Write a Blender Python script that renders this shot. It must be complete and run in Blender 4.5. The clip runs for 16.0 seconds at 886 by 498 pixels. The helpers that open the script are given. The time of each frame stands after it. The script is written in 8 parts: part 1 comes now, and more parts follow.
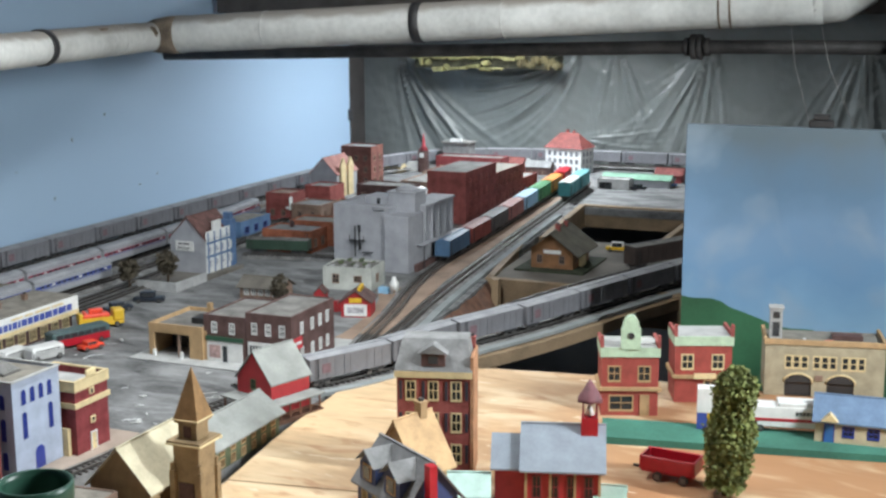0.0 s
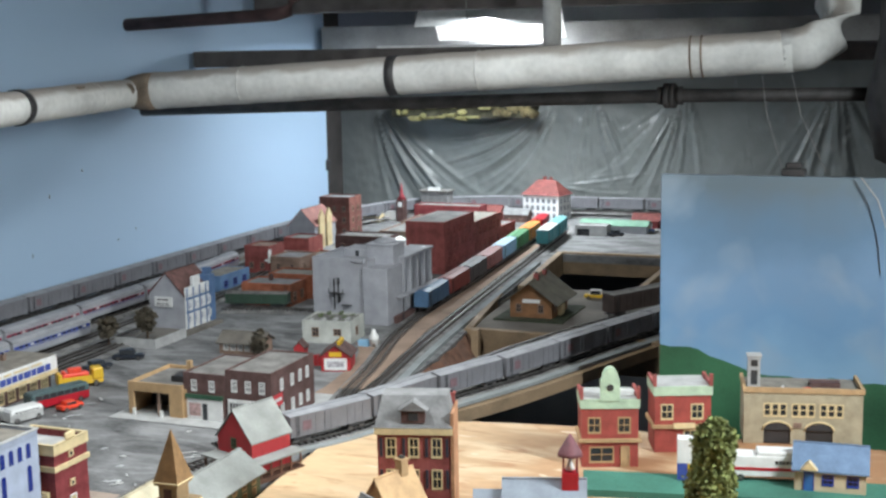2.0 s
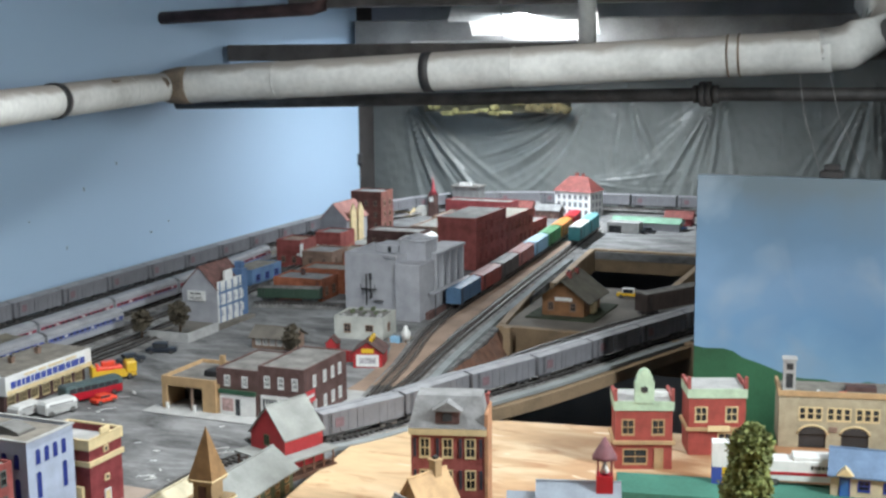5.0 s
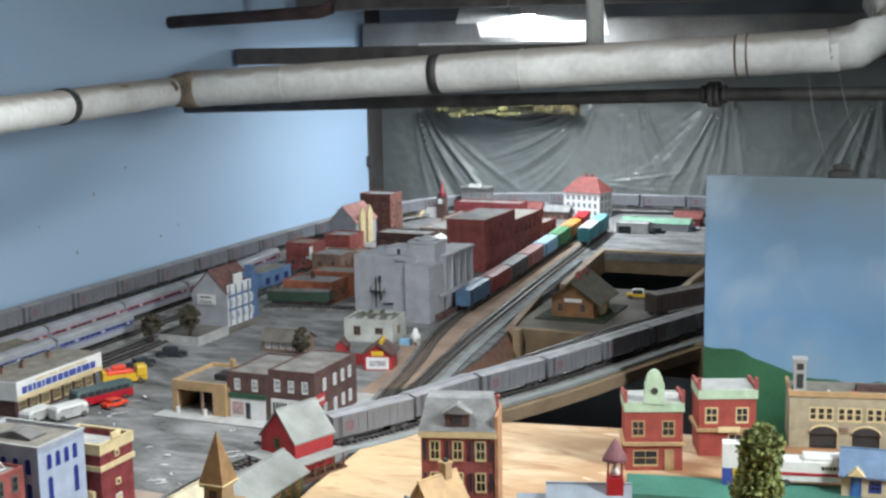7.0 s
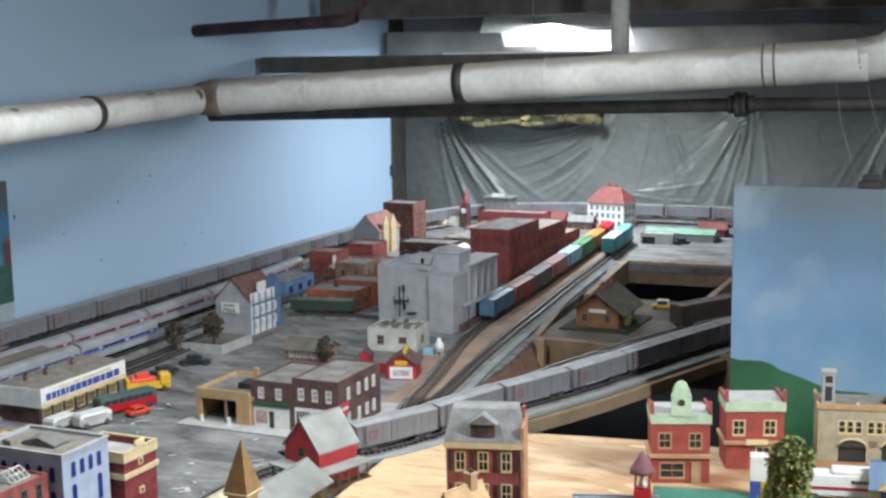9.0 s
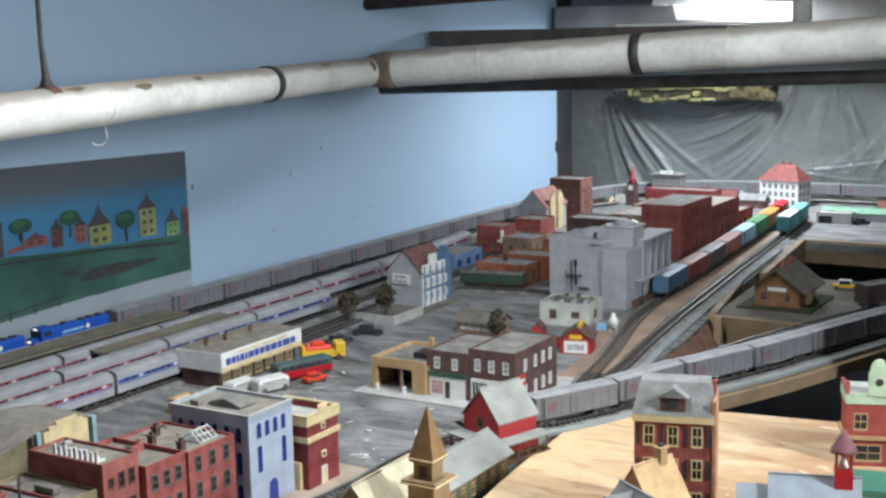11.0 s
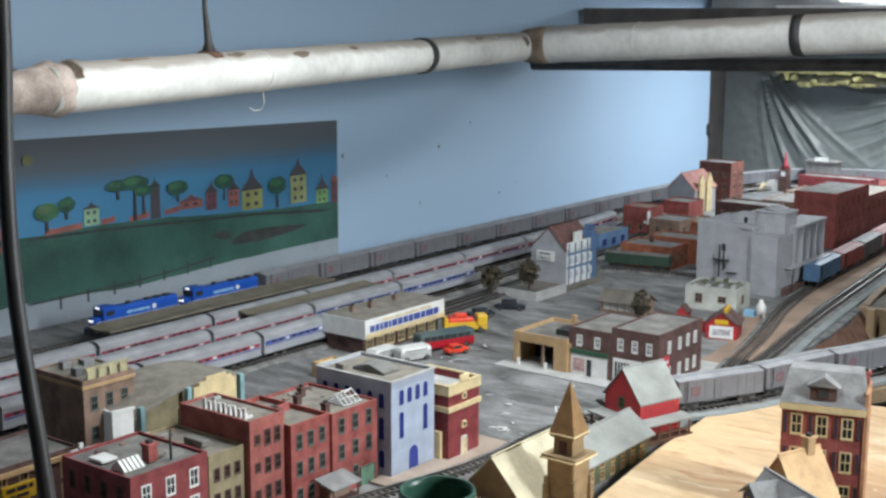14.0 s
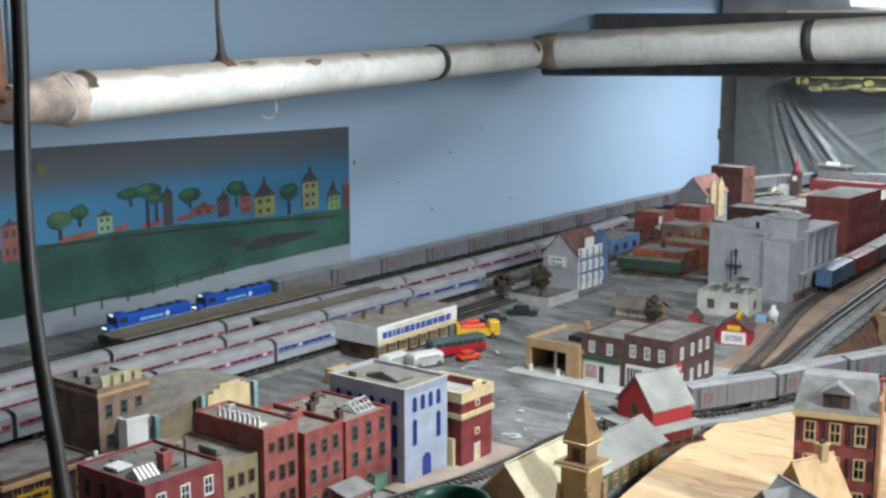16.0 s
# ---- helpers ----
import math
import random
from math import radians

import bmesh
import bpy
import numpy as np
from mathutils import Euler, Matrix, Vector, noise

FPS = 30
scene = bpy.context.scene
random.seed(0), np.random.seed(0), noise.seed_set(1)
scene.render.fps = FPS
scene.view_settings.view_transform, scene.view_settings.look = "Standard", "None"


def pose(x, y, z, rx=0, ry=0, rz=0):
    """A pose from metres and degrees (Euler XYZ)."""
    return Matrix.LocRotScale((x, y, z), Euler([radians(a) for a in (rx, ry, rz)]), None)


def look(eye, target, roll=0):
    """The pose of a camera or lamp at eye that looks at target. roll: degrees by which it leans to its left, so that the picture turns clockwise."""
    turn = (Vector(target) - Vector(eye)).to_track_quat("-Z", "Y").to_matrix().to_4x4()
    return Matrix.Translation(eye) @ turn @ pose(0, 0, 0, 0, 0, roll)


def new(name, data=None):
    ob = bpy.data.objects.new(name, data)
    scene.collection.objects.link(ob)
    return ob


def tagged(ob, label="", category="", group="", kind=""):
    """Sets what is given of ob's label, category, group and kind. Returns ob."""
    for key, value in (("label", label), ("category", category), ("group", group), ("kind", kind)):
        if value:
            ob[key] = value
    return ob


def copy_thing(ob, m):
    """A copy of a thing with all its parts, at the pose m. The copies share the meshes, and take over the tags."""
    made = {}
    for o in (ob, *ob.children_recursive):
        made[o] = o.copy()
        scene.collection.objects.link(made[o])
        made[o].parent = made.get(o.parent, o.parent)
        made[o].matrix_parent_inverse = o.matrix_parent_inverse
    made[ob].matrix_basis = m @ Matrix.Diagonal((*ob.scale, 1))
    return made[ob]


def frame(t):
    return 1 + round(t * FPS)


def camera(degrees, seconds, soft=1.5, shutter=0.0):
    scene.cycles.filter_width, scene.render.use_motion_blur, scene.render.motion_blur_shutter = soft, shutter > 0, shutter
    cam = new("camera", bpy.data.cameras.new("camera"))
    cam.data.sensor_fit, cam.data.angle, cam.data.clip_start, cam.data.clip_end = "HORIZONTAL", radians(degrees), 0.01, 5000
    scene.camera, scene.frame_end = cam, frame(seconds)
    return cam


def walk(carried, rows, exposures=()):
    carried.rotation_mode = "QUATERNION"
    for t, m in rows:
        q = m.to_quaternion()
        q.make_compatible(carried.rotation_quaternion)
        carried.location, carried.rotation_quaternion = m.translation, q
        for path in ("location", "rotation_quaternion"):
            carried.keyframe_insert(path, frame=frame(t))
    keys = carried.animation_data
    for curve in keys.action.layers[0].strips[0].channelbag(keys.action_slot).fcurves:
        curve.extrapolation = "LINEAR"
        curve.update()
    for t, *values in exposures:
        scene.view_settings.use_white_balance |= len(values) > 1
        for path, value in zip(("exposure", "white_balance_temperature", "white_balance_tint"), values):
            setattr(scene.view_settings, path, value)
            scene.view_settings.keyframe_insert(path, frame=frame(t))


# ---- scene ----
# ---- the camera and its walk ----
cam = camera(38.0, 16.0, soft=2.6)
walk(cam, [
    (0.0, pose(0.0000, 0.0000, 0.6000, 78.940, 0.182, 22.520)),
    (0.5, pose(0.0010, 0.0019, 0.6092, 79.546, -0.014, 21.826)),
    (1.0, pose(0.0054, -0.0004, 0.6131, 79.952, 0.004, 21.795)),
    (1.5, pose(0.0077, -0.0038, 0.6187, 81.288, 0.900, 21.234)),
    (2.0, pose(0.0058, -0.0043, 0.6173, 80.886, 1.023, 21.481)),
    (2.5, pose(-0.0002, -0.0005, 0.6179, 78.351, 0.147, 22.996)),
    (3.0, pose(-0.0017, -0.0008, 0.6182, 78.713, 0.041, 22.989)),
    (3.5, pose(-0.0067, 0.0012, 0.6219, 78.329, 0.178, 23.489)),
    (4.0, pose(-0.0092, 0.0010, 0.6220, 78.497, 0.504, 23.779)),
    (4.5, pose(-0.0070, -0.0023, 0.6247, 80.549, 0.580, 22.830)),
    (7.0, pose(-0.0039, -0.0025, 0.6286, 80.622, 1.059, 23.184)),
    (7.5, pose(-0.0042, -0.0010, 0.6303, 80.518, 1.403, 23.480)),
    (8.0, pose(-0.0041, -0.0050, 0.6320, 80.794, 1.258, 23.725)),
    (8.2, pose(-0.0039, -0.0041, 0.6319, 80.909, 1.111, 23.758)),
    (10.3, pose(-0.0436, 0.0134, 0.6137, 81.054, 0.884, 26.625)),
    (10.5, pose(-0.0470, 0.0120, 0.6125, 80.694, 1.168, 27.607)),
    (11.0, pose(-0.0679, 0.0103, 0.6024, 80.399, 1.178, 30.953)),
    (11.5, pose(-0.0764, 0.0109, 0.5930, 78.897, 0.332, 33.948)),
    (12.0, pose(-0.0750, 0.0143, 0.5888, 78.015, -0.445, 35.859)),
    (12.5, pose(-0.0793, 0.0123, 0.5929, 78.741, 0.273, 36.411)),
    (13.0, pose(-0.0804, 0.0076, 0.5932, 78.938, 0.170, 37.173)),
    (13.5, pose(-0.0778, 0.0060, 0.5949, 79.383, -0.046, 37.151)),
    (14.0, pose(-0.0776, 0.0053, 0.5954, 79.496, -0.162, 37.517)),
    (14.5, pose(-0.0786, 0.0045, 0.5971, 79.514, 0.121, 37.615)),
    (15.0, pose(-0.0759, 0.0085, 0.5966, 79.445, 0.572, 37.442)),
    (15.5, pose(-0.0788, 0.0012, 0.5970, 79.504, 0.235, 37.781)),
    (16.0, pose(-0.0776, 0.0011, 0.6007, 79.674, 0.070, 37.958)),
])

# ---- lights ----
world = bpy.data.worlds.new("room_air")
scene.world = world
world.use_nodes = True
world.node_tree.nodes["Background"].inputs[0].default_value = (0.62, 0.75, 1.0, 1)
world.node_tree.nodes["Background"].inputs[1].default_value = 0.22


def area_light(name, at, to, sx, sy, watts, colour):
    data = bpy.data.lights.new(name, "AREA")
    data.shape, data.size, data.size_y, data.energy, data.color = "RECTANGLE", sx, sy, watts, colour
    ob = new(name, data)
    ob.matrix_world = look(at, to)
    return ob


# tubes under the far-end shade; unseen lights assumed overhead for the near boards
area_light("far_tube_light", (-1.36, 3.93, 0.690), (-1.40, 3.93, 0), 0.42, 0.04, 19.0, (0.84, 0.93, 1.0))
area_light("unseen_near_light", (-0.90, 1.50, 1.02), (-0.90, 1.50, 0), 0.035, 1.05, 14.0, (0.93, 0.98, 1.0))
area_light("unseen_room_light", (0.42, 1.40, 1.10), (-1.6, 1.40, 0.75), 0.022, 1.1, 58.0, (0.90, 0.97, 1.0))
scene.view_settings.exposure = 0.07


# ---- materials ----
def mat(name, colour, rough=0.7, vary=0.25, scale=30.0, bump=0.15, metal=0.0, fine=260.0, dust=0.0, emit=0.0, islands=False):
    """A surface with a coarse and a fine mottling, a little relief and, where wanted, dust on its upward faces' grain."""
    m = bpy.data.materials.new(name)
    m.use_nodes = True
    nt = m.node_tree
    bsdf = nt.nodes["Principled BSDF"]
    tc = nt.nodes.new("ShaderNodeTexCoord")
    n1 = nt.nodes.new("ShaderNodeTexNoise")
    n1.inputs["Scale"].default_value, n1.inputs["Detail"].default_value = scale, 5
    n2 = nt.nodes.new("ShaderNodeTexNoise")
    n2.inputs["Scale"].default_value, n2.inputs["Detail"].default_value = fine, 3
    nt.links.new(tc.outputs["Object"], n1.inputs["Vector"])
    nt.links.new(tc.outputs["Object"], n2.inputs["Vector"])
    mix = nt.nodes.new("ShaderNodeMath")
    mix.operation = "MULTIPLY_ADD"
    mix.inputs[1].default_value = 0.35
    nt.links.new(n2.outputs["Fac"], mix.inputs[0])
    nt.links.new(n1.outputs["Fac"], mix.inputs[2])
    ramp = nt.nodes.new("ShaderNodeValToRGB")
    lo = tuple(max(0.0, c * (1 - vary)) for c in colour)
    hi = tuple(min(1.0, c * (1 + vary) + dust * 0.12) for c in colour)
    ramp.color_ramp.elements[0].position, ramp.color_ramp.elements[0].color = 0.45, (*lo, 1)
    ramp.color_ramp.elements[1].position, ramp.color_ramp.elements[1].color = 0.90, (*hi, 1)
    nt.links.new(mix.outputs[0], ramp.inputs[0])
    nt.links.new(ramp.outputs[0], bsdf.inputs["Base Color"])
    bsdf.inputs["Roughness"].default_value, bsdf.inputs["Metallic"].default_value = rough, metal
    if bump:
        b = nt.nodes.new("ShaderNodeBump")
        b.inputs["Strength"].default_value, b.inputs["Distance"].default_value = bump, 0.002
        nt.links.new(mix.outputs[0], b.inputs["Height"])
        nt.links.new(b.outputs[0], bsdf.inputs["Normal"])
    if emit:
        bsdf.inputs["Emission Color"].default_value = (*colour, 1)
        bsdf.inputs["Emission Strength"].default_value = emit
    return m


def banded(name, stops, axis, lo, hi, rough=0.6, wobble=0.0, scale=6.0):
    """Paint that changes along one axis of the object between lo and hi, as sprayed by hand."""
    m = bpy.data.materials.new(name)
    m.use_nodes = True
    nt = m.node_tree
    bsdf = nt.nodes["Principled BSDF"]
    bsdf.inputs["Roughness"].default_value = rough
    tc = nt.nodes.new("ShaderNodeTexCoord")
    sep = nt.nodes.new("ShaderNodeSeparateXYZ")
    nt.links.new(tc.outputs["Object"], sep.inputs[0])
    mr = nt.nodes.new("ShaderNodeMapRange")
    mr.inputs[1].default_value, mr.inputs[2].default_value = lo, hi
    nt.links.new(sep.outputs[axis], mr.inputs[0])
    nz = nt.nodes.new("ShaderNodeTexNoise")
    nz.inputs["Scale"].default_value, nz.inputs["Detail"].default_value = scale, 5
    nt.links.new(tc.outputs["Object"], nz.inputs["Vector"])
    ma = nt.nodes.new("ShaderNodeMath")
    ma.operation = "MULTIPLY_ADD"
    ma.inputs[1].default_value, ma.inputs[2].default_value = wobble, -0.5 * wobble
    nt.links.new(nz.outputs["Fac"], ma.inputs[0])
    ad = nt.nodes.new("ShaderNodeMath")
    ad.operation = "ADD"
    nt.links.new(mr.outputs[0], ad.inputs[0])
    nt.links.new(ma.outputs[0], ad.inputs[1])
    ramp = nt.nodes.new("ShaderNodeValToRGB")
    els = ramp.color_ramp.elements
    while len(els) < len(stops):
        els.new(0.5)
    for e, (p, c) in zip(els, stops):
        e.position, e.color = p, (*c, 1)
    nt.links.new(ad.outputs[0], ramp.inputs[0])
    nt.links.new(ramp.outputs[0], bsdf.inputs["Base Color"])
    return m


RED_BRICK = mat("red_brick", (0.285, 0.060, 0.050), 0.8, 0.35, 45, dust=0.3)
DARK_BRICK = mat("dark_brick", (0.090, 0.043, 0.037), 0.8, 0.35, 45, dust=0.2)
CRIMSON = mat("crimson_brick", (0.20, 0.022, 0.025), 0.75, 0.3, 45, dust=0.2)
BARN_RED = mat("barn_red_siding", (0.42, 0.030, 0.035), 0.6, 0.2, 40)
MAROON = mat("maroon_mill_brick", (0.23, 0.050, 0.042), 0.8, 0.35, 40, dust=0.2)
WINE_BRICK = mat("wine_red_brick", (0.215, 0.036, 0.038), 0.8, 0.3, 45, dust=0.2)
SALMON_BRICK = mat("salmon_brick", (0.31, 0.085, 0.070), 0.8, 0.3, 45, dust=0.2)
ORANGE_BRICK = mat("orange_brick", (0.30, 0.085, 0.035), 0.8, 0.4, 45, dust=0.3)
TAN = mat("tan_stucco", (0.44, 0.29, 0.15), 0.8, 0.2, 40)
OLIVE = mat("olive_block", (0.28, 0.235, 0.14), 0.85, 0.3, 45)
BROWN = mat("brown_plaster", (0.225, 0.145, 0.105), 0.85, 0.35, 40, dust=0.2)
SANDSTONE = mat("sandstone_plastic", (0.31, 0.215, 0.115), 0.7, 0.25, 60)
CREAM = mat("cream_trim", (0.66, 0.53, 0.30), 0.6, 0.15, 60)
WHITE = mat("white_trim", (0.72, 0.72, 0.70), 0.5, 0.1, 60)
PALE_BLUE = mat("pale_blue_wall", (0.38, 0.43, 0.54), 0.7, 0.15, 40)
DEEP_BLUE = mat("deep_blue_paint", (0.03, 0.05, 0.28), 0.4, 0.2, 60)
SLATE = mat("grey_slate", (0.19, 0.19, 0.19), 0.8, 0.25, 45, dust=0.3)
DARK_ROOF = mat("dark_tar_roof", (0.15, 0.143, 0.132), 0.9, 0.35, 40, dust=0.4)
GRAVEL_ROOF = mat("gravel_roof", (0.22, 0.20, 0.17), 0.95, 0.3, 50, 0.4)
PLASTIC_GREY = mat("grey_plastic", (0.33, 0.335, 0.36), 0.6, 0.12, 35, dust=0.2)
CONCRETE = mat("pale_concrete", (0.40, 0.40, 0.39), 0.85, 0.2, 40)
TERRA = mat("red_tile_roof", (0.185, 0.050, 0.043), 0.7, 0.35, 60)
MINT = mat("mint_green_trim", (0.42, 0.54, 0.39), 0.6, 0.2, 60)
DULL_GREEN = mat("dull_green_siding", (0.10, 0.12, 0.065), 0.75, 0.3, 50)
DOOR_GREEN = mat("faded_green_door", (0.20, 0.36, 0.26), 0.7, 0.2, 50)
GLASS_DARK = mat("dark_window_glass", (0.038, 0.041, 0.045), 0.12, 0.3, 40, 0)
GLASS_BLUE = mat("blue_window_glass", (0.02, 0.035, 0.20), 0.25, 0.3, 40, 0)
BLACK = mat("black_plastic", (0.032, 0.031, 0.032), 0.5, 0.3, 40)
STEEL = mat("nickel_rail", (0.22, 0.21, 0.20), 0.45, 0.3, 80, metal=0.8)
RUST = mat("rusty_brown", (0.14, 0.07, 0.045), 0.9, 0.4, 60)
TIE = mat("dark_tie", (0.055, 0.046, 0.040), 0.9, 0.4, 80)
BALLAST = mat("grey_ballast", (0.165, 0.16, 0.155), 0.95, 0.45, 40, 0.6, fine=700, dust=0.4)
CORK = mat("bare_roadbed", (0.21, 0.185, 0.16), 0.95, 0.3, 14, 0.4)
ROAD_TAN = mat("tan_roadbed", (0.30, 0.21, 0.155), 0.95, 0.3, 12, 0.4)
LUMBER = mat("pale_lumber", (0.25, 0.175, 0.105), 0.75, 0.3, 18)
SILVER = mat("silver_car_sides", (0.46, 0.47, 0.50), 0.42, 0.12, 40, 0.03, metal=0.35)
SILVER_ROOF = mat("dusty_silver_roof", (0.30, 0.305, 0.32), 0.6, 0.2, 30)
CAR_GREY = mat("grey_freight_car", (0.175, 0.175, 0.19), 0.6, 0.15, 40)
LOCO_BLUE = mat("bright_blue_locomotive", (0.015, 0.085, 0.42), 0.35, 0.12, 40, 0.03)
STRIPE_RED = mat("red_stripe", (0.30, 0.04, 0.07), 0.45, 0.1, 60, 0)
STRIPE_BLUE = mat("blue_stripe", (0.05, 0.08, 0.32), 0.45, 0.1, 60, 0)
SHEET = mat("grey_polythene", (0.20, 0.215, 0.21), 0.33, 0.12, 5, 0.03, fine=30)
DARK_WOOD = mat("dark_stained_beam", (0.115, 0.100, 0.092), 0.85, 0.4, 14)
SOOT = mat("sooty_ceiling", (0.26, 0.26, 0.265), 0.9, 0.35, 6)
IRON = mat("black_iron_pipe", (0.065, 0.060, 0.058), 0.6, 0.5, 22)
WIRE = mat("grey_wire", (0.28, 0.27, 0.26), 0.5, 0.2, 60)
LEAF = mat("yellow_green_foliage", (0.19, 0.22, 0.070), 0.8, 0.6, 60)
LEAF_DULL = mat("dull_brown_foliage", (0.085, 0.070, 0.048), 0.9, 0.5, 60)
BARK = mat("brown_bark", (0.09, 0.055, 0.03), 0.9, 0.4, 60)
GRASS = mat("sea_green_felt", (0.040, 0.150, 0.108), 0.9, 0.35, 12, 0.2)
GREEN_PLASTIC = mat("dark_green_plastic", (0.028, 0.085, 0.058), 0.35, 0.15, 20, 0.02)
ORANGE = mat("orange_paint", (0.72, 0.060, 0.025), 0.4, 0.15, 60)
YELLOW = mat("yellow_paint", (0.68, 0.42, 0.03), 0.4, 0.15, 60)
RED = mat("glossy_red_paint", (0.42, 0.012, 0.025), 0.35, 0.15, 60)
TEAL = mat("teal_paint", (0.06, 0.27, 0.30), 0.5, 0.15, 60)
SKY_BLUE = mat("light_blue_paint", (0.26, 0.48, 0.68), 0.5, 0.15, 60)
FREIGHT_GREEN = mat("green_freight_car", (0.06, 0.24, 0.09), 0.5, 0.15, 60)
TUBE = mat("lit_tube", (0.95, 0.98, 1.0), 0.4, 0.0, 40, 0, emit=30.0)
LENS_LIT = mat("lit_headlight", (1.0, 0.98, 0.92), 0.3, 0.0, 40, 0, emit=1.5)


# ---- building tools ----
def box(bm, x0, x1, y0, y1, z0, z1):
    v = [bm.verts.new(p) for p in ((x0, y0, z0), (x1, y0, z0), (x1, y1, z0), (x0, y1, z0), (x0, y0, z1), (x1, y0, z1), (x1, y1, z1), (x0, y1, z1))]
    for f in ((3, 2, 1, 0), (4, 5, 6, 7), (0, 1, 5, 4), (1, 2, 6, 5), (2, 3, 7, 6), (3, 0, 4, 7)):
        bm.faces.new([v[i] for i in f])
    return v


def prism(bm, profile, x0, x1):
    """Extrudes a counter-clockwise (y, z) profile along x."""
    a = [bm.verts.new((x0, y, z)) for y, z in profile]
    b = [bm.verts.new((x1, y, z)) for y, z in profile]
    n = len(profile)
    bm.faces.new(a[::-1])
    bm.faces.new(b)
    for i in range(n):
        bm.faces.new((a[i], a[(i + 1) % n], b[(i + 1) % n], b[i]))


def tube(bm, path, r, sides=12, cap=True):
    """A round bar through the points of path; r is one radius or one for each point."""
    pts = [Vector(p) for p in path]
    rings = []
    for i, p in enumerate(pts):
        d = (pts[min(i + 1, len(pts) - 1)] - pts[max(i - 1, 0)]).normalized()
        u = d.cross(Vector((0, 0, 1)) if abs(d.z) < 0.95 else Vector((1, 0, 0))).normalized()
        w = u.cross(d)
        rad = r[i] if isinstance(r, (list, tuple)) else r
        rings.append([bm.verts.new(p + rad * (math.cos(k * math.tau / sides) * u + math.sin(k * math.tau / sides) * w)) for k in range(sides)])
    for a, b in zip(rings, rings[1:]):
        for k in range(sides):
            bm.faces.new((a[k], a[(k + 1) % sides], b[(k + 1) % sides], b[k])).smooth = True
    if cap:
        bm.faces.new(rings[0][::-1])
        bm.faces.new(rings[-1])


def ring(bm, x0, x1, y0, y1, k, z0, z1):
    """A closed rectangular band, k thick, between z0 and z1."""
    loops = []
    for i, z in ((0, z0), (0, z1), (k, z1), (k, z0)):
        loops.append([bm.verts.new(p) for p in ((x0 + i, y0 + i, z), (x1 - i, y0 + i, z), (x1 - i, y1 - i, z), (x0 + i, y1 - i, z))])
    for a, b in zip(loops, loops[1:] + loops[:1]):
        for j in range(4):
            bm.faces.new((a[j], a[(j + 1) % 4], b[(j + 1) % 4], b[j]))


def mesh_of(bm, material, bevel=0.0):
    if bevel:
        bmesh.ops.bevel(bm, geom=list(bm.edges), offset=bevel, segments=1, affect="EDGES")
    bmesh.ops.recalc_face_normals(bm, faces=bm.faces)
    me = bpy.data.meshes.new("mesh")
    bm.to_mesh(me)
    bm.free()
    me.materials.append(material)
    return me


def part(name, bm, material, parent, label="", bevel=0.0, at=None):
    ob = new(name, bm if isinstance(bm, bpy.types.Mesh) else mesh_of(bm, material, bevel))
    ob.parent = parent
    if at is not None:
        ob.matrix_basis = at
    if label:
        ob["label"] = label
    return ob


def thing(name, label, category, m=None, group="", kind=""):
    ob = new(name)
    ob.empty_display_size = 0.01
    ob.matrix_basis = m or Matrix()
    return tagged(ob, label, category, group, kind)


def solid(name, bm, material, label, category, kind="", m=None, bevel=0.0, group=""):
    ob = new(name, mesh_of(bm, material, bevel))
    if m is not None:
        ob.matrix_basis = m
    return tagged(ob, label, category, group, kind)


def boxes(*rows):
    bm = bmesh.new()
    for r in rows:
        box(bm, *r)
    return bm


MESHES = {}


def shared(key, make, material):
    if key not in MESHES:
        MESHES[key] = mesh_of(make(), material)
    return MESHES[key]


def wall_with_holes(bm, m, w, h, holes, depth, back=True):
    """One outer wall face in local (u, 0, v), with real openings whose reveals go depth inwards (+y)."""
    us = sorted({0.0, w, *[q for a in holes for q in (a[0], a[0] + a[2])]})
    vs = sorted({0.0, h, *[q for a in holes for q in (a[1], a[1] + a[3])]})
    inside = lambda u, v: any(a[0] < u < a[0] + a[2] and a[1] < v < a[1] + a[3] for a in holes)
    q = lambda *ps: bm.faces.new([bm.verts.new(m @ Vector(p)) for p in ps])
    for u0, u1 in zip(us, us[1:]):
        for v0, v1 in zip(vs, vs[1:]):
            if not inside((u0 + u1) / 2, (v0 + v1) / 2):
                q((u0, 0, v0), (u1, 0, v0), (u1, 0, v1), (u0, 0, v1))
    for u, v, a, b in holes:
        q((u, 0, v), (u, depth, v), (u + a, depth, v), (u + a, 0, v))
        q((u, 0, v + b), (u + a, 0, v + b), (u + a, depth, v + b), (u, depth, v + b))
        q((u, 0, v), (u, 0, v + b), (u, depth, v + b), (u, depth, v))
        q((u + a, 0, v), (u + a, depth, v), (u + a, depth, v + b), (u + a, 0, v + b))
        if back:
            q((u, depth, v), (u, depth, v + b), (u + a, depth, v + b), (u + a, depth, v))


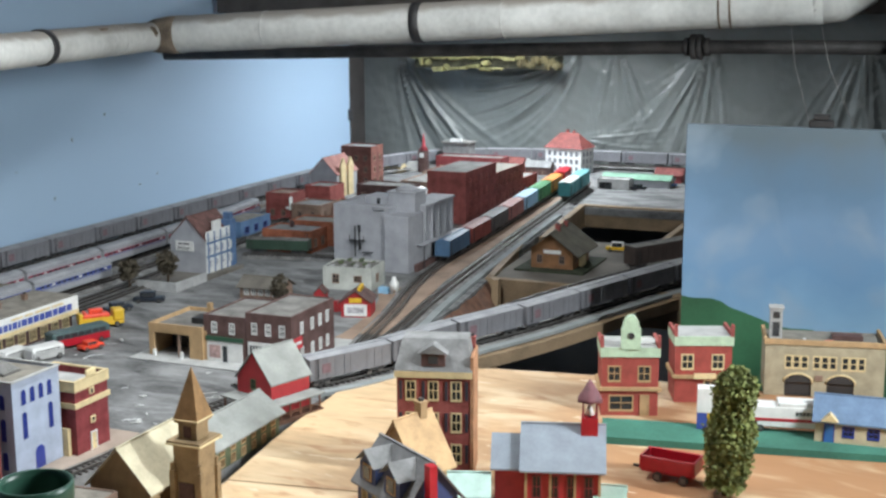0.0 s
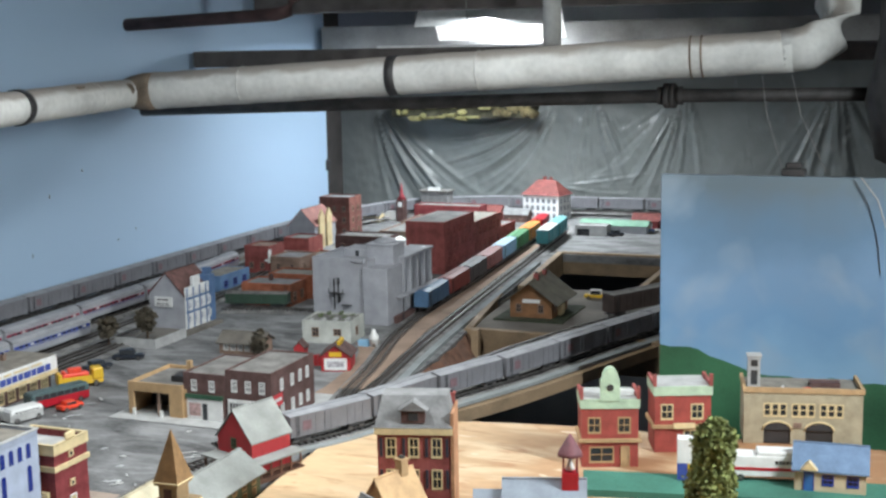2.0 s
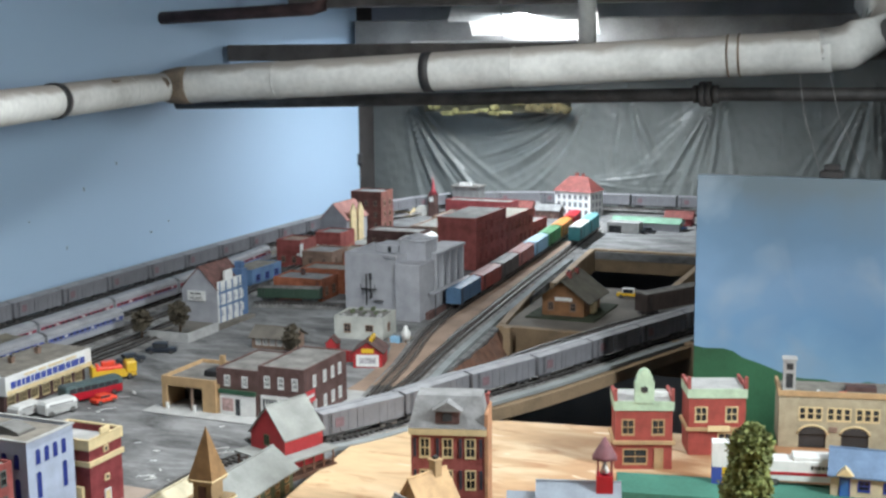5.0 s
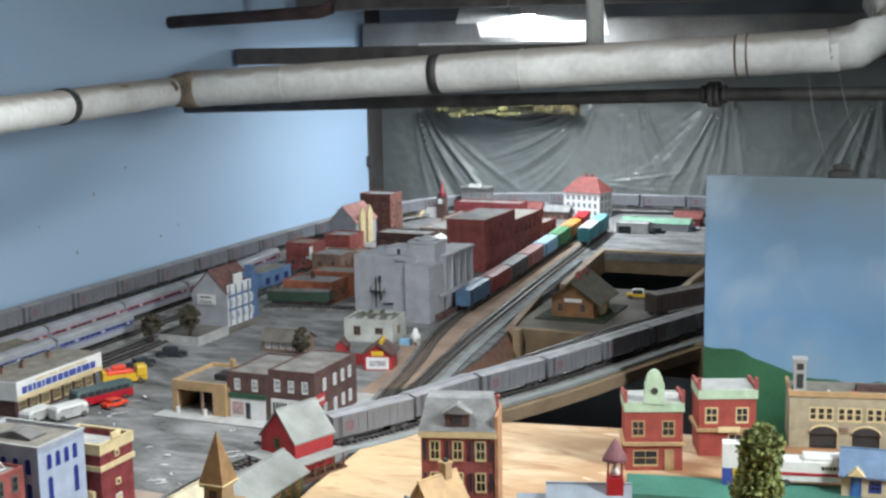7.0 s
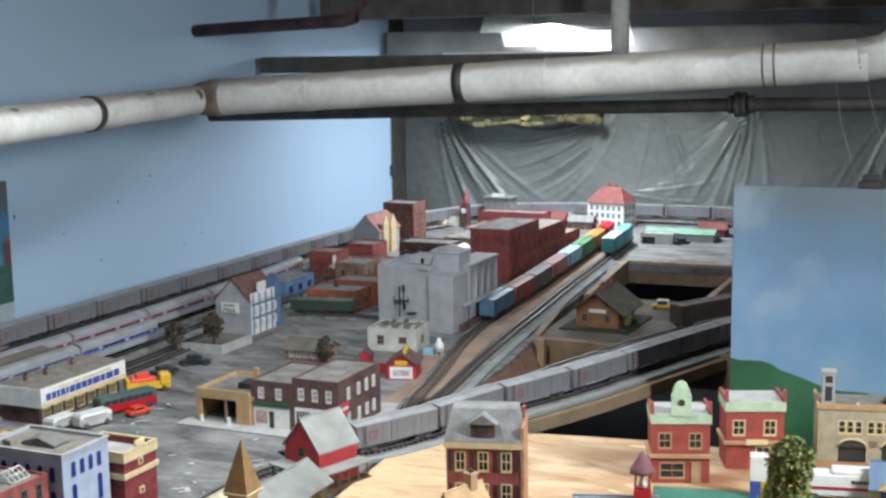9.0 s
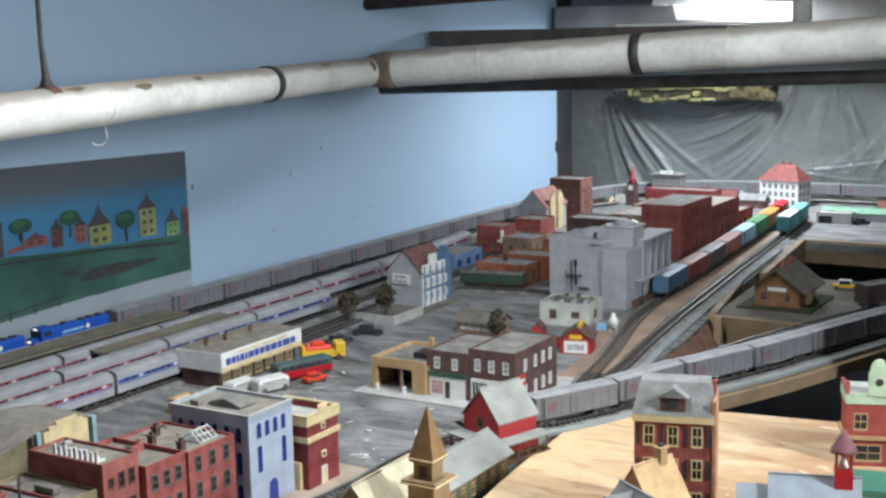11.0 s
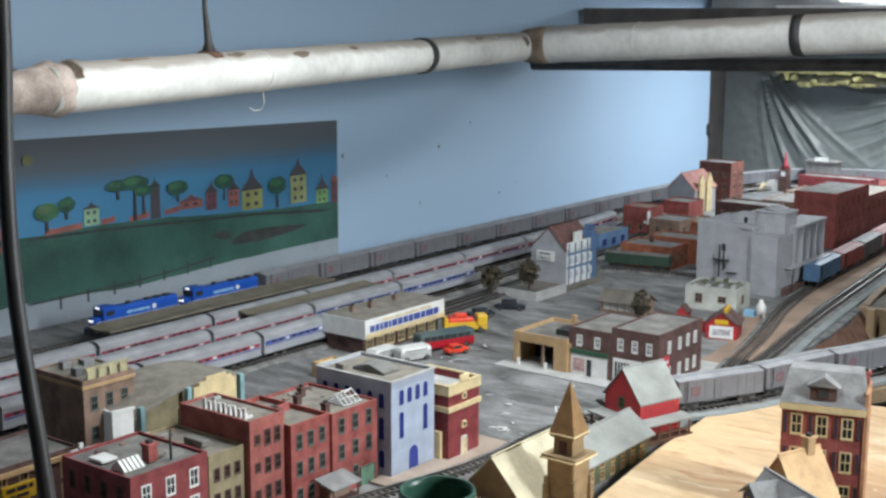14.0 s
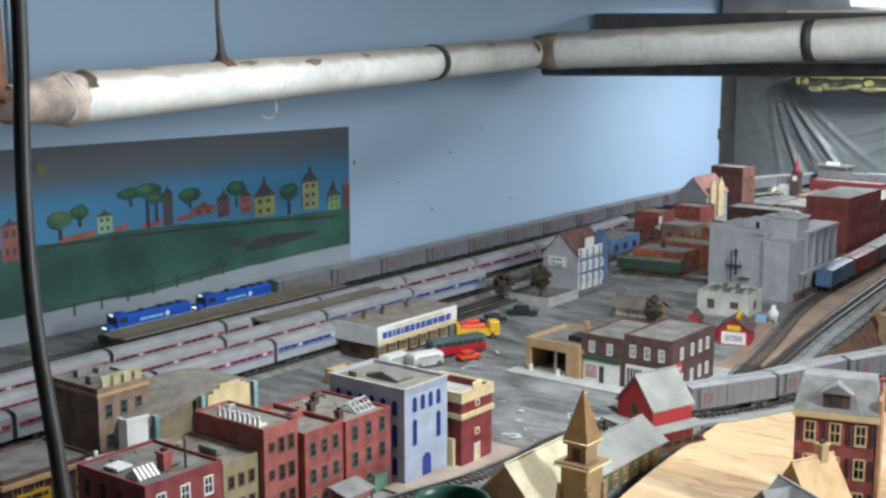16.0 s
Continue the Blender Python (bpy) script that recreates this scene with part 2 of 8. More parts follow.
def window_frame_mesh(a, b, bars):
    bm = bmesh.new()
    t, e, g = 0.0009, 0.0008, 0.0004
    cells, n = [], bars + 1
    for i in range(n):
        u0, u1 = t + (a - 2 * t) * i / n, t + (a - 2 * t) * (i + 1) / n
        for v0, v1 in ((t, b / 2), (b / 2, b - t)):
            cells.append((t + u0 + (g if i else 0), 2 * t + v0 + (g if v0 > t else 0), u1 - u0 - (g if i else 0) - (g if i < n - 1 else 0), v1 - v0 - g))
    wall_with_holes(bm, Matrix.Translation((-t, -e, -2 * t)), a + 2 * t, b + 3 * t, cells, e + 0.001, False)
    w, h = a + 2 * t, b + 3 * t
    m = Matrix.Translation((-t, -e, -2 * t))
    for ps in (((0, 0, 0), (0, e, 0), (w, e, 0), (w, 0, 0)), ((0, 0, h), (w, 0, h), (w, e, h), (0, e, h)), ((0, 0, 0), (0, 0, h), (0, e, h), (0, e, 0)), ((w, 0, 0), (w, e, 0), (w, e, h), (w, 0, h))):
        bm.faces.new([bm.verts.new(m @ Vector(p)) for p in ps])
    bmesh.ops.remove_doubles(bm, verts=bm.verts, dist=0.00002)
    return bm


def add_windows(parent, m, holes, frame_mat, glass, bars=1, name="window"):
    for u, v, a, b in holes:
        key = (name, round(a, 4), round(b, 4), bars, frame_mat.name)
        me = shared(key, lambda: window_frame_mesh(a, b, bars), frame_mat)
        w = part(name, me, None, parent, at=m @ Matrix.Translation((u, 0, v)))
        gm = shared(("pane", round(a, 4), round(b, 4), glass.name), lambda: boxes((0, a, 0.0014, 0.0022, 0, b)), glass)
        part("pane", gm, None, w)


def grid(cols, rows, w, x0, x1, v0, dv, a, b):
    """Openings in columns between x0 and x1, rows from v0 upwards every dv, each a wide and b high."""
    xs = [x0 + (x1 - x0) * (i + 0.5) / cols - a / 2 for i in range(cols)]
    return [(x, v0 + dv * j, a, b) for j in range(rows) for x in xs]


def sides(w, d):
    """The four wall planes of a block: front, right, back, left (local -y is the front)."""
    return {"front": (Matrix(), w), "right": (pose(w, 0, 0, 0, 0, 90), d), "back": (pose(w, d, 0, 0, 0, 180), w), "left": (pose(0, d, 0, 0, 0, -90), d)}


def block(name, label, x, y, yaw, w, d, h, wall_mat, wins=None, frame_mat=None, glass=None, parapet=0.004, roof_mat=None, cornice=None,
          bands=(), category="model building", group="", doors=(), bars=1, z=0.0, extra_holes=None):
    """A flat-roofed model building. wins: {side: openings}. bands: (z0, z1, proud, material). Returns its empty."""
    t = thing(name, label, category, pose(x, y, z, 0, 0, yaw), group)
    wins = wins or {}
    bm = bmesh.new()
    for s, (m, length) in sides(w, d).items():
        wall_with_holes(bm, m, length, h, list(wins.get(s, [])) + list((extra_holes or {}).get(s, [])), 0.003)
    k = 0.0025
    bmesh.ops.remove_doubles(bm, verts=bm.verts, dist=0.00005)
    part("wall", bm, wall_mat, t)
    bm = bmesh.new()
    ring(bm, 0, w, 0, d, k, h + 0.00005, h + parapet)
    part("parapet", bm, wall_mat, t)
    part("roof", boxes((k, w - k, k, d - k, h - 0.002, h + 0.0006)), roof_mat or GRAVEL_ROOF, t)
    for z0, z1, out, bmat in bands:
        bm = bmesh.new()
        ring(bm, -out, w + out, -out, d + out, out, z0, z1)
        part("cornice", bm, bmat, t)
    if cornice:
        o = 0.002
        bm = bmesh.new()
        ring(bm, -o, w + o, -o, d + o, k + o, h + parapet, h + parapet + 0.002)
        part("coping", bm, cornice, t)
    for s, holes in wins.items():
        add_windows(t, sides(w, d)[s][0], holes, frame_mat or WHITE, glass or GLASS_DARK, bars)
    for s, u, a, b, dm in doors:
        m = sides(w, d)[s][0]
        dr = part("door", boxes((u, u + a, -0.0008, 0.0004, 0.0, b)), dm, t, at=m)
        part("door_frame", boxes((u - 0.0016, u, -0.0016, 0.0004, 0, b + 0.0016), (u + a, u + a + 0.0016, -0.0016, 0.0004, 0, b + 0.0016), (u, u + a, -0.0016, 0.0004, b, b + 0.0016)), frame_mat or WHITE, dr)
        part("knob", boxes((u + a * 0.8, u + a * 0.8 + 0.0012, -0.0018, -0.0008, b * 0.45, b * 0.45 + 0.0012)), STEEL, dr)
    return t


def chimney(parent, x, y, z, s, h, m):
    c = part("chimney", boxes((x - s, x + s, y - s, y + s, z, z + h), (x - s * 1.25, x + s * 1.25, y - s * 1.25, y + s * 1.25, z + h, z + h + 0.0025)), m, parent)
    part("pot", boxes((x - s * 0.5, x + s * 0.5, y - s * 0.5, y + s * 0.5, z + h + 0.0025, z + h + 0.006)), BLACK, c)
    return c


def gable_house(name, label, x, y, yaw, w, d, h, ridge, wall_mat, roof_mat, wins=None, frame_mat=None, over=0.006, along="x", doors=(), bars=1, z=0.0, category="model house"):
    """A pitched-roof house; the ridge runs along local x or y."""
    t = thing(name, label, category, pose(x, y, z, 0, 0, yaw))
    wins = wins or {}
    bm = bmesh.new()
    for s, (m, length) in sides(w, d).items():
        wall_with_holes(bm, m, length, h, list(wins.get(s, [])), 0.003)
    bmesh.ops.remove_doubles(bm, verts=bm.verts, dist=0.00005)
    span = d if along == "x" else w
    ln = w if along == "x" else d
    turn = Matrix() if along == "x" else Matrix(((0, 1, 0, 0), (1, 0, 0, 0), (0, 0, 1, 0), (0, 0, 0, 1)))
    g = bmesh.new()
    prism(g, [(0, 0), (span, 0), (span / 2, ridge - h)], 0.0, ln)
    bmesh.ops.transform(g, matrix=Matrix.Translation((0, 0, h)) @ turn, verts=g.verts)
    part("wall", bm, wall_mat, t)
    part("gable", g, wall_mat, t)
    sl = (ridge - h) / (span / 2)
    th = 0.0022
    for i in (0, 1):
        r = bmesh.new()
        e = -over
        prof = [(e, h + e * sl), (span / 2, ridge), (span / 2, ridge + th), (e, h + e * sl + th)]
        if i:
            prof = [(span - a, b) for a, b in prof]
        prism(r, prof, -over, ln + over)
        bmesh.ops.transform(r, matrix=Matrix.Translation((0, 0, 0.0004)) @ turn, verts=r.verts)
        part("roof_slope", r, roof_mat, t)
    rb = boxes((-over, ln + over, span / 2 - 0.0015, span / 2 + 0.0015, ridge + th - 0.0005, ridge + th + 0.0012))
    bmesh.ops.transform(rb, matrix=turn, verts=rb.verts)
    part("ridge_cap", rb, roof_mat, t)
    for s, holes in wins.items():
        add_windows(t, sides(w, d)[s][0], holes, frame_mat or WHITE, GLASS_DARK, bars)
    for s, u, a, b, dm in doors:
        m = sides(w, d)[s][0]
        dr = part("door", boxes((u, u + a, -0.0008, 0.0004, 0.0, b)), dm, t, at=m)
        part("door_frame", boxes((u - 0.0014, u, -0.0014, 0.0004, 0, b + 0.0014), (u + a, u + a + 0.0014, -0.0014, 0.0004, 0, b + 0.0014), (u, u + a, -0.0014, 0.0004, b, b + 0.0014)), frame_mat or WHITE, dr)
    return t


def spline(points, step=0.01):
    """Even points along a smooth curve through the given ones."""
    p = [Vector((*q, 0.0)) if len(q) == 2 else Vector(q) for q in points]
    p = [2 * p[0] - p[1], *p, 2 * p[-1] - p[-2]]
    out = []
    for a, b, c, d in zip(p, p[1:], p[2:], p[3:]):
        n = max(2, int((c - b).length / step))
        for i in range(n):
            t = i / n
            out.append(0.5 * (2 * b + (c - a) * t + (2 * a - 5 * b + 4 * c - d) * t * t + (3 * b - a - 3 * c + d) * t ** 3))
    out.append(p[-2])
    return out


def ribbon(bm, pts, offs, heights):
    """A strip whose cross-section is the offsets to the side and the heights, swept along pts."""
    rows = []
    for i, p in enumerate(pts):
        d = (pts[min(i + 1, len(pts) - 1)] - pts[max(i - 1, 0)])
        n = Vector((d.y, -d.x, 0)).normalized()
        rows.append([bm.verts.new(p + n * o + Vector((0, 0, h))) for o, h in zip(offs, heights)])
    for a, b in zip(rows, rows[1:]):
        for k in range(len(offs) - 1):
            bm.faces.new((a[k], a[k + 1], b[k + 1], b[k]))
    return rows


def track(label, points, z=0.0, bed=None, gauge=0.0165):
    """Model track: ballast bed, ties and two nickel rails."""
    pts = [p + Vector((0, 0, z)) for p in spline(points)]
    t = thing("railway_track", label, "railway track")
    bm = bmesh.new()
    ribbon(bm, pts, (-0.030, -0.021, 0.021, 0.030), (0.0006, 0.005, 0.005, 0.0006))
    part("ballast", bm, bed or BALLAST, t)
    for s in (-1, 1):
        bm = bmesh.new()
        o, w = s * gauge / 2, 0.0009
        ribbon(bm, pts, (o - w, o - w, o + w, o + w), (0.0068, 0.0095, 0.0095, 0.0068))
        part("rail", bm, STEEL, t)
    bm = bmesh.new()
    for i in range(0, len(pts) - 1):
        p, d = pts[i], (pts[i + 1] - pts[i]).normalized()
        m = Matrix.Translation(p + Vector((0, 0, 0.0046))) @ Matrix.Rotation(math.atan2(d.y, d.x), 4, "Z")
        v = box(bm, -0.0016, 0.0016, -0.015, 0.015, 0, 0.0022)
        for q in v:
            q.co = m @ q.co
    tagged(part("tie_strip", bm, TIE, t), kind="stuff")
    return pts


# ---- the room ----
WALL_BLUE = banded("sky_blue_wall_paint", [(0.0, (0.42, 0.57, 0.74)), (0.35, (0.44, 0.60, 0.78)), (1.0, (0.42, 0.57, 0.75))], 2, -0.1, 1.2, 0.55, 0.25, 2.5)
FLOOR_MAT = mat("dark_concrete_floor", (0.10, 0.10, 0.10), 0.9, 0.3, 3)
PLASTER = mat("grey_plaster", (0.22, 0.23, 0.25), 0.9, 0.3, 3)
solid("floor", boxes((-2.5, 2.3, -1.8, 4.9, -1.1, -1.0)), FLOOR_MAT, "dark concrete basement floor under the layout", "floor", "structure")
solid("wall_west", boxes((-2.30, -2.13, -1.8, 4.30, -1.0, 1.15)), WALL_BLUE, "basement wall painted pale sky blue", "wall", "structure")
solid("wall_north", boxes((-2.5, 2.3, 4.62, 4.8, -1.0, 1.15)), PLASTER, "grey basement end wall behind plastic sheeting", "wall", "structure")
solid("wall_east", boxes((2.15, 2.3, -1.7, 4.6, -1.0, 1.15)), PLASTER, "grey basement side wall", "wall", "structure")
solid("wall_south", boxes((-2.1, 2.3, -1.8, -1.7, -1.0, 1.15)), PLASTER, "grey basement wall behind the camera", "wall", "structure")
bm = boxes((-2.5, 2.3, -1.8, 4.8, 1.20, 1.26))
for i in range(11):
    box(bm, -2.3, 2.15, -1.5 + i * 0.42, -1.46 + i * 0.42, 1.09, 1.199)
solid("ceiling", bm, SOOT, "dark sooty basement ceiling with joists", "ceiling", "structure")
solid("corner_post", boxes((-2.20, -2.125, 4.24, 4.36, -1.0, 1.15), (-2.215, -2.11, 4.225, 4.24, 0.16, 0.20)), mat("tarred_post", (0.042, 0.037, 0.035), 0.8, 0.4, 14), "dark wooden post at the corner of the wall", "post", "structure", bevel=0.004)

chips = thing("paint_chips", "small dark chips in the blue wall paint", "chip", kind="structure")
for y, z, a, b in ((2.286, 0.253, 0.005, 0.011), (2.662, 0.246, 0.003, 0.010), (2.583, 0.106, 0.003, 0.008), (2.940, 0.095, 0.006, 0.004), (3.025, 0.115, 0.004, 0.004), (2.45, 0.19, 0.004, 0.003), (2.80, 0.30, 0.004, 0.006)):
    part("chip", boxes((-2.131, -2.1288, y - a / 2, y + a / 2, z - b / 2, z + b / 2)), DARK_WOOD, chips, bevel=0.0008)

# crumpled plastic sheeting hung over the end wall
bm = bmesh.new()
NX, NZ = 420, 130
rows_ = []
# (x, z) of a fixing, the fan of angles in which its pleats spread, how they bend, their reach and depth
FIXINGS = ((-2.08, 0.46, 0.04, 0.60, 0.35, 0.48, 0.030), (-1.33, 0.42, -1.15, -0.15, -0.8, 0.36, 0.026), (-1.20, 0.47, -0.35, 0.45, 0.2, 0.34, 0.014), (-0.87, 0.46, -0.7, 0.3, -0.3, 0.40, 0.016), (-1.36, 0.10, 0.7, 1.7, 0.3, 0.28, 0.016), (-0.35, 0.48, -0.6, 0.5, 0.2, 0.5, 0.020))


def pleats(x, z):
    """How far the sheet stands out in folds that fan down from the points where it is fixed."""
    out = 0.0
    for k, (fx, fz, a0, a1, bend, reach, deep) in enumerate(FIXINGS):
        r = math.hypot(x - fx, z - fz)
        a = math.atan2(x - fx, fz - z) - bend * r
        mid, half = (a0 + a1) / 2, (a1 - a0) / 2
        fan = max(0.0, 1 - ((a - mid) / (half * 1.35)) ** 2)
        if fan <= 0 or r > reach * 1.5:
            continue
        ridge = (1 - abs(noise.noise((a * 6.5, r * 1.6, 9.0 + k * 3)))) ** 5 + 0.5 * (1 - abs(noise.noise((a * 13, r * 2.5, 40.0 + k)))) ** 6
        out += deep * fan * ridge * min(1.0, r / 0.10) * max(0.0, 1 - (r / (reach * 1.5)) ** 2)
    return out


for j in range(NZ + 1):
    row = []
    for i in range(NX + 1):
        u, v = i / NX, j / NZ
        x, z = -2.32 + 2.9 * u, -0.10 + 0.66 * v
        billow = 0.030 * noise.noise((x * 1.8, z * 2.2, 3.0)) + 0.010 * noise.noise((x * 6 + z * 4, z * 5, 8.0))
        wrinkle = 0.0022 * noise.noise((x * 30 + z * 20, z * 28 - x * 9, 4.1))
        row.append(bm.verts.new((x, 4.535 + billow - pleats(x, z) + wrinkle, z)))
    rows_.append(row)
for a, b in zip(rows_, rows_[1:]):
    for i in range(NX):
        bm.faces.new((a[i], a[i + 1], b[i + 1], b[i])).smooth = True
solid("plastic_sheet", bm, SHEET, "wrinkled grey plastic sheeting hung over the end wall", "plastic sheet", "structure")

nt = SHEET.node_tree
sm_ = nt.nodes.new("ShaderNodeMapping")
sm_.inputs["Scale"].default_value, sm_.inputs["Rotation"].default_value = (7.0, 1.0, 2.2), (0, 0.55, 0)
nt.links.new([n for n in nt.nodes if n.type == "TEX_COORD"][0].outputs["Object"], sm_.inputs[0])
sn_ = nt.nodes.new("ShaderNodeTexNoise")
sn_.inputs["Scale"].default_value, sn_.inputs["Detail"].default_value, sn_.inputs["Distortion"].default_value = 1.5, 7, 1.6
nt.links.new(sm_.outputs[0], sn_.inputs["Vector"])
sb_ = nt.nodes.new("ShaderNodeBump")
sb_.inputs["Strength"].default_value, sb_.inputs["Distance"].default_value = 0.22, 0.03
nt.links.new(sn_.outputs["Fac"], sb_.inputs["Height"])
nt.links.new(sb_.outputs[0], nt.nodes["Principled BSDF"].inputs["Normal"])

# yellowish masonry left bare above the sheeting
YELLOW_STONE = mat("yellowish_old_masonry", (0.40, 0.37, 0.17), 0.95, 0.45, 40, 0.6)
OCHRE = mat("ochre_rubble", (0.20, 0.165, 0.085), 0.95, 0.5, 30, 0.6)
ledge = thing("masonry_patch", "rough yellowish masonry bared above the plastic sheeting", "masonry", kind="structure")
rnd = random.Random(3)


def lump(x, z, w, h, material):
    """One rough stone with knocked-off corners."""
    bm = boxes((x - w / 2, x + w / 2, 4.40 + rnd.uniform(0, 0.012), 4.45, z - h / 2, z + h / 2))
    bmesh.ops.bevel(bm, geom=list(bm.edges), offset=min(w, h) * 0.28, segments=2, affect="EDGES")
    for v in bm.verts:
        v.co += 0.006 * noise.noise_vector(v.co * 60)
    part("stone", bm, material, ledge)


x = -1.955
while x < -1.545:
    w = rnd.uniform(0.018, 0.050)
    lump(x + w / 2, 0.384 + rnd.uniform(-0.003, 0.003), w * 1.05, rnd.uniform(0.008, 0.014), YELLOW_STONE)
    if -1.90 < x < -1.60:
        lump(x + w / 2, 0.347 + rnd.uniform(-0.006, 0.006), w * 1.0, rnd.uniform(0.007, 0.017), YELLOW_STONE)
    if rnd.random() < 0.30:
        lump(x + w / 2, 0.366, w * 0.6, 0.022, YELLOW_STONE)
    x += w
for k in range(9):
    lump(-1.53 + 0.017 * k, 0.372 + rnd.uniform(-0.012, 0.012), rnd.uniform(0.02, 0.035), rnd.uniform(0.018, 0.034), OCHRE)
part("mortar_bed", boxes((-1.95, -1.40, 4.43, 4.60, 0.345, 0.392)), mat("old_mortar", (0.095, 0.09, 0.06), 0.95, 0.5, 30, 0.6), ledge)

# low beams and ducts under the ceiling at the far end
solid("ceiling_beam", boxes((-2.10, 0.7, 3.315, 3.40, 0.557, 0.604)), DARK_WOOD, "dark timber beam under the ceiling", "beam", "structure", bevel=0.004)
solid("ceiling_beam", boxes((-2.05, 0.9, 3.60, 3.74, 0.715, 0.86)), DARK_WOOD, "dark timber beam under the ceiling", "beam", "structure", bevel=0.004)
bm = bmesh.new()
tube(bm, [(-2.13, 3.035, 0.681), (-1.66, 3.035, 0.698), (-1.625, 3.035, 0.706), (-1.605, 3.035, 0.735), (-1.60, 3.035, 1.2)], 0.017, 12)
solid("rusty_pipe", bm, mat("dull_rust_pipe", (0.075, 0.042, 0.040), 0.8, 0.4, 20), "dull rust-brown bare pipe under the ceiling", "pipe")
solid("duct", boxes((-2.1, -0.2, 4.16, 4.44, 0.56, 0.68)), mat("dusty_grey_duct", (0.30, 0.29, 0.28), 0.6, 0.3, 8), "dusty dark grey duct above the plastic sheeting", "duct", "structure", bevel=0.004)


# ---- the layout's tables ----
def slab(name, poly, z0, z1, material, label, category, kind="structure"):
    bm = bmesh.new()
    a = [bm.verts.new((x, y, z0)) for x, y in poly]
    b = [bm.verts.new((x, y, z1)) for x, y in poly]
    bm.faces.new(a[::-1])
    bm.faces.new(b)
    for i in range(len(poly)):
        j = (i + 1) % len(poly)
        bm.faces.new((a[i], a[j], b[j], b[i]))
    return solid(name, bm, material, label, category, kind)


ASPHALT = mat("grey_painted_ground", (0.138, 0.138, 0.138), 0.92, 0.55, 8, 0.3, fine=65, dust=0.7)
nt = ASPHALT.node_tree
am_ = nt.nodes.new("ShaderNodeMapping")
am_.inputs["Scale"].default_value, am_.inputs["Rotation"].default_value = (1.0, 2.3, 1.0), (0, 0, 0.5)
nt.links.new([n for n in nt.nodes if n.type == "TEX_COORD"][0].outputs["Object"], am_.inputs[0])
for n in [n for n in nt.nodes if n.type == "TEX_NOISE"]:
    nt.links.new(am_.outputs[0], n.inputs["Vector"])
    n.inputs["Distortion"].default_value, n.inputs["Detail"].default_value = 1.1, 8
DUSTY = mat("dusty_brown_ground", (0.14, 0.125, 0.105), 0.95, 0.4, 9, 0.3, dust=0.3)
slab("town_table", [(-2.13, 0.15), (-0.86, 0.15), (-0.87, 1.2), (-0.895, 1.66), (-0.90, 1.80), (-0.92, 2.06), (-0.925, 2.30), (-0.955, 2.56), (-1.00, 2.90), (-1.035, 3.28), (-1.045, 3.575), (0.5, 3.575), (0.5, 4.6), (-2.3, 4.6), (-2.3, 4.36), (-2.13, 4.22)],
     -0.022, 0.0, ASPHALT, "grey painted layout table with scuffed asphalt ground", "layout table")
slab("depot_table", [(-0.955, 2.57), (-0.2, 2.545), (-0.2, 3.06), (-0.985, 3.06)], -0.022, 0.0, DUSTY, "grey layout table carrying the small depot", "layout table")
fascia = thing("table_edge", "pale lumber edging round the openings in the layout", "edge board", kind="structure")
for a, b, z0 in (((-1.045, 3.59), (0.4, 3.59), -0.06), ((-0.995, 3.05), (-1.048, 3.585), -0.06), ((-0.96, 2.555), (-0.2, 2.53), -0.07), ((-0.955, 2.57), (-1.03, 3.02), -0.06), ((-0.70, 3.06), (-0.70, 3.585), -0.05)):
    dv = Vector((b[0] - a[0], b[1] - a[1], 0))
    part("board", boxes((0, dv.length, -0.009, 0.009, z0, 0.006)), LUMBER, fascia, bevel=0.0015, at=Matrix.Translation((*a, 0)) @ Matrix.Rotation(math.atan2(dv.y, dv.x), 4, "Z"))
legs = thing("table_frame", "dark wooden legs and rails under the layout", "table frame", kind="structure")
for x, y in ((-2.0, 0.4), (-1.0, 0.4), (-1.15, 1.7), (-2.0, 2.0), (-1.2, 3.1), (-2.0, 4.3), (-0.3, 4.3), (-0.3, 3.0), (0.4, 0.4), (0.4, 1.8)):
    part("leg", boxes((x - 0.03, x + 0.03, y - 0.03, y + 0.03, -1.0, -0.024)), DARK_WOOD, legs)

# bright plywood boards of the near table, in two sheets with an open seam
PLY = mat("orange_tinted_plywood", (0.60, 0.42, 0.245), 0.6, 0.30, 5.0, 0.06, fine=60)
nt = PLY.node_tree
pb_ = nt.nodes["Principled BSDF"]
tc_ = [n for n in nt.nodes if n.type == "TEX_COORD"][0]
mp = nt.nodes.new("ShaderNodeMapping")
mp.inputs["Scale"].default_value, mp.inputs["Rotation"].default_value = (0.55, 1.5, 1.0), (0, 0, 0.25)
nt.links.new(tc_.outputs["Object"], mp.inputs[0])
for n in [n for n in nt.nodes if n.type == "TEX_NOISE"]:
    nt.links.new(mp.outputs[0], n.inputs["Vector"])


def ply_noise(size, detail, twist, lo, hi):
    """A soft-edged patch mask on the boards."""
    nz = nt.nodes.new("ShaderNodeTexNoise")
    nz.inputs["Scale"].default_value, nz.inputs["Detail"].default_value, nz.inputs["Distortion"].default_value = size, detail, twist
    nt.links.new(mp.outputs[0], nz.inputs["Vector"])
    mr = nt.nodes.new("ShaderNodeMapRange")
    mr.inputs[1].default_value, mr.inputs[2].default_value = lo, hi
    nt.links.new(nz.outputs["Fac"], mr.inputs[0])
    return mr.outputs[0]


def ply_mix(fac, under, over):
    mx = nt.nodes.new("ShaderNodeMix")
    mx.data_type = "RGBA"
    nt.links.new(fac, mx.inputs[0])
    nt.links.new(under, mx.inputs[6])
    mx.inputs[7].default_value = over
    return mx.outputs[2]


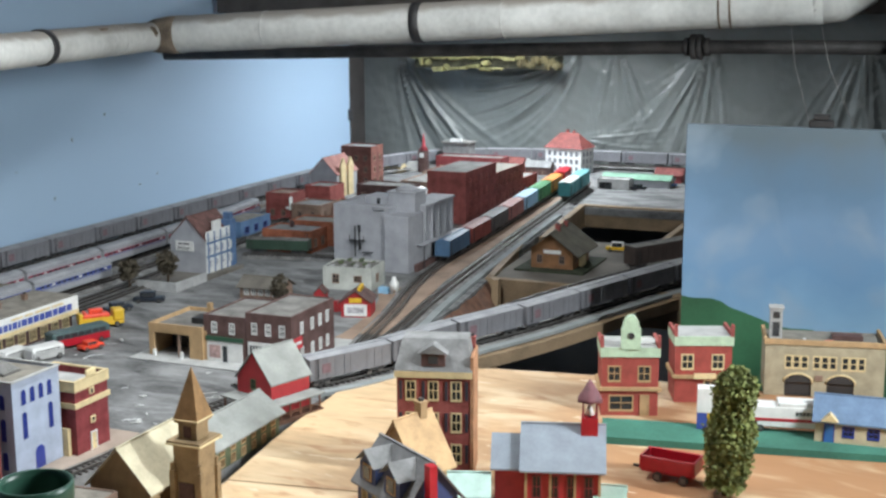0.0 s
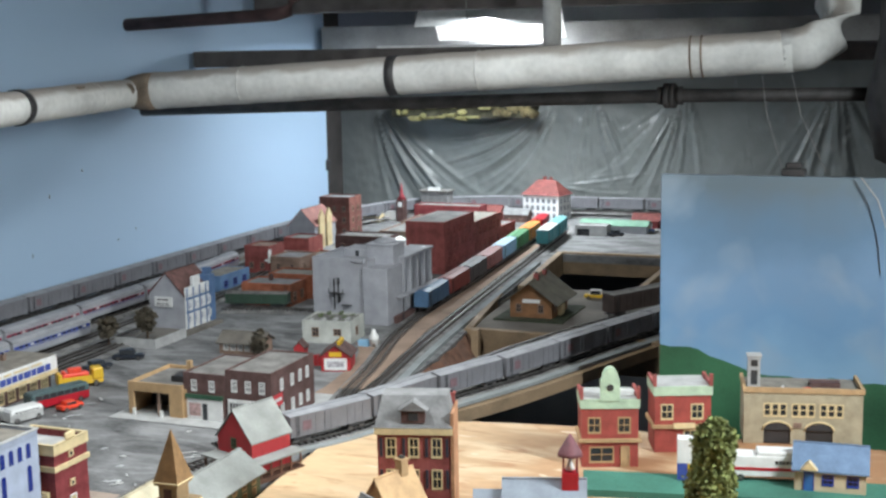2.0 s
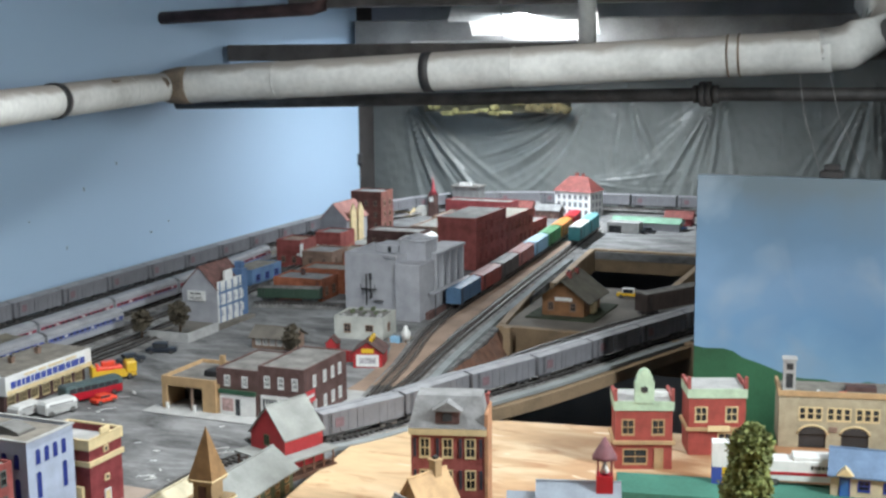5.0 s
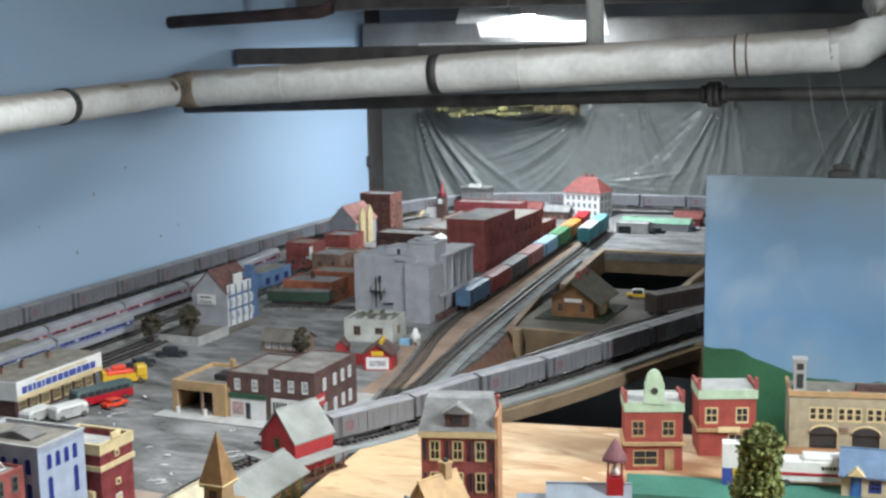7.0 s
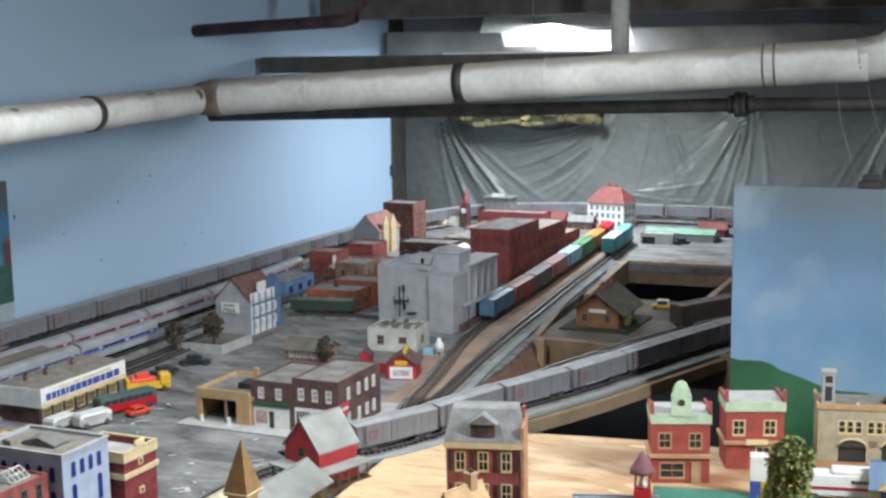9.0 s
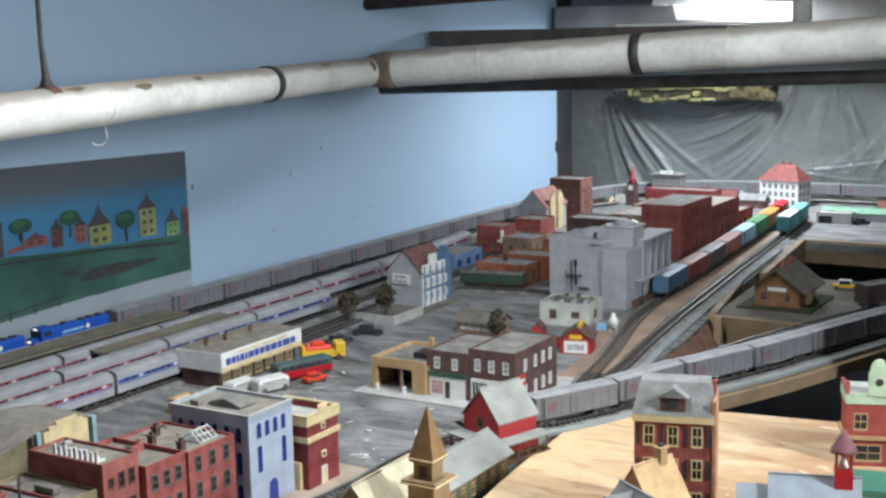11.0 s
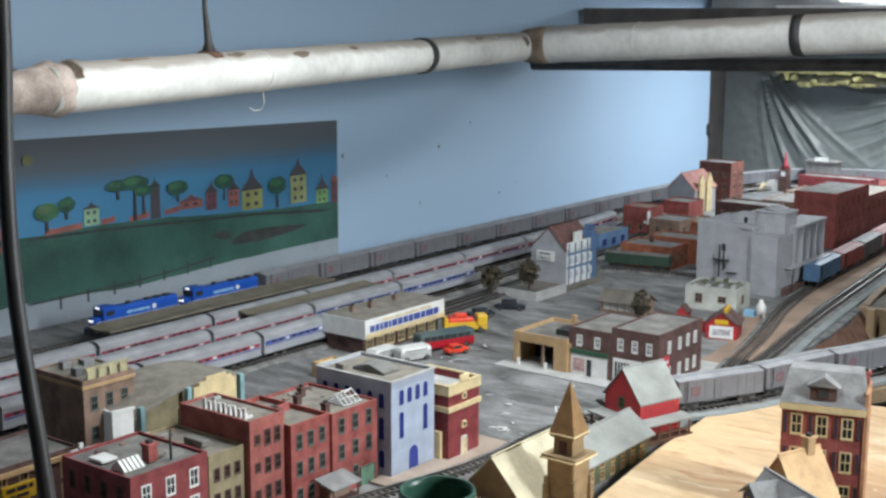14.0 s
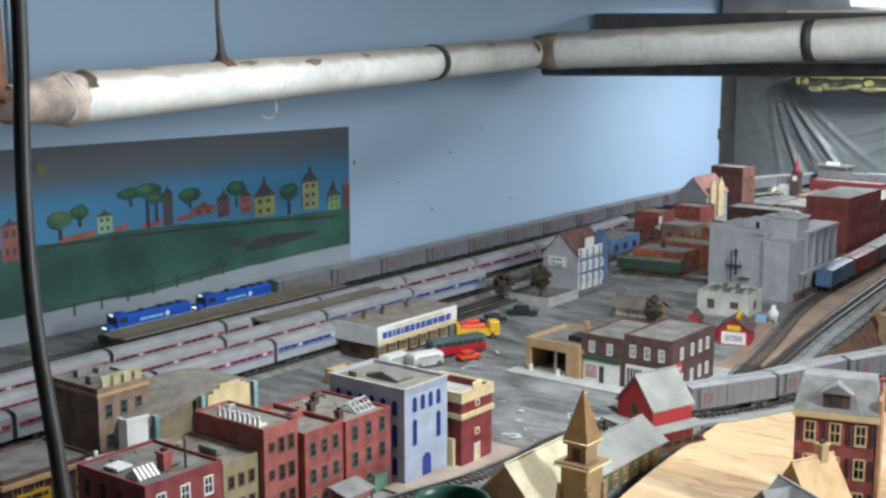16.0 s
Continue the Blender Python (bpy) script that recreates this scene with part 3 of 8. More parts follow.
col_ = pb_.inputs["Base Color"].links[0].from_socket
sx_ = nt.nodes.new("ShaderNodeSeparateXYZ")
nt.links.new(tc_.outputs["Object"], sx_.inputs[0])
# Orange tone to the right, with the lamp's fall-off there put into the colour.
dim_orange_ = nt.nodes.new("ShaderNodeMapRange")
dim_orange_.inputs[1].default_value, dim_orange_.inputs[2].default_value, dim_orange_.inputs[4].default_value = -0.80, -0.35, 0.85
nt.links.new(sx_.outputs[0], dim_orange_.inputs[0])
col_ = ply_mix(dim_orange_.outputs[0], col_, (0.34, 0.155, 0.066, 1))
col_ = ply_mix(ply_noise(9.0, 5, 0.8, 0.50, 0.66), col_, (0.66, 0.50, 0.32, 1))
col_ = ply_mix(ply_noise(16.0, 6, 1.6, 0.56, 0.72), col_, (0.40, 0.205, 0.10, 1))
col_ = ply_mix(ply_noise(34.0, 4, 0.4, 0.66, 0.72), col_, (0.70, 0.58, 0.42, 1))
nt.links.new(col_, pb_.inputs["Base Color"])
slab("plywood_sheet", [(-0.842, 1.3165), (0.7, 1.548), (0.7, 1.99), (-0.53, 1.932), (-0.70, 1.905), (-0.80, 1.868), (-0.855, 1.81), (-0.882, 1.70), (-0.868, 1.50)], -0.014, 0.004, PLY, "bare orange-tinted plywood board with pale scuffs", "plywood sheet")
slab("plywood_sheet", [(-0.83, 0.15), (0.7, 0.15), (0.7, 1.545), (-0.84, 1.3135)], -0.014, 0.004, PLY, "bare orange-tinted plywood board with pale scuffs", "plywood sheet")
slab("green_pad", [(-0.462, 1.700), (0.10, 1.80), (0.12, 1.725), (-0.438, 1.622)], 0.004, 0.014, GRASS, "sea-green felt strip laid on the plywood", "green pad")

# ---- painted sky board ----
board = thing("backdrop_board", "hardboard panel painted with a cloudy blue sky and green hills", "backdrop", kind="structure")
SKY_PAINT = banded("sprayed_sky_paint", [(0.0, (0.23, 0.38, 0.53)), (0.30, (0.15, 0.28, 0.44)), (0.50, (0.17, 0.28, 0.42)), (0.70, (0.125, 0.21, 0.31)), (1.0, (0.13, 0.17, 0.20))], 2, 0.05, 0.39, 0.30, 0.55, 7)
part("panel", boxes((-0.447, 0.9, 2.14, 2.152, -0.25, 0.392)), SKY_PAINT, board, bevel=0.001)
HILL = mat("green_hill_paint", (0.035, 0.118, 0.058), 0.5, 0.35, 9, 0)
bm = bmesh.new()
pv = []
for i in range(81):
    x = -0.4465 + 1.34 * i / 80
    z = 0.097 - 0.040 * max(0.0, min(1.0, (x + 0.40) / 0.12)) + 0.008 * noise.noise((x * 22, 0, 0)) + 0.006 * noise.noise((x * 70, 2, 0)) + 0.003 * noise.noise((x * 190, 4, 0))
    pv.append((bm.verts.new((x, 2.1385, -0.25)), bm.verts.new((x, 2.1385, z))))
for a, b in zip(pv, pv[1:]):
    bm.faces.new((a[0], b[0], b[1], a[1]))
part("painted_hill", bm, HILL, board)
nt = SKY_PAINT.node_tree
cn_ = nt.nodes.new("ShaderNodeTexNoise")
cn_.inputs["Scale"].default_value, cn_.inputs["Detail"].default_value, cn_.inputs["Distortion"].default_value = 8.0, 3, 0.3
nt.links.new([n for n in nt.nodes if n.type == "TEX_COORD"][0].outputs["Object"], cn_.inputs["Vector"])
cr_ = nt.nodes.new("ShaderNodeValToRGB")
cr_.color_ramp.elements[0].position, cr_.color_ramp.elements[0].color = 0.52, (0, 0, 0, 1)
cr_.color_ramp.elements[1].position, cr_.color_ramp.elements[1].color = 0.78, (0.75, 0.75, 0.75, 1)
nt.links.new(cn_.outputs["Fac"], cr_.inputs[0])
cm_ = nt.nodes.new("ShaderNodeMix")
cm_.data_type = "RGBA"
bs_ = nt.nodes["Principled BSDF"]
nt.links.new(cr_.outputs[0], cm_.inputs[0])
nt.links.new(bs_.inputs["Base Color"].links[0].from_socket, cm_.inputs[6])
cm_.inputs[7].default_value = (0.29, 0.36, 0.43, 1)
nt.links.new(cm_.outputs[2], bs_.inputs["Base Color"])
solid("spring_clamp", boxes((-0.250, -0.212, 2.1385, 2.165, 0.3922, 0.404), (-0.244, -0.218, 2.142, 2.160, 0.404, 0.414), (-0.256, -0.206, 2.1525, 2.158, 0.36, 0.3921)), BLACK, "black clamp on top of the painted board", "clamp", bevel=0.002)

# ---- mural on the long wall ----
mural = thing("wall_mural", "naive village mural painted on the blue wall", "mural", kind="structure")
MX = -2.1285
# Upper stops darken partly from grey paint, partly from shade put into the colour.
MURAL_SKY = banded("mural_sky_shaded_paint", [(0.0, (0.075, 0.26, 0.46)), (0.48, (0.065, 0.225, 0.40)), (0.62, (0.075, 0.16, 0.25)), (0.76, (0.10, 0.125, 0.15)), (1.0, (0.10, 0.113, 0.13))], 2, 0.17, 0.335, 0.5, 0.12, 6)
MURAL_GREEN = mat("mural_green", (0.045, 0.125, 0.100), 0.6, 0.35, 9, 0)
MURAL_DARK = mat("mural_dark_brown", (0.075, 0.07, 0.08), 0.6, 0.3, 12, 0)
MURAL_LEAF = mat("mural_leaf_green", (0.05, 0.15, 0.075), 0.6, 0.4, 25, 0)
MURAL_YELLOW = mat("mural_yellow", (0.34, 0.36, 0.13), 0.6, 0.2, 25, 0)
MURAL_PINK = mat("mural_brick_pink", (0.33, 0.12, 0.105), 0.6, 0.3, 25, 0)
MURAL_MINT = mat("mural_mint", (0.30, 0.48, 0.30), 0.6, 0.2, 25, 0)
MURAL_PATH = mat("mural_umber", (0.050, 0.055, 0.055), 0.6, 0.4, 30, 0)
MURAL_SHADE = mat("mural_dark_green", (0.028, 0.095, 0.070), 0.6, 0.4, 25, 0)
MURAL_OLIVE = mat("mural_olive", (0.10, 0.17, 0.085), 0.6, 0.4, 25, 0)
MURAL_ROSE = mat("mural_dull_rose", (0.17, 0.075, 0.085), 0.6, 0.3, 25, 0)
MURAL_SAND = mat("mural_sand", (0.33, 0.36, 0.17), 0.6, 0.3, 25, 0)
MURAL_LIME = mat("mural_lime", (0.22, 0.42, 0.16), 0.6, 0.3, 25, 0)
MURAL_SUN = mat("mural_dull_yellow", (0.15, 0.15, 0.07), 0.6, 0.2, 25, 0)
MURAL_BASE = mat("bare_grey_wall_strip", (0.36, 0.41, 0.46), 0.7, 0.15, 5, 0)
layer = [0]


def paint(name, pts, material):
    """A flat painted patch on the wall, given as (y, z) corners."""
    layer[0] += 1
    bm = bmesh.new()
    bm.faces.new([bm.verts.new((MX + 0.00005 * layer[0], y, z)) for y, z in pts])
    return part(name, bm, material, mural)


def blob(y, z, ry, rz, seed):
    return [(y + ry * (1 + 0.18 * noise.noise((seed, k * 0.9, 0))) * math.cos(k * math.tau / 18), z + rz * (1 + 0.25 * noise.noise((seed, k * 0.7, 3))) * math.sin(k * math.tau / 18)) for k in range(18)]


Y0, Y1 = 0.95, 2.266
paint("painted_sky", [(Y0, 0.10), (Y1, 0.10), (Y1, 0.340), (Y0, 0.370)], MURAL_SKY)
MEADOW = spline([(Y0, 0.188), (1.396, 0.177), (1.578, 0.179), (1.721, 0.174), (1.877, 0.163), (2.048, 0.154), (Y1, 0.147)], 0.03)
FOOT = spline([(Y0, 0.045), (1.30, 0.052), (1.50, 0.050), (1.64, 0.043), (1.84, 0.051), (2.04, 0.057), (Y1, 0.059)], 0.03)
edge = lambda pts, k: [(p.x, p.y + k * noise.noise((p.x * 30, 5, 0))) for p in pts]
paint("painted_meadow", edge(FOOT, 0.006) + edge(MEADOW, 0.003)[::-1], MURAL_GREEN)
paint("bare_strip", [(Y0, -0.004), (Y1, -0.004)] + edge(FOOT, 0.006)[::-1], MURAL_BASE)
paint("painted_path", [(1.923, 0.090), (1.918, 0.100), (1.958, 0.114), (2.02, 0.115), (2.083, 0.112), (2.16, 0.105), (2.119, 0.096), (2.01, 0.087)], MURAL_PATH)
paint("painted_path", [(1.86, 0.118), (1.90, 0.104), (1.925, 0.108), (1.90, 0.126)], MURAL_PATH)
paint("painted_bank", [(1.41, 0.170), (1.58, 0.166), (1.75, 0.158), (2.0, 0.146), (2.2, 0.128), (2.25, 0.132), (2.2, 0.136), (2.0, 0.151), (1.75, 0.163), (1.58, 0.171), (1.41, 0.175)], MURAL_PATH)
for k in range(7):
    y = 1.47 + 0.064 * k
    z = 0.028 + 0.0035 * k
    paint("painted_post", [(y, z), (y + 0.005, z), (y + 0.005, z + 0.026), (y, z + 0.026)], MURAL_PATH)
paint("painted_rail", [(1.40, 0.047), (1.64, 0.050), (1.76, 0.058), (1.87, 0.068), (1.87, 0.072), (1.76, 0.062), (1.64, 0.054), (1.40, 0.051)], MURAL_PATH)
for a, b, z in ((1.446, 1.53, 0.180), (1.575, 1.61, 0.184), (1.645, 1.694, 0.181), (1.735, 1.775, 0.184)):
    paint("painted_hedge", [(a, z - 0.005), (b, z - 0.002), (b, z + 0.010), (a, z + 0.005)], MURAL_PINK)


def painted_tree(y, z, ry, rz, foot, seed, crown):
    paint("painted_trunk", [(y - 0.004, foot), (y + 0.003, foot), (y + 0.002, z), (y - 0.0015, z)], MURAL_PATH)
    paint("painted_crown", blob(y, z, ry, rz, seed), crown)
    paint("painted_light_leaf", blob(y - ry * 0.15, z + rz * 0.25, ry * 0.6, rz * 0.45, seed + 3), MURAL_LEAF if crown is MURAL_SHADE else MURAL_OLIVE)


def painted_house(y0, y1, z0, z1, peak, wall, roof, rows=2, over=0.004):
    w = y1 - y0
    paint("painted_house", [(y0, z0), (y1, z0), (y1, z1), (y0, z1)], wall)
    paint("painted_roof", [(y0 - over, z1), (y1 + over, z1), (y0 + w * 0.62, z1 + (peak - z1) * 0.55), (y0 + w * 0.5, peak), (y0 + w * 0.38, z1 + (peak - z1) * 0.55)], roof)
    for i in range(2):
        for j in range(rows):
            a, b = y0 + w * (0.18 + 0.40 * i), z0 + (z1 - z0) * (j + 0.35) / rows
            paint("painted_window", [(a, b), (a + w * 0.20, b), (a + w * 0.20, b + (z1 - z0) * 0.4 / rows), (a, b + (z1 - z0) * 0.4 / rows)], MURAL_DARK)


painted_tree(1.901, 0.232, 0.029, 0.016, 0.191, 17.0, MURAL_SHADE)
painted_house(1.323, 1.362, 0.156, 0.222, 0.238, MURAL_PINK, MURAL_DARK)
painted_house(1.535, 1.571, 0.181, 0.214, 0.229, MURAL_MINT, MURAL_DARK)
painted_house(1.699, 1.724, 0.175, 0.240, 0.262, MURAL_DARK, MURAL_PATH, 3)
painted_house(1.775, 1.838, 0.185, 0.200, 0.216, MURAL_PINK, MURAL_ROSE, 1)
painted_house(1.848, 1.879, 0.175, 0.212, 0.239, MURAL_ROSE, MURAL_DARK)
painted_house(1.912, 1.943, 0.175, 0.211, 0.236, MURAL_PINK, MURAL_DARK)
painted_house(1.952, 2.014, 0.162, 0.205, 0.254, MURAL_YELLOW, MURAL_DARK)
painted_house(2.103, 2.155, 0.160, 0.223, 0.265, MURAL_SAND, MURAL_DARK, 3)
painted_house(2.188, 2.228, 0.150, 0.182, 0.219, MURAL_LIME, MURAL_DARK)
painted_house(2.240, 2.262, 0.147, 0.198, 0.219, MURAL_ROSE, MURAL_PINK)
for y, z, ry, rz, foot, crown in ((1.449, 0.220, 0.028, 0.017, 0.181, MURAL_LEAF), (1.494, 0.229, 0.021, 0.014, 0.201, MURAL_SHADE), (1.617, 0.252, 0.030, 0.012, 0.225, MURAL_SHADE), (1.658, 0.254, 0.036, 0.015, 0.178, MURAL_SHADE), (1.680, 0.236, 0.026, 0.011, 0.188, MURAL_SHADE), (1.769, 0.233, 0.029, 0.015, 0.204, MURAL_SHADE), (2.059, 0.208, 0.029, 0.019, 0.157, MURAL_SHADE)):
    painted_tree(y, z, ry, rz, foot, y * 9, crown)
paint("painted_sun", blob(1.413, 0.321, 0.012, 0.010, 2.0), MURAL_SUN)

# ---- pipes ----
LAGGING = mat("dirty_white_pipe_wrap", (0.64, 0.64, 0.61), 0.7, 0.26, 7, 0.35, fine=70)
GRIME = mat("brown_stained_wrap", (0.20, 0.155, 0.115), 0.85, 0.5, 22, 0.6)
nt = LAGGING.node_tree
ge_ = nt.nodes.new("ShaderNodeNewGeometry")
sp_ = nt.nodes.new("ShaderNodeSeparateXYZ")
nt.links.new(ge_.outputs["Normal"], sp_.inputs[0])
dn_ = nt.nodes.new("ShaderNodeTexNoise")
dn_.inputs["Scale"].default_value, dn_.inputs["Detail"].default_value = 14.0, 6
nt.links.new([n for n in nt.nodes if n.type == "TEX_COORD"][0].outputs["Object"], dn_.inputs["Vector"])
ad_ = nt.nodes.new("ShaderNodeMath")
ad_.operation = "MULTIPLY_ADD"
ad_.inputs[1].default_value = 0.9
nt.links.new(dn_.outputs["Fac"], ad_.inputs[0])
nt.links.new(sp_.outputs[2], ad_.inputs[2])
rr_ = nt.nodes.new("ShaderNodeValToRGB")
rr_.color_ramp.elements[0].position, rr_.color_ramp.elements[0].color = 0.72, (0, 0, 0, 1)
rr_.color_ramp.elements[1].position, rr_.color_ramp.elements[1].color = 0.93, (0.85, 0.85, 0.85, 1)
sc_ = nt.nodes.new("ShaderNodeMath")
sc_.operation = "MULTIPLY"
sc_.inputs[1].default_value = 0.78
nt.links.new(ad_.outputs[0], sc_.inputs[0])
nt.links.new(sc_.outputs[0], rr_.inputs[0])
pm_ = nt.nodes.new("ShaderNodeMix")
pm_.data_type = "RGBA"
bs_ = nt.nodes["Principled BSDF"]
nt.links.new(rr_.outputs[0], pm_.inputs[0])
nt.links.new(bs_.inputs["Base Color"].links[0].from_socket, pm_.inputs[6])
pm_.inputs[7].default_value = (0.33, 0.29, 0.25, 1)
nt.links.new(pm_.outputs[2], bs_.inputs["Base Color"])
pipe = thing("insulated_pipe", "white wrapped heating pipe with black bands and brown stains", "pipe")


def lagged(name, a, b, r, n=40):
    bm = bmesh.new()
    A, B = Vector(a), Vector(b)
    path = [A.lerp(B, k / n) for k in range(n + 1)]
    tube(bm, path, [r * (1 + 0.025 * noise.noise((k * 0.8, r * 99, 0))) for k in range(n + 1)], 24)
    for v in bm.verts:
        v.co += Vector((0, 0, 0.0012)) * noise.noise(v.co * 30)
    return part(name, bm, LAGGING, pipe)


PL0, PE, PR1 = (-1.512, 1.02, 0.492), (-1.815, 2.60, 0.512), (-0.30, 2.704, 0.588)
lagged("left_run", PL0, PE, 0.034)
lagged("right_run", (-1.79, 2.602, 0.515), PR1, 0.043)
A, B = Vector(PL0), Vector(PE)
d = (B - A).normalized()
bm = bmesh.new()
rr = [0.0255, 0.0262, 0.0270, 0.0268, 0.0278, 0.0285, 0.0300, 0.0345, 0.0378, 0.0352]
tube(bm, [A + d * (-0.085 + 0.0125 * k) for k in range(10)], rr, 36)
for v in bm.verts:
    k = noise.noise(v.co * 55)
    v.co += (v.co - (A + d * (v.co - A).dot(d))) * (0.09 * k) + d * (0.014 * noise.noise(v.co * 38 + Vector((5, 0, 0))))
part("torn_collar", bm, mat("pinkish_stained_sleeve", (0.40, 0.33, 0.29), 0.85, 0.45, 26, 0.5), pipe, "torn brown-stained end of the wrap")
for k, (s, ang) in enumerate(((0.03, 0.4), (0.045, 1.1), (-0.03, 2.3), (0.022, 3.6))):
    bm = bmesh.new()
    side = d.cross(Vector((0, 0, 1))).normalized()
    for j in range(7):
        u = ang + j * 0.16
        q = A + d * (s + 0.008 * noise.noise((k, j * 0.7, 0))) + (side * math.cos(u) + Vector((0, 0, 1)) * math.sin(u)) * 0.0362
        q2 = q + d * (0.014 + 0.009 * noise.noise((k * 3, j * 0.9, 1))) + (q - A - d * (q - A).dot(d)) * 0.05
        bm.verts.new(q), bm.verts.new(q2)
    bm.verts.ensure_lookup_table()
    for j in range(6):
        bm.faces.new([bm.verts[i] for i in (2 * j, 2 * j + 2, 2 * j + 3, 2 * j + 1)])
    bmesh.ops.solidify(bm, geom=bm.faces[:], thickness=0.001)
    part("loose_flap", bm, LAGGING if k % 2 else GRIME, pipe)
# brown stains and a torn patch along the wrap
for k, (f, u, ln, wd) in enumerate(((0.10, 1.2, 0.06, 0.25), (0.25, 1.0, 0.05, 0.3), (0.36, 0.75, 0.045, 0.35), (0.47, 0.9, 0.03, 0.3), (0.80, 0.9, 0.04, 0.3), (0.95, 0.5, 0.03, 0.7))):
    bm = bmesh.new()
    side = (B - A).normalized().cross(Vector((0, 0, 1))).normalized()
    n = 18
    ring_ = []
    for j in range(n):
        a = j * math.tau / n
        k2 = 1 + 0.55 * noise.noise((k * 4.0, math.cos(a) * 1.6, math.sin(a) * 1.6))
        uu = u + wd * 0.5 * k2 * math.sin(a)
        ring_.append(bm.verts.new(A.lerp(B, f) + d * (ln * 0.5 * k2 * math.cos(a)) + (side * math.cos(uu) + Vector((0, 0, 1)) * math.sin(uu)) * 0.0357))
    c = bm.verts.new(A.lerp(B, f) + (side * math.cos(u) + Vector((0, 0, 1)) * math.sin(u)) * 0.0366)
    for j in range(n):
        bm.faces.new((c, ring_[j], ring_[(j + 1) % n]))
    part("stained_patch", bm, GRIME, pipe)
bm = bmesh.new()
tube(bm, [Vector((-1.825, 2.60, 0.512)) + Vector((0.018 * k, -0.012 + 0.003 * k, 0.001 * k)) for k in range(5)], [0.034, 0.040, 0.042, 0.0445, 0.0435], 24)
part("elbow", bm, GRIME, pipe, "stained joint between two runs")
for f, run in ((0.66, 0),):
    c = A.lerp(B, f)
    bm = bmesh.new()
    tube(bm, [c - d * 0.011, c + d * 0.011], 0.0362, 24)
    part("band", bm, BLACK, pipe, "black tape band")
C, D = Vector((-1.79, 2.602, 0.515)), Vector(PR1)
e = (D - C).normalized()
for f in (0.427,):
    c = C.lerp(D, f)
    bm = bmesh.new()
    tube(bm, [c - e * 0.011, c + e * 0.011], 0.0452, 24)
    part("band", bm, BLACK, pipe, "black tape band")
for f in (0.179, 0.559, 0.865, 0.88):
    c = C.lerp(D, f)
    bm = bmesh.new()
    tube(bm, [c - e * 0.002, c + e * 0.002], 0.0444, 24)
    part("wrap_seam", bm, GRIME if f > 0.8 else LAGGING, pipe)
for f in (0.30, 0.86):
    c = A.lerp(B, f)
    bm = bmesh.new()
    tube(bm, [c - d * 0.002, c + d * 0.002], 0.0352, 24)
    part("wrap_seam", bm, LAGGING, pipe)
# the far bend at its right end, going up and back
bm = bmesh.new()
tube(bm, [(-0.32, 2.703, 0.587), (-0.27, 2.709, 0.594), (-0.235, 2.729, 0.616), (-0.22, 2.754, 0.667), (-0.215, 2.764, 0.80), (-0.215, 2.764, 1.15)], [0.044, 0.045, 0.046, 0.045, 0.044, 0.044], 20)
part("bend", bm, LAGGING, pipe)
bm = bmesh.new()
tube(bm, [A - d * 0.02, A - d * 0.07, A - d * 0.10 + Vector((-0.02, 0, 0.02)), A - d * 0.12 + Vector((-0.03, 0, 0.62))], [0.022, 0.022, 0.024, 0.024], 16)
part("bare_riser", bm, RUST, pipe, "rusty bare pipe")
bm = bmesh.new()
tube(bm, [(-0.985, 3.30, 0.575), (-0.985, 3.30, 1.2)], 0.024, 16)
solid("drop_pipe", bm, LAGGING, "short white wrapped vertical pipe", "pipe")
hang = A.lerp(B, 0.222)
hanger = thing("pipe_hanger", "rusty strap hanger holding the wrapped pipe", "hanger")
bm = bmesh.new()
tube(bm, [hang + Vector((0, 0, 0.033)), hang + Vector((0, 0, 0.05)), hang + Vector((-0.006, 0, 0.10)), hang + Vector((-0.006, 0.0, 0.66))], [0.012, 0.006, 0.0035, 0.0035], 8)
part("rod", bm, IRON, hanger)
bm = bmesh.new()
tube(bm, [hang - d * 0.012 + Vector((0, 0, 0.012)), hang + d * 0.012 + Vector((0, 0, 0.012))], 0.0260, 20)
part("strap", bm, RUST, hanger)
hk = A.lerp(B, 0.31)
bm = bmesh.new()
tube(bm, [hk + Vector((0.0, 0, -0.033)), hk + Vector((0.004, 0, -0.052)), hk + Vector((0.0, -0.004, -0.064)), hk + Vector((-0.008, -0.012, -0.066)), hk + Vector((-0.012, -0.018, -0.060))], 0.0012, 6)
solid("wire_hook", bm, LAGGING, "thin bent wire hanging from the wrapped pipe", "wire hook")
iron = thing("iron_pipe", "black iron pipe with a bolted coupling", "pipe")
bm = bmesh.new()
tube(bm, [(-1.95, 2.83, 0.458), (-1.3, 2.84, 0.474), (-0.57, 2.85, 0.492), (0.6, 2.86, 0.50)], 0.015, 14)
part("run", bm, IRON, iron)
bm = bmesh.new()
for x, r in ((-0.60, 0.020), (-0.585, 0.028), (-0.572, 0.028), (-0.557, 0.020)):
    tube(bm, [(x - 0.006, 2.85, 0.492), (x + 0.006, 2.85, 0.4925)], r, 12)
part("coupling", bm, IRON, iron)
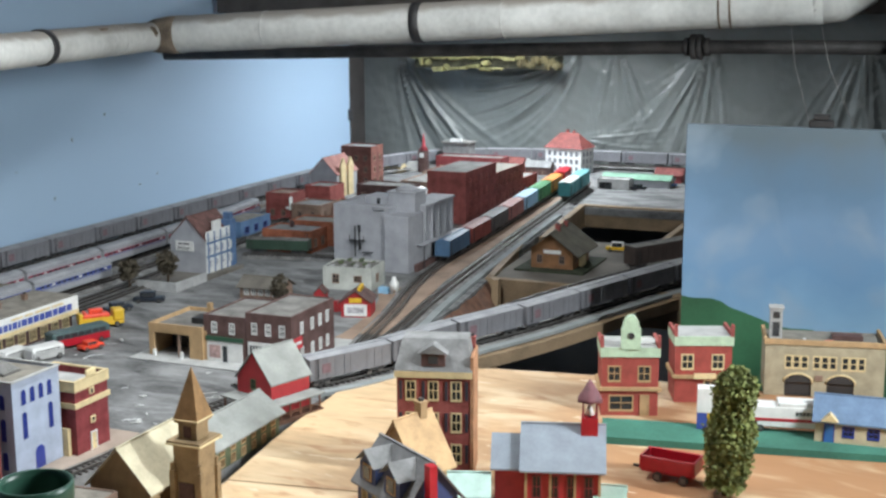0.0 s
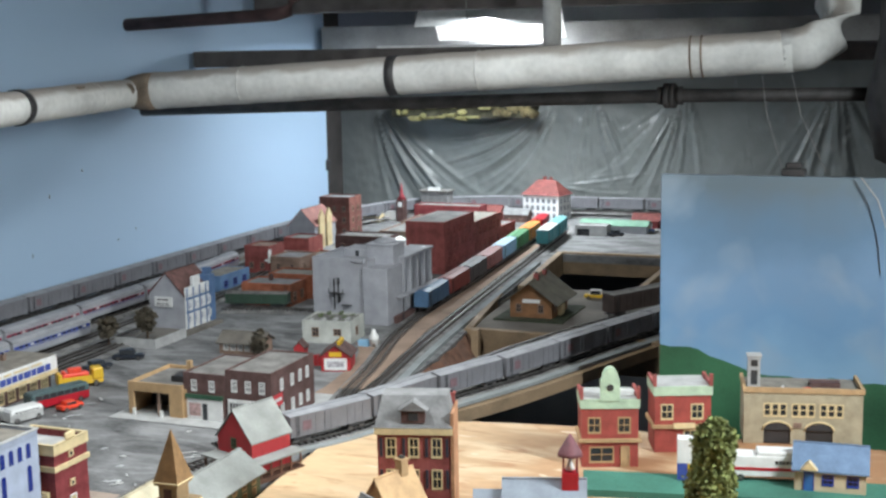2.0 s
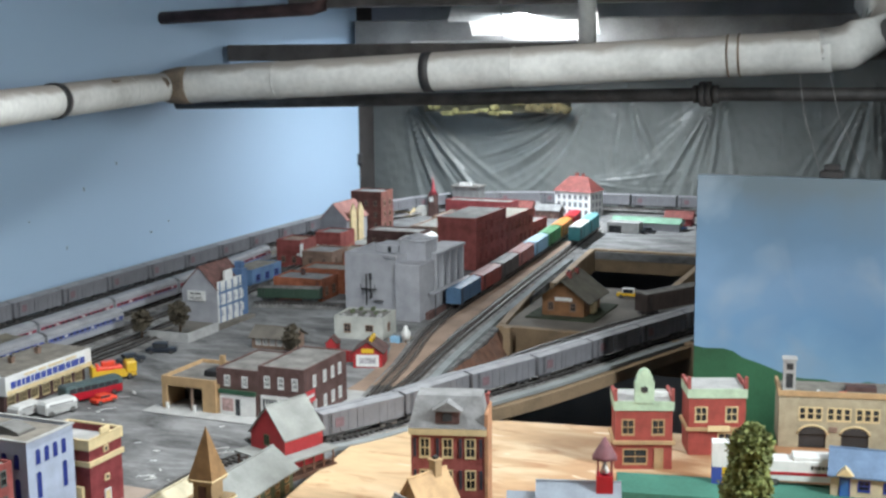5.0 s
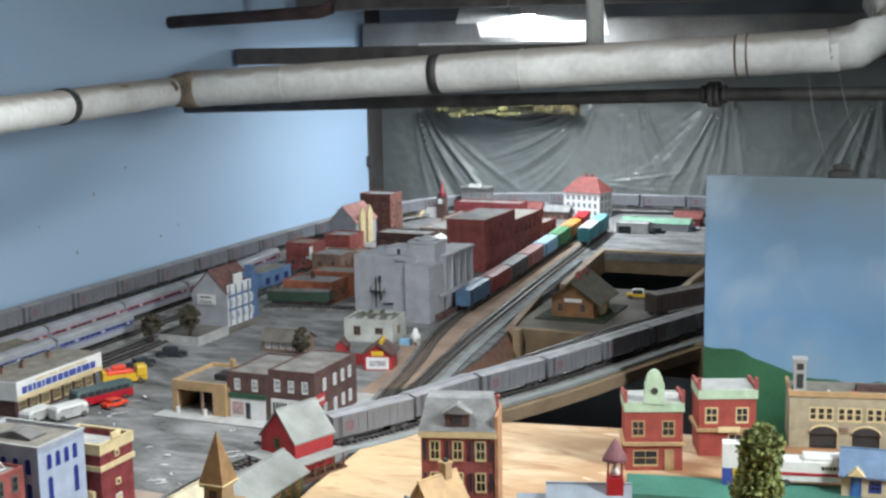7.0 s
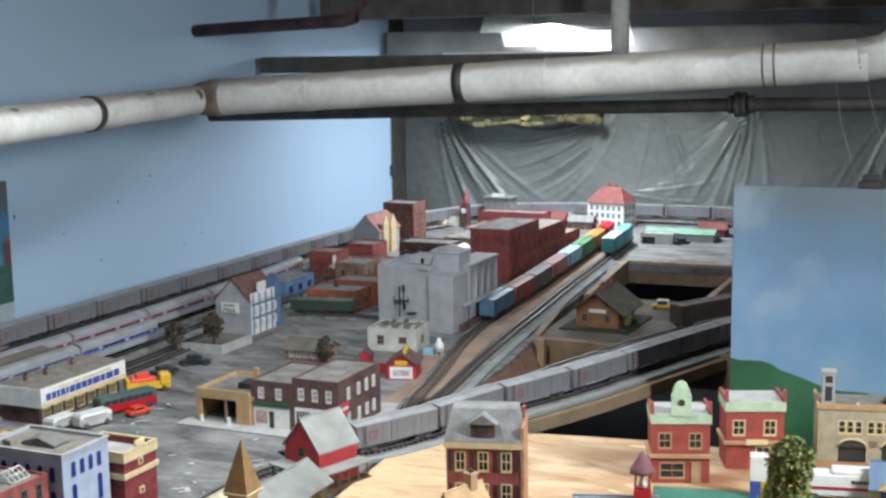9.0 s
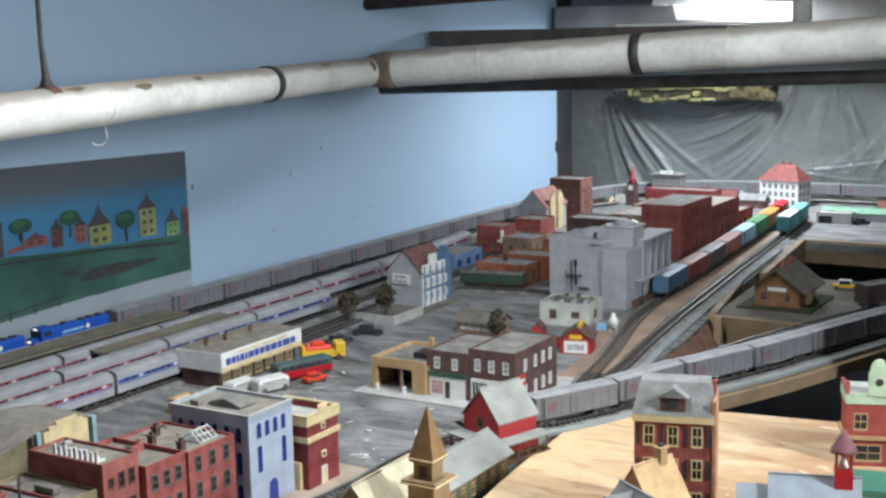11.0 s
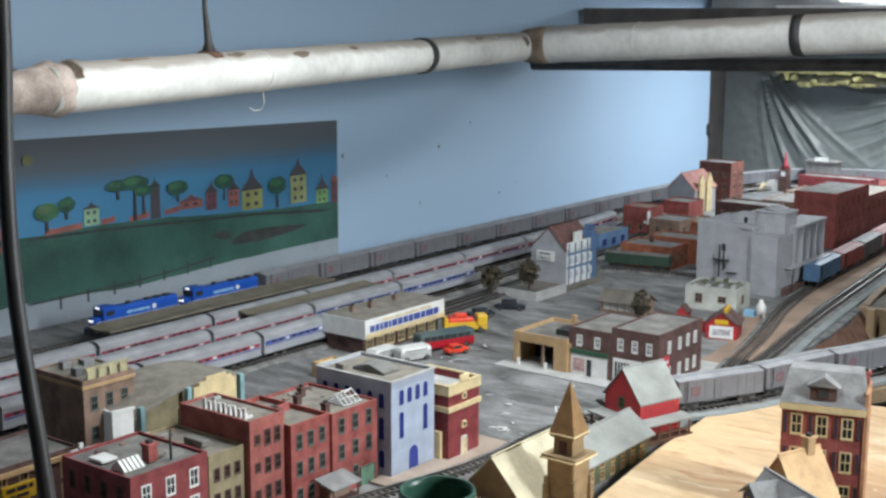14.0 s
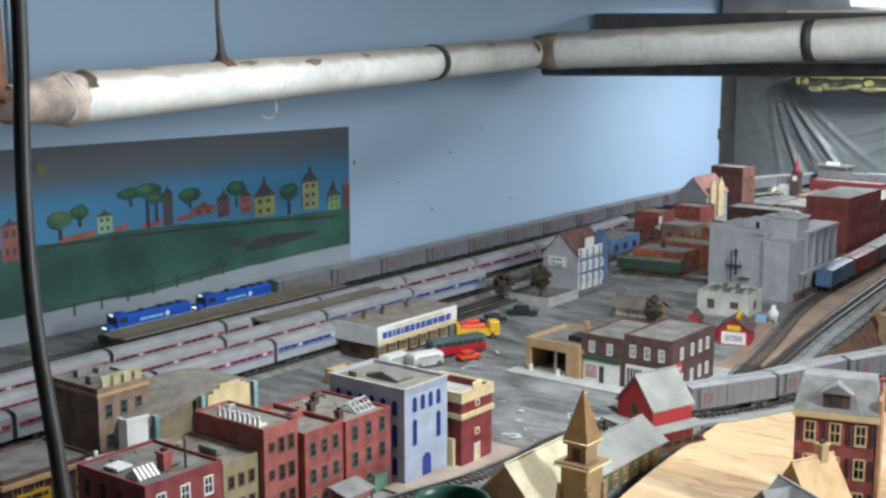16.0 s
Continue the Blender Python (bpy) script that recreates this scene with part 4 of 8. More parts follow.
# dark lagged mass and old fittings high at the right
bm = bmesh.new()
tube(bm, [(-0.09, 2.78, 0.36), (-0.06, 2.78, 0.47), (-0.05, 2.78, 0.62), (-0.05, 2.78, 1.1)], [0.05, 0.10, 0.095, 0.08], 16)
for v in bm.verts:
    v.co += 0.02 * Vector((noise.noise(v.co * 12), noise.noise(v.co * 12 + Vector((5, 0, 0))), noise.noise(v.co * 12 + Vector((0, 7, 0)))))
solid("old_valve", bm, IRON, "dark lumpy old fitting on the pipework", "valve")
for x0, z0, dx in ((-0.36, 0.545, 0.055), (-0.30, 0.54, 0.08)):
    bm = bmesh.new()
    tube(bm, [(x0, 2.70, z0), (x0 + dx * 0.3, 2.66, z0 - 0.08), (x0 + dx, 2.62, z0 - 0.19)], 0.0009, 6)
    solid("loose_wire", bm, WIRE, "thin loose wire hanging from the pipe", "wire")
bm = bmesh.new()
tube(bm, [(-0.125, 2.125, 0.395), (-0.098, 2.12, 0.36), (-0.082, 2.118, 0.31), (-0.075, 2.118, 0.25)], 0.0013, 6)
solid("hanging_cord", bm, WIRE, "pale cord hanging over the painted board", "cord")

# lamp at the far end
lamp = thing("strip_lamp", "lit fluorescent strip lamp under a tilted white shade", "lamp", pose(-1.375, 3.93, 0.690))
bm = bmesh.new()
prism(bm, [(-0.092, -0.0225), (-0.050, 0.032), (0.050, 0.030), (0.118, -0.066), (0.121, -0.063), (0.052, 0.035), (-0.052, 0.037), (-0.096, -0.0205)], -0.228, 0.215)
part("shade", bm, WHITE, lamp, "white enamelled shade")
# End plate added to hold the tubes' light off the upper wall.
bm = bmesh.new()
prism(bm, [(-0.092, -0.0225), (-0.050, 0.032), (0.050, 0.030), (0.085, -0.020)], -0.2275, -0.224)
part("added_end_plate", bm, WHITE, lamp)
for y in (-0.026, 0.026):
    bm = bmesh.new()
    tube(bm, [(-0.215, y, 0.014), (0.205, y, 0.014)], 0.009, 14)
    part("tube", bm, TUBE, lamp, "glowing fluorescent tube")
for x in (-0.12, 0.12):
    bm = bmesh.new()
    tube(bm, [(x, 0.0, 0.036), (x, 0.0, 0.50)], 0.002, 6)
    part("chain", bm, WIRE, lamp)
# White strip put in for the beam's lamplit top edge.
solid("lath", boxes((-1.50, -1.01, 3.318, 3.358, 0.6045, 0.611)), WHITE, "thin white lath lying along the dark beam", "lath")
bm = bmesh.new()
tube(bm, [(-1.235, 3.338, 0.611), (-1.24, 3.338, 0.72), (-1.24, 3.338, 1.2)], 0.0012, 6)
solid("beam_edge_wire", bm, WIRE, "thin wire holding the white lath", "wire")
# Unseen lamp shades, dark inside and shaped only to cut the assumed lights.
UNSEEN_SHADE = mat("unseen_shade_dark", (0.06, 0.06, 0.065), 0.7, 0.3, 20)
for x, y, z in ((-0.90, 1.50, 1.035),):
    l2 = thing("strip_lamp", "fluorescent strip lamp with a deep shade on the dark ceiling", "lamp")
    part("shade", boxes((x - 0.085, x + 0.085, y - 0.55, y + 0.55, z, z + 0.02), (x - 0.090, x - 0.0855, y - 0.55, y + 0.55, z - 0.0665, z + 0.02), (x + 0.0855, x + 0.090, y - 0.55, y + 0.55, z - 0.130, z + 0.02)), UNSEEN_SHADE, l2)
    for s in (-0.46, 0.45):
        part("bracket", boxes((x - 0.01, x + 0.01, y + s, y + s + 0.01, z + 0.02, 1.2)), WIRE, l2)

# Unseen as well: lip and bottom plate added to block the room light.
l3 = thing("strip_lamp", "fluorescent strip lamp hung low on brackets", "lamp")
part("shade", boxes((0.45, 0.47, 0.82, 1.98, 1.04, 1.15), (0.225, 0.4495, 0.82, 1.98, 1.145, 1.15), (0.220, 0.2245, 0.82, 1.98, 1.034, 1.15), (0.336, 0.4495, 0.82, 1.98, 1.040, 1.044)), UNSEEN_SHADE, l3)
for y in (0.90, 1.90):
    part("bracket", boxes((0.40, 0.41, y, y + 0.01, 1.15, 1.2)), WIRE, l3)

# black cable that hangs close to the camera
bm = bmesh.new()
tube(bm, spline([(-0.884, 0.548, 1.18), (-0.882, 0.545, 0.85), (-0.880, 0.544, 0.605), (-0.866, 0.530, 0.489), (-0.848, 0.520, 0.392), (-0.816, 0.514, 0.263), (-0.80, 0.51, 0.15), (-0.78, 0.50, 0.004)], 0.03), 0.0058, 10)
solid("black_cable", bm, BLACK, "thick black cable hanging from the ceiling to the table", "cable")


# ---- tracks ----
bm = bmesh.new()
ribbon(bm, spline([(-0.975, 2.02), (-1.01, 2.25), (-1.050, 2.467), (-1.064, 2.642), (-1.092, 2.904), (-1.132, 3.30), (-1.168, 3.70)], 0.05), (-0.026, 0.026), (0.0058, 0.0058))
solid("tan_roadway", bm, ROAD_TAN, "tan bare roadway strip between two tracks", "roadway", "structure")
bm = bmesh.new()
ribbon(bm, spline([(-0.99, 1.80), (-0.985, 2.05), (-1.03, 2.28), (-1.09, 2.40)], 0.03), (-0.055, 0.055), (0.0018, 0.0018))
solid("dirt_patch", bm, ROAD_TAN, "reddish tan dirt beside the small red shack", "dirt", "structure")
bm = bmesh.new()
ribbon(bm, spline([(-0.905, 1.735), (-0.868, 1.82), (-0.822, 1.95), (-0.778, 2.05), (-0.722, 2.18), (-0.672, 2.32), (-0.622, 2.46), (-0.567, 2.605), (-0.50, 2.77), (-0.42, 2.94)], 0.03), (-0.125, -0.125, 0.038, 0.038), (-0.022, -0.001, -0.001, -0.022))
solid("trestle_deck", bm, CORK, "bare grey roadbed deck carrying the diagonal track over the opening", "roadbed", "structure")
bm = bmesh.new()
ribbon(bm, spline([(-0.778, 1.935), (-0.724, 2.035), (-0.668, 2.165), (-0.618, 2.305), (-0.568, 2.445), (-0.513, 2.59), (-0.446, 2.755), (-0.366, 2.925)], 0.03), (-0.020, -0.020, 0.002, 0.002), (-0.024, -0.002, -0.002, -0.024))
solid("deck_edge", bm, LUMBER, "pale wooden edge strip of the trestle deck", "edge board", "structure")

DIAG = track("model track curving from the trestle past the church", [(-0.42, 2.94), (-0.50, 2.77), (-0.567, 2.605), (-0.622, 2.46), (-0.672, 2.32), (-0.722, 2.18), (-0.778, 2.05), (-0.822, 1.95), (-0.868, 1.82), (-0.908, 1.735), (-0.965, 1.66), (-1.012, 1.575), (-1.028, 1.47), (-1.024, 1.38), (-1.032, 1.28), (-1.052, 1.19), (-1.070, 1.10), (-1.073, 1.0), (-1.06, 0.8), (-1.02, 0.45)])
T1 = track("model siding with the boxcars along the tan roadway", [(-0.965, 1.95), (-1.015, 2.20), (-1.068, 2.42), (-1.104, 2.66), (-1.131, 3.05), (-1.200, 3.80), (-1.24, 4.08)])
T2 = track("model track along the edge of the town table", [(-0.930, 1.86), (-0.950, 2.08), (-0.975, 2.25), (-1.003, 2.48), (-1.032, 2.756), (-1.068, 3.117), (-1.095, 3.43), (-1.118, 3.66), (-1.150, 3.96), (-1.21, 4.15)])
solid("wall_ledge", boxes((-1.985, -1.905, 0.3, 4.0, 0.0, 0.008)), CORK, "bare raised roadbed along the blue wall", "roadbed", "structure")
TW = track("main model track along the blue wall and the plastic sheeting", [(-1.945, 0.4), (-1.945, 1.5), (-1.945, 2.6), (-1.945, 3.4), (-1.92, 3.85), (-1.83, 4.15), (-1.66, 4.32), (-1.40, 4.40), (-1.0, 4.42), (-0.4, 4.42), (0.3, 4.42)], 0.008)
TA = track("station track with silver passenger cars", [(-1.79, 0.5), (-1.79, 1.5), (-1.80, 2.6), (-1.86, 3.3), (-1.87, 3.8)])
TB = track("station track with silver passenger cars", [(-1.705, 0.5), (-1.705, 1.5), (-1.71, 2.4), (-1.75, 3.0)])
TC = track("station track with silver passenger cars", [(-1.625, 0.6), (-1.625, 1.5), (-1.635, 2.2), (-1.68, 2.8)])
TD = track("empty station track beside the hotel", [(-1.59, 1.95), (-1.60, 2.2), (-1.66, 2.6), (-1.74, 3.1)], 0.0)
TE = track("second model track running beside the trestle to the depot", [(-1.035, 1.66), (-0.985, 1.75), (-0.952, 1.84), (-0.922, 1.94), (-0.883, 2.08), (-0.826, 2.30), (-0.766, 2.50), (-0.698, 2.68), (-0.63, 2.82), (-0.50, 3.02)])
TFW = track("spur of track behind the brick warehouses", [(-1.36, 2.62), (-1.50, 2.60), (-1.58, 2.57)])


PALE_STRIP = mat("pale_roadbed_strip", (0.24, 0.26, 0.26), 0.9, 0.2, 16)
for pts_, off in ((DIAG, -0.037), (TE, 0.037), (T2, 0.034)):
    cut = [p for p in pts_ if 1.68 < p.y < 3.4]
    bm = bmesh.new()
    ribbon(bm, cut, (off - 0.008, off - 0.008, off + 0.008, off + 0.008), (0.0002, 0.0062, 0.0062, 0.0002))
    solid("roadbed_strip", bm, PALE_STRIP, "pale grey bare strip of roadbed beside the track", "roadbed", "structure")
bm = bmesh.new()
ribbon(bm, spline([(-0.925, 2.12), (-0.925, 2.30), (-0.955, 2.55), (-0.985, 2.78)], 0.03), (0.002, 0.03, 0.045), (-0.004, -0.045, -0.12))
for v in bm.verts:
    v.co += 0.010 * Vector((noise.noise(v.co * 25), noise.noise(v.co * 25 + Vector((4, 0, 0))), 0.0))
solid("rough_bank", bm, RUST, "rough brown bank below the table edge", "bank", "structure")
solid("trestle_post", boxes((-0.930, -0.914, 2.505, 2.523, -1.0, 0.012)), LUMBER, "pale wooden post under the table edge", "post", "structure", bevel=0.001)


def along(pts, s):
    """The place and heading s metres from the start of the points."""
    for a, b in zip(pts, pts[1:]):
        ln = (b - a).length
        if s <= ln:
            return a.lerp(b, s / ln), math.atan2((b - a).y, (b - a).x)
        s -= ln
    return pts[-1], math.atan2((pts[-1] - pts[-2]).y, (pts[-1] - pts[-2]).x)


def nearest(pts, y):
    """Distance along the points to where they pass y."""
    s = 0.0
    for a, b in zip(pts, pts[1:]):
        if (a.y - y) * (b.y - y) <= 0:
            return s + (b - a).length * abs((y - a.y) / ((b.y - a.y) or 1))
        s += (b - a).length
    return s


def trucks(t, ln, inset):
    def truck():
        bm = bmesh.new()
        for s in (-1, 1):
            box(bm, -0.016, 0.016, s * 0.0115 - 0.0012, s * 0.0115 + 0.0012, 0.005, 0.010)
        box(bm, -0.004, 0.004, -0.011, 0.011, 0.005, 0.012)
        return bm

    def wheels():
        bm = bmesh.new()
        for s in (-1, 1):
            tube(bm, [(0, s * 0.0075, 0.0055), (0, s * 0.0098, 0.0055)], 0.0055, 12)
        tube(bm, [(0, -0.008, 0.0055), (0, 0.008, 0.0055)], 0.001, 6)
        return bm

    for s in (-1, 1):
        p = part("truck", shared(("truck",), truck, BLACK), None, t, at=Matrix.Translation((s * (ln / 2 - inset), 0, 0)))
        for q in (-1, 1):
            part("wheelset", shared(("wheelset",), wheels, STEEL), None, p, at=Matrix.Translation((q * 0.011, 0, 0)))
        part("coupler", shared(("coupler",), lambda: boxes((-0.005, 0.005, -0.0015, 0.0015, 0.009, 0.012)), BLACK), None, t, at=Matrix.Translation((s * (ln / 2 + 0.003), 0, 0)))


def boxcar(label, colour, roof=None, ln=0.152, hi=0.048, group=""):
    """A freight car: ribbed body, running board, sliding doors, ladders, trucks."""
    t = thing("boxcar", label, "freight car", group=group)
    w = 0.0175
    bm = boxes((-ln / 2, ln / 2, -w, w, 0.012, hi))
    part("body", bm, colour, t)
    for k in range(11):
        x = -ln / 2 + 0.002 + (ln - 0.004) * k / 10
        if abs(x) > 0.018:
            for s in (-1, 1):
                part("rib", shared(("rib", hi, colour.name), lambda: boxes((-0.0007, 0.0007, -0.0006, 0.0006, 0.013, hi - 0.001)), colour), None, t, at=Matrix.Translation((x, s * w, 0)))
    bm = bmesh.new()
    prism(bm, [(-w - 0.0008, hi), (w + 0.0008, hi), (0, hi + 0.0028)], -ln / 2 - 0.0006, ln / 2 + 0.0006)
    part("roof", bm, roof or colour, t)
    part("running_board", boxes((-ln / 2 - 0.002, ln / 2 + 0.002, -0.003, 0.003, hi + 0.0026, hi + 0.0036)), roof or colour, t)
    for s in (-1, 1):
        part("door", boxes((-0.014, 0.014, s * (w + 0.0008) - 0.0007, s * (w + 0.0008) + 0.0007, 0.013, hi - 0.002), (-0.003, -0.0018, s * (w + 0.0014) - 0.0007, s * (w + 0.0014) + 0.0007, 0.014, hi - 0.003)), colour, t)
        bm = bmesh.new()
        wall_with_holes(bm, Matrix(), 0.006, 0.031, [(0.0006, 0.0008 + 0.005 * k, 0.0048, 0.0042) for k in range(6)], 0.001, False)
        bmesh.ops.remove_doubles(bm, verts=bm.verts, dist=0.00002)
        part("ladder", bm, BLACK, t, at=pose(s * (ln / 2 - 0.004) + (-0.006 if s > 0 else 0.006), s * (w + 0.0012), 0.0145, 0, 0, 0 if s < 0 else 180))
    part("underframe", boxes((-ln / 2 + 0.004, ln / 2 - 0.004, -0.004, 0.004, 0.008, 0.0118)), BLACK, t)
    trucks(t, ln, 0.026)
    return t


def arch_profile(w, z0, z1, rise, n=8):
    return [(-w, z0), (w, z0), (w, z1)] + [(w * math.cos(math.pi * k / n), z1 + rise * math.sin(math.pi * k / n)) for k in range(1, n)] + [(-w, z1)]


def coach(label, stripe, ln=0.246, group=""):
    """A fluted silver passenger car with a coloured window band."""
    t = thing("passenger_car", label, "passenger car", group=group)
    w = 0.0178
    bm = bmesh.new()
    prism(bm, [(-w, 0.010), (w, 0.010), (w, 0.038), (-w, 0.038)], -ln / 2, ln / 2)
    part("body", bm, SILVER, t)
    bm = bmesh.new()
    prism(bm, [(w, 0.0382)] + [(w * math.cos(math.pi * k / 10), 0.0382 + 0.0095 * math.sin(math.pi * k / 10)) for k in range(1, 10)] + [(-w, 0.0382)], -ln / 2, ln / 2)
    part("roof", bm, SILVER_ROOF, t)
    for s in (-1, 1):
        b = part("stripe", boxes((-ln / 2 + 0.003, ln / 2 - 0.003, s * (w + 0.0003) - 0.0003, s * (w + 0.0003) + 0.0003, 0.0262, 0.0322)), stripe, t)
        part("lower_stripe", boxes((-ln / 2 + 0.003, ln / 2 - 0.003, s * (w + 0.0003) - 0.0003, s * (w + 0.0003) + 0.0003, 0.0232, 0.0246)), STRIPE_BLUE, t)
        n = 13
        for k in range(n):
            x = -ln / 2 + 0.022 + (ln - 0.044) * k / (n - 1)
            part("window", shared(("coachwin", k % 5 == 2), lambda: boxes((-0.0045, 0.0045, -0.0004, 0.0004, 0.0272, 0.0312)), WHITE if k % 5 == 2 else GLASS_DARK), None, b, at=Matrix.Translation((x, s * (w + 0.0008), 0)))
    for s in (-1, 1):
        part("diaphragm", boxes((s * ln / 2 - 0.0015, s * ln / 2 + 0.0035, -0.009, 0.009, 0.011, 0.041)), BLACK, t)
    part("underframe", boxes((-ln / 4, ln / 4, -0.012, 0.012, 0.006, 0.0098)), BLACK, t)
    trucks(t, ln, 0.045)
    return t


def bar_text(parent, m, widths, h, material, gap=0.002):
    """Writing too small to read, as plain bars."""
    x = 0.0
    for wd in widths:
        part("lettering", boxes((x, x + wd, -0.0004, 0.0, 0, h)), material, parent, at=m)
        x += wd + gap


def locomotive(label, group=""):
    """A road diesel with hood, cab, low nose, walkways and handrails; the nose points along -x."""
    t = thing("diesel_locomotive", label, "locomotive", group=group)
    ln = 0.205
    part("frame", boxes((-ln / 2, ln / 2, -0.0165, 0.0165, 0.0105, 0.0150)), LOCO_BLUE, t, bevel=0.0008)
    bm = bmesh.new()
    prism(bm, [(-0.0115, 0.015), (0.0115, 0.015), (0.0115, 0.042), (0.008, 0.0465), (-0.008, 0.0465), (-0.0115, 0.042)], -0.055, ln / 2 - 0.010)
    part("hood", bm, LOCO_BLUE, t)
    cab = part("cab", boxes((-0.083, -0.055, -0.016, 0.016, 0.015, 0.048), (-0.084, -0.054, -0.012, 0.012, 0.048, 0.051)), LOCO_BLUE, t, bevel=0.0012)
    part("windshield", boxes((-0.0838, -0.083, -0.013, 0.013, 0.036, 0.045)), GLASS_DARK, cab)
    for s in (-1, 1):
        part("side_window", boxes((-0.078, -0.060, s * 0.0163 - 0.0003, s * 0.0163 + 0.0003, 0.035, 0.044)), GLASS_DARK, cab)
    bm = bmesh.new()
    box(bm, -0.099, -0.083, -0.009, 0.009, 0.015, 0.033)
    part("nose", bm, LOCO_BLUE, t, bevel=0.002)
    for s in (-1, 1):
        bm = bmesh.new()
        tube(bm, [(-0.0995, s * 0.003, 0.028), (-0.101, s * 0.003, 0.028)], 0.0017, 10)
        part("headlight", bm, LENS_LIT, t, "lit white headlight")
        part("headlight", boxes((-0.085, -0.0842, s * 0.003 - 0.0015, s * 0.003 + 0.0015, 0.0475, 0.0505)), LENS_LIT, t, "lit white headlight")
        bm = bmesh.new()
        tube(bm, [(-0.098, s * 0.0155, 0.026), (-0.084, s * 0.0165, 0.027), (ln / 2 - 0.004, s * 0.0165, 0.027)], 0.0005, 6)
        for k in range(9):
            x = -0.095 + k * 0.024
            tube(bm, [(x, s * 0.0163, 0.015), (x, s * 0.0165, 0.027)], 0.0004, 5)
        part("handrail", bm, WHITE, t)
        part("sill_stripe", boxes((-ln / 2, ln / 2, s * 0.0168 - 0.0003, s * 0.0168 + 0.0003, 0.0108, 0.0125)), WHITE, t)
        bm = bmesh.new()
        tube(bm, [(0.036, s * 0.0117, 0.034), (0.036, s * 0.0121, 0.034)], 0.005, 14)
        part("emblem", bm, WHITE, t)
        bar_text(t, pose(-0.028 if s < 0 else 0.028, s * 0.0117, 0.031, 0, 0, 0 if s < 0 else 180), (0.013, 0.008, 0.016, 0.010), 0.005, SKY_BLUE)
    for k in range(3):
        bm = bmesh.new()
        tube(bm, [(0.03 + 0.022 * k, 0, 0.0465), (0.03 + 0.022 * k, 0, 0.049)], 0.008, 14)
        part("roof_fan", bm, BLACK, t)
    part("exhaust", boxes((-0.02, -0.012, -0.003, 0.003, 0.0465, 0.051)), BLACK, t)
    part("fuel_tank", boxes((-0.026, 0.026, -0.012, 0.012, 0.004, 0.0104)), BLACK, t, bevel=0.0015)
    part("pilot", boxes((-ln / 2 - 0.002, -ln / 2, -0.015, 0.015, 0.003, 0.014)), BLACK, t)
    trucks(t, ln, 0.04)
    return t


RAIL = 0.0092
used = set()


def run_of(pts, y, cars, gap=0.008, flip=False):
    """Sets copies of cars on a track one behind the other, the first with its front at y."""
    s = nearest(pts, y)
    for proto, ln in cars:
        s += ln / 2
        p, a = along(pts, s)
        m = Matrix.Translation(p + Vector((0, 0, RAIL))) @ Matrix.Rotation(a + (math.pi if flip else 0), 4, "Z")
        if proto in used:
            copy_thing(proto, m)
        else:
            used.add(proto)
            proto.matrix_basis = m
        s += ln / 2 + gap


GREY_CAR = boxcar("plain grey high-sided freight car with a dusty roof", CAR_GREY, SILVER_ROOF, 0.157, 0.046, "grey train")
LOCO = locomotive("bright blue diesel locomotive with white lettering bars", "grey train")
for s in (-1, 1):
    part("emblem", boxes((-0.056, -0.040, s * 0.0186 - 0.0003, s * 0.0186 + 0.0003, 0.021, 0.036)), mat("faded_red_emblem", (0.19, 0.115, 0.13), 0.6, 0.2, 80), GREY_CAR)
run_of(TW, 1.40, [(LOCO, 0.205), (LOCO, 0.205)] + [(GREY_CAR, 0.157)] * 25, 0.007)
DIAG_UP = DIAG[::-1]
run_of(DIAG_UP, 1.69, [(GREY_CAR, 0.157)] * 8, 0.007)

RED_COACH = coach("silver passenger car with a red window band", STRIPE_RED, group="silver cars")
BLUE_COACH = coach("silver passenger car with a blue window band", STRIPE_BLUE, group="silver cars")
run_of(TA, 0.78, [(RED_COACH, 0.246)] * 9, 0.008)
run_of(TB, 0.70, [(RED_COACH, 0.246)] * 4 + [(BLUE_COACH, 0.246)] * 2, 0.008)
run_of(TC, 0.74, [(RED_COACH, 0.246)] * 3 + [(BLUE_COACH, 0.246)], 0.008)

for y, label, col, roof in ((2.655, "dull blue boxcar on the siding", mat("dull_blue_boxcar", (0.07, 0.14, 0.24), 0.55, 0.2, 40), None),
                            (2.825, "brown-red boxcar on the siding", mat("brown_red_boxcar", (0.22, 0.05, 0.04), 0.6, 0.2, 40), None),
                            (2.995, "dark grey boxcar on the siding", mat("dark_grey_boxcar", (0.10, 0.09, 0.09), 0.6, 0.2, 40), None),
                            (3.165, "faded red boxcar with a pale side", mat("faded_red_boxcar", (0.34, 0.14, 0.13), 0.6, 0.2, 40), None),
                            (3.335, "light blue container on a flat car", SKY_BLUE, mat("pale_blue_roof", (0.40, 0.58, 0.70), 0.5, 0.1, 40)),
                            (3.505, "green boxcar on the siding", FREIGHT_GREEN, None),
                            (3.675, "orange boxcar on the siding", mat("orange_boxcar", (0.62, 0.22, 0.04), 0.5, 0.15, 40), None)):
    run_of(T1, y, [(boxcar(label, col, roof, 0.155, 0.048, "boxcars on the siding"), 0.155)])
run_of(T1, 3.86, [(boxcar("bright red boxcar at the end of the siding", RED, None, 0.14), 0.14)])
run_of(T2, 3.62, [(boxcar("teal boxcar with a whitish roof", TEAL, WHITE, 0.15, 0.052), 0.15), (boxcar("teal boxcar with a faded roof", TEAL, mat("faded_teal_roof", (0.16, 0.38, 0.40), 0.6, 0.15, 40), 0.15, 0.052), 0.15)])
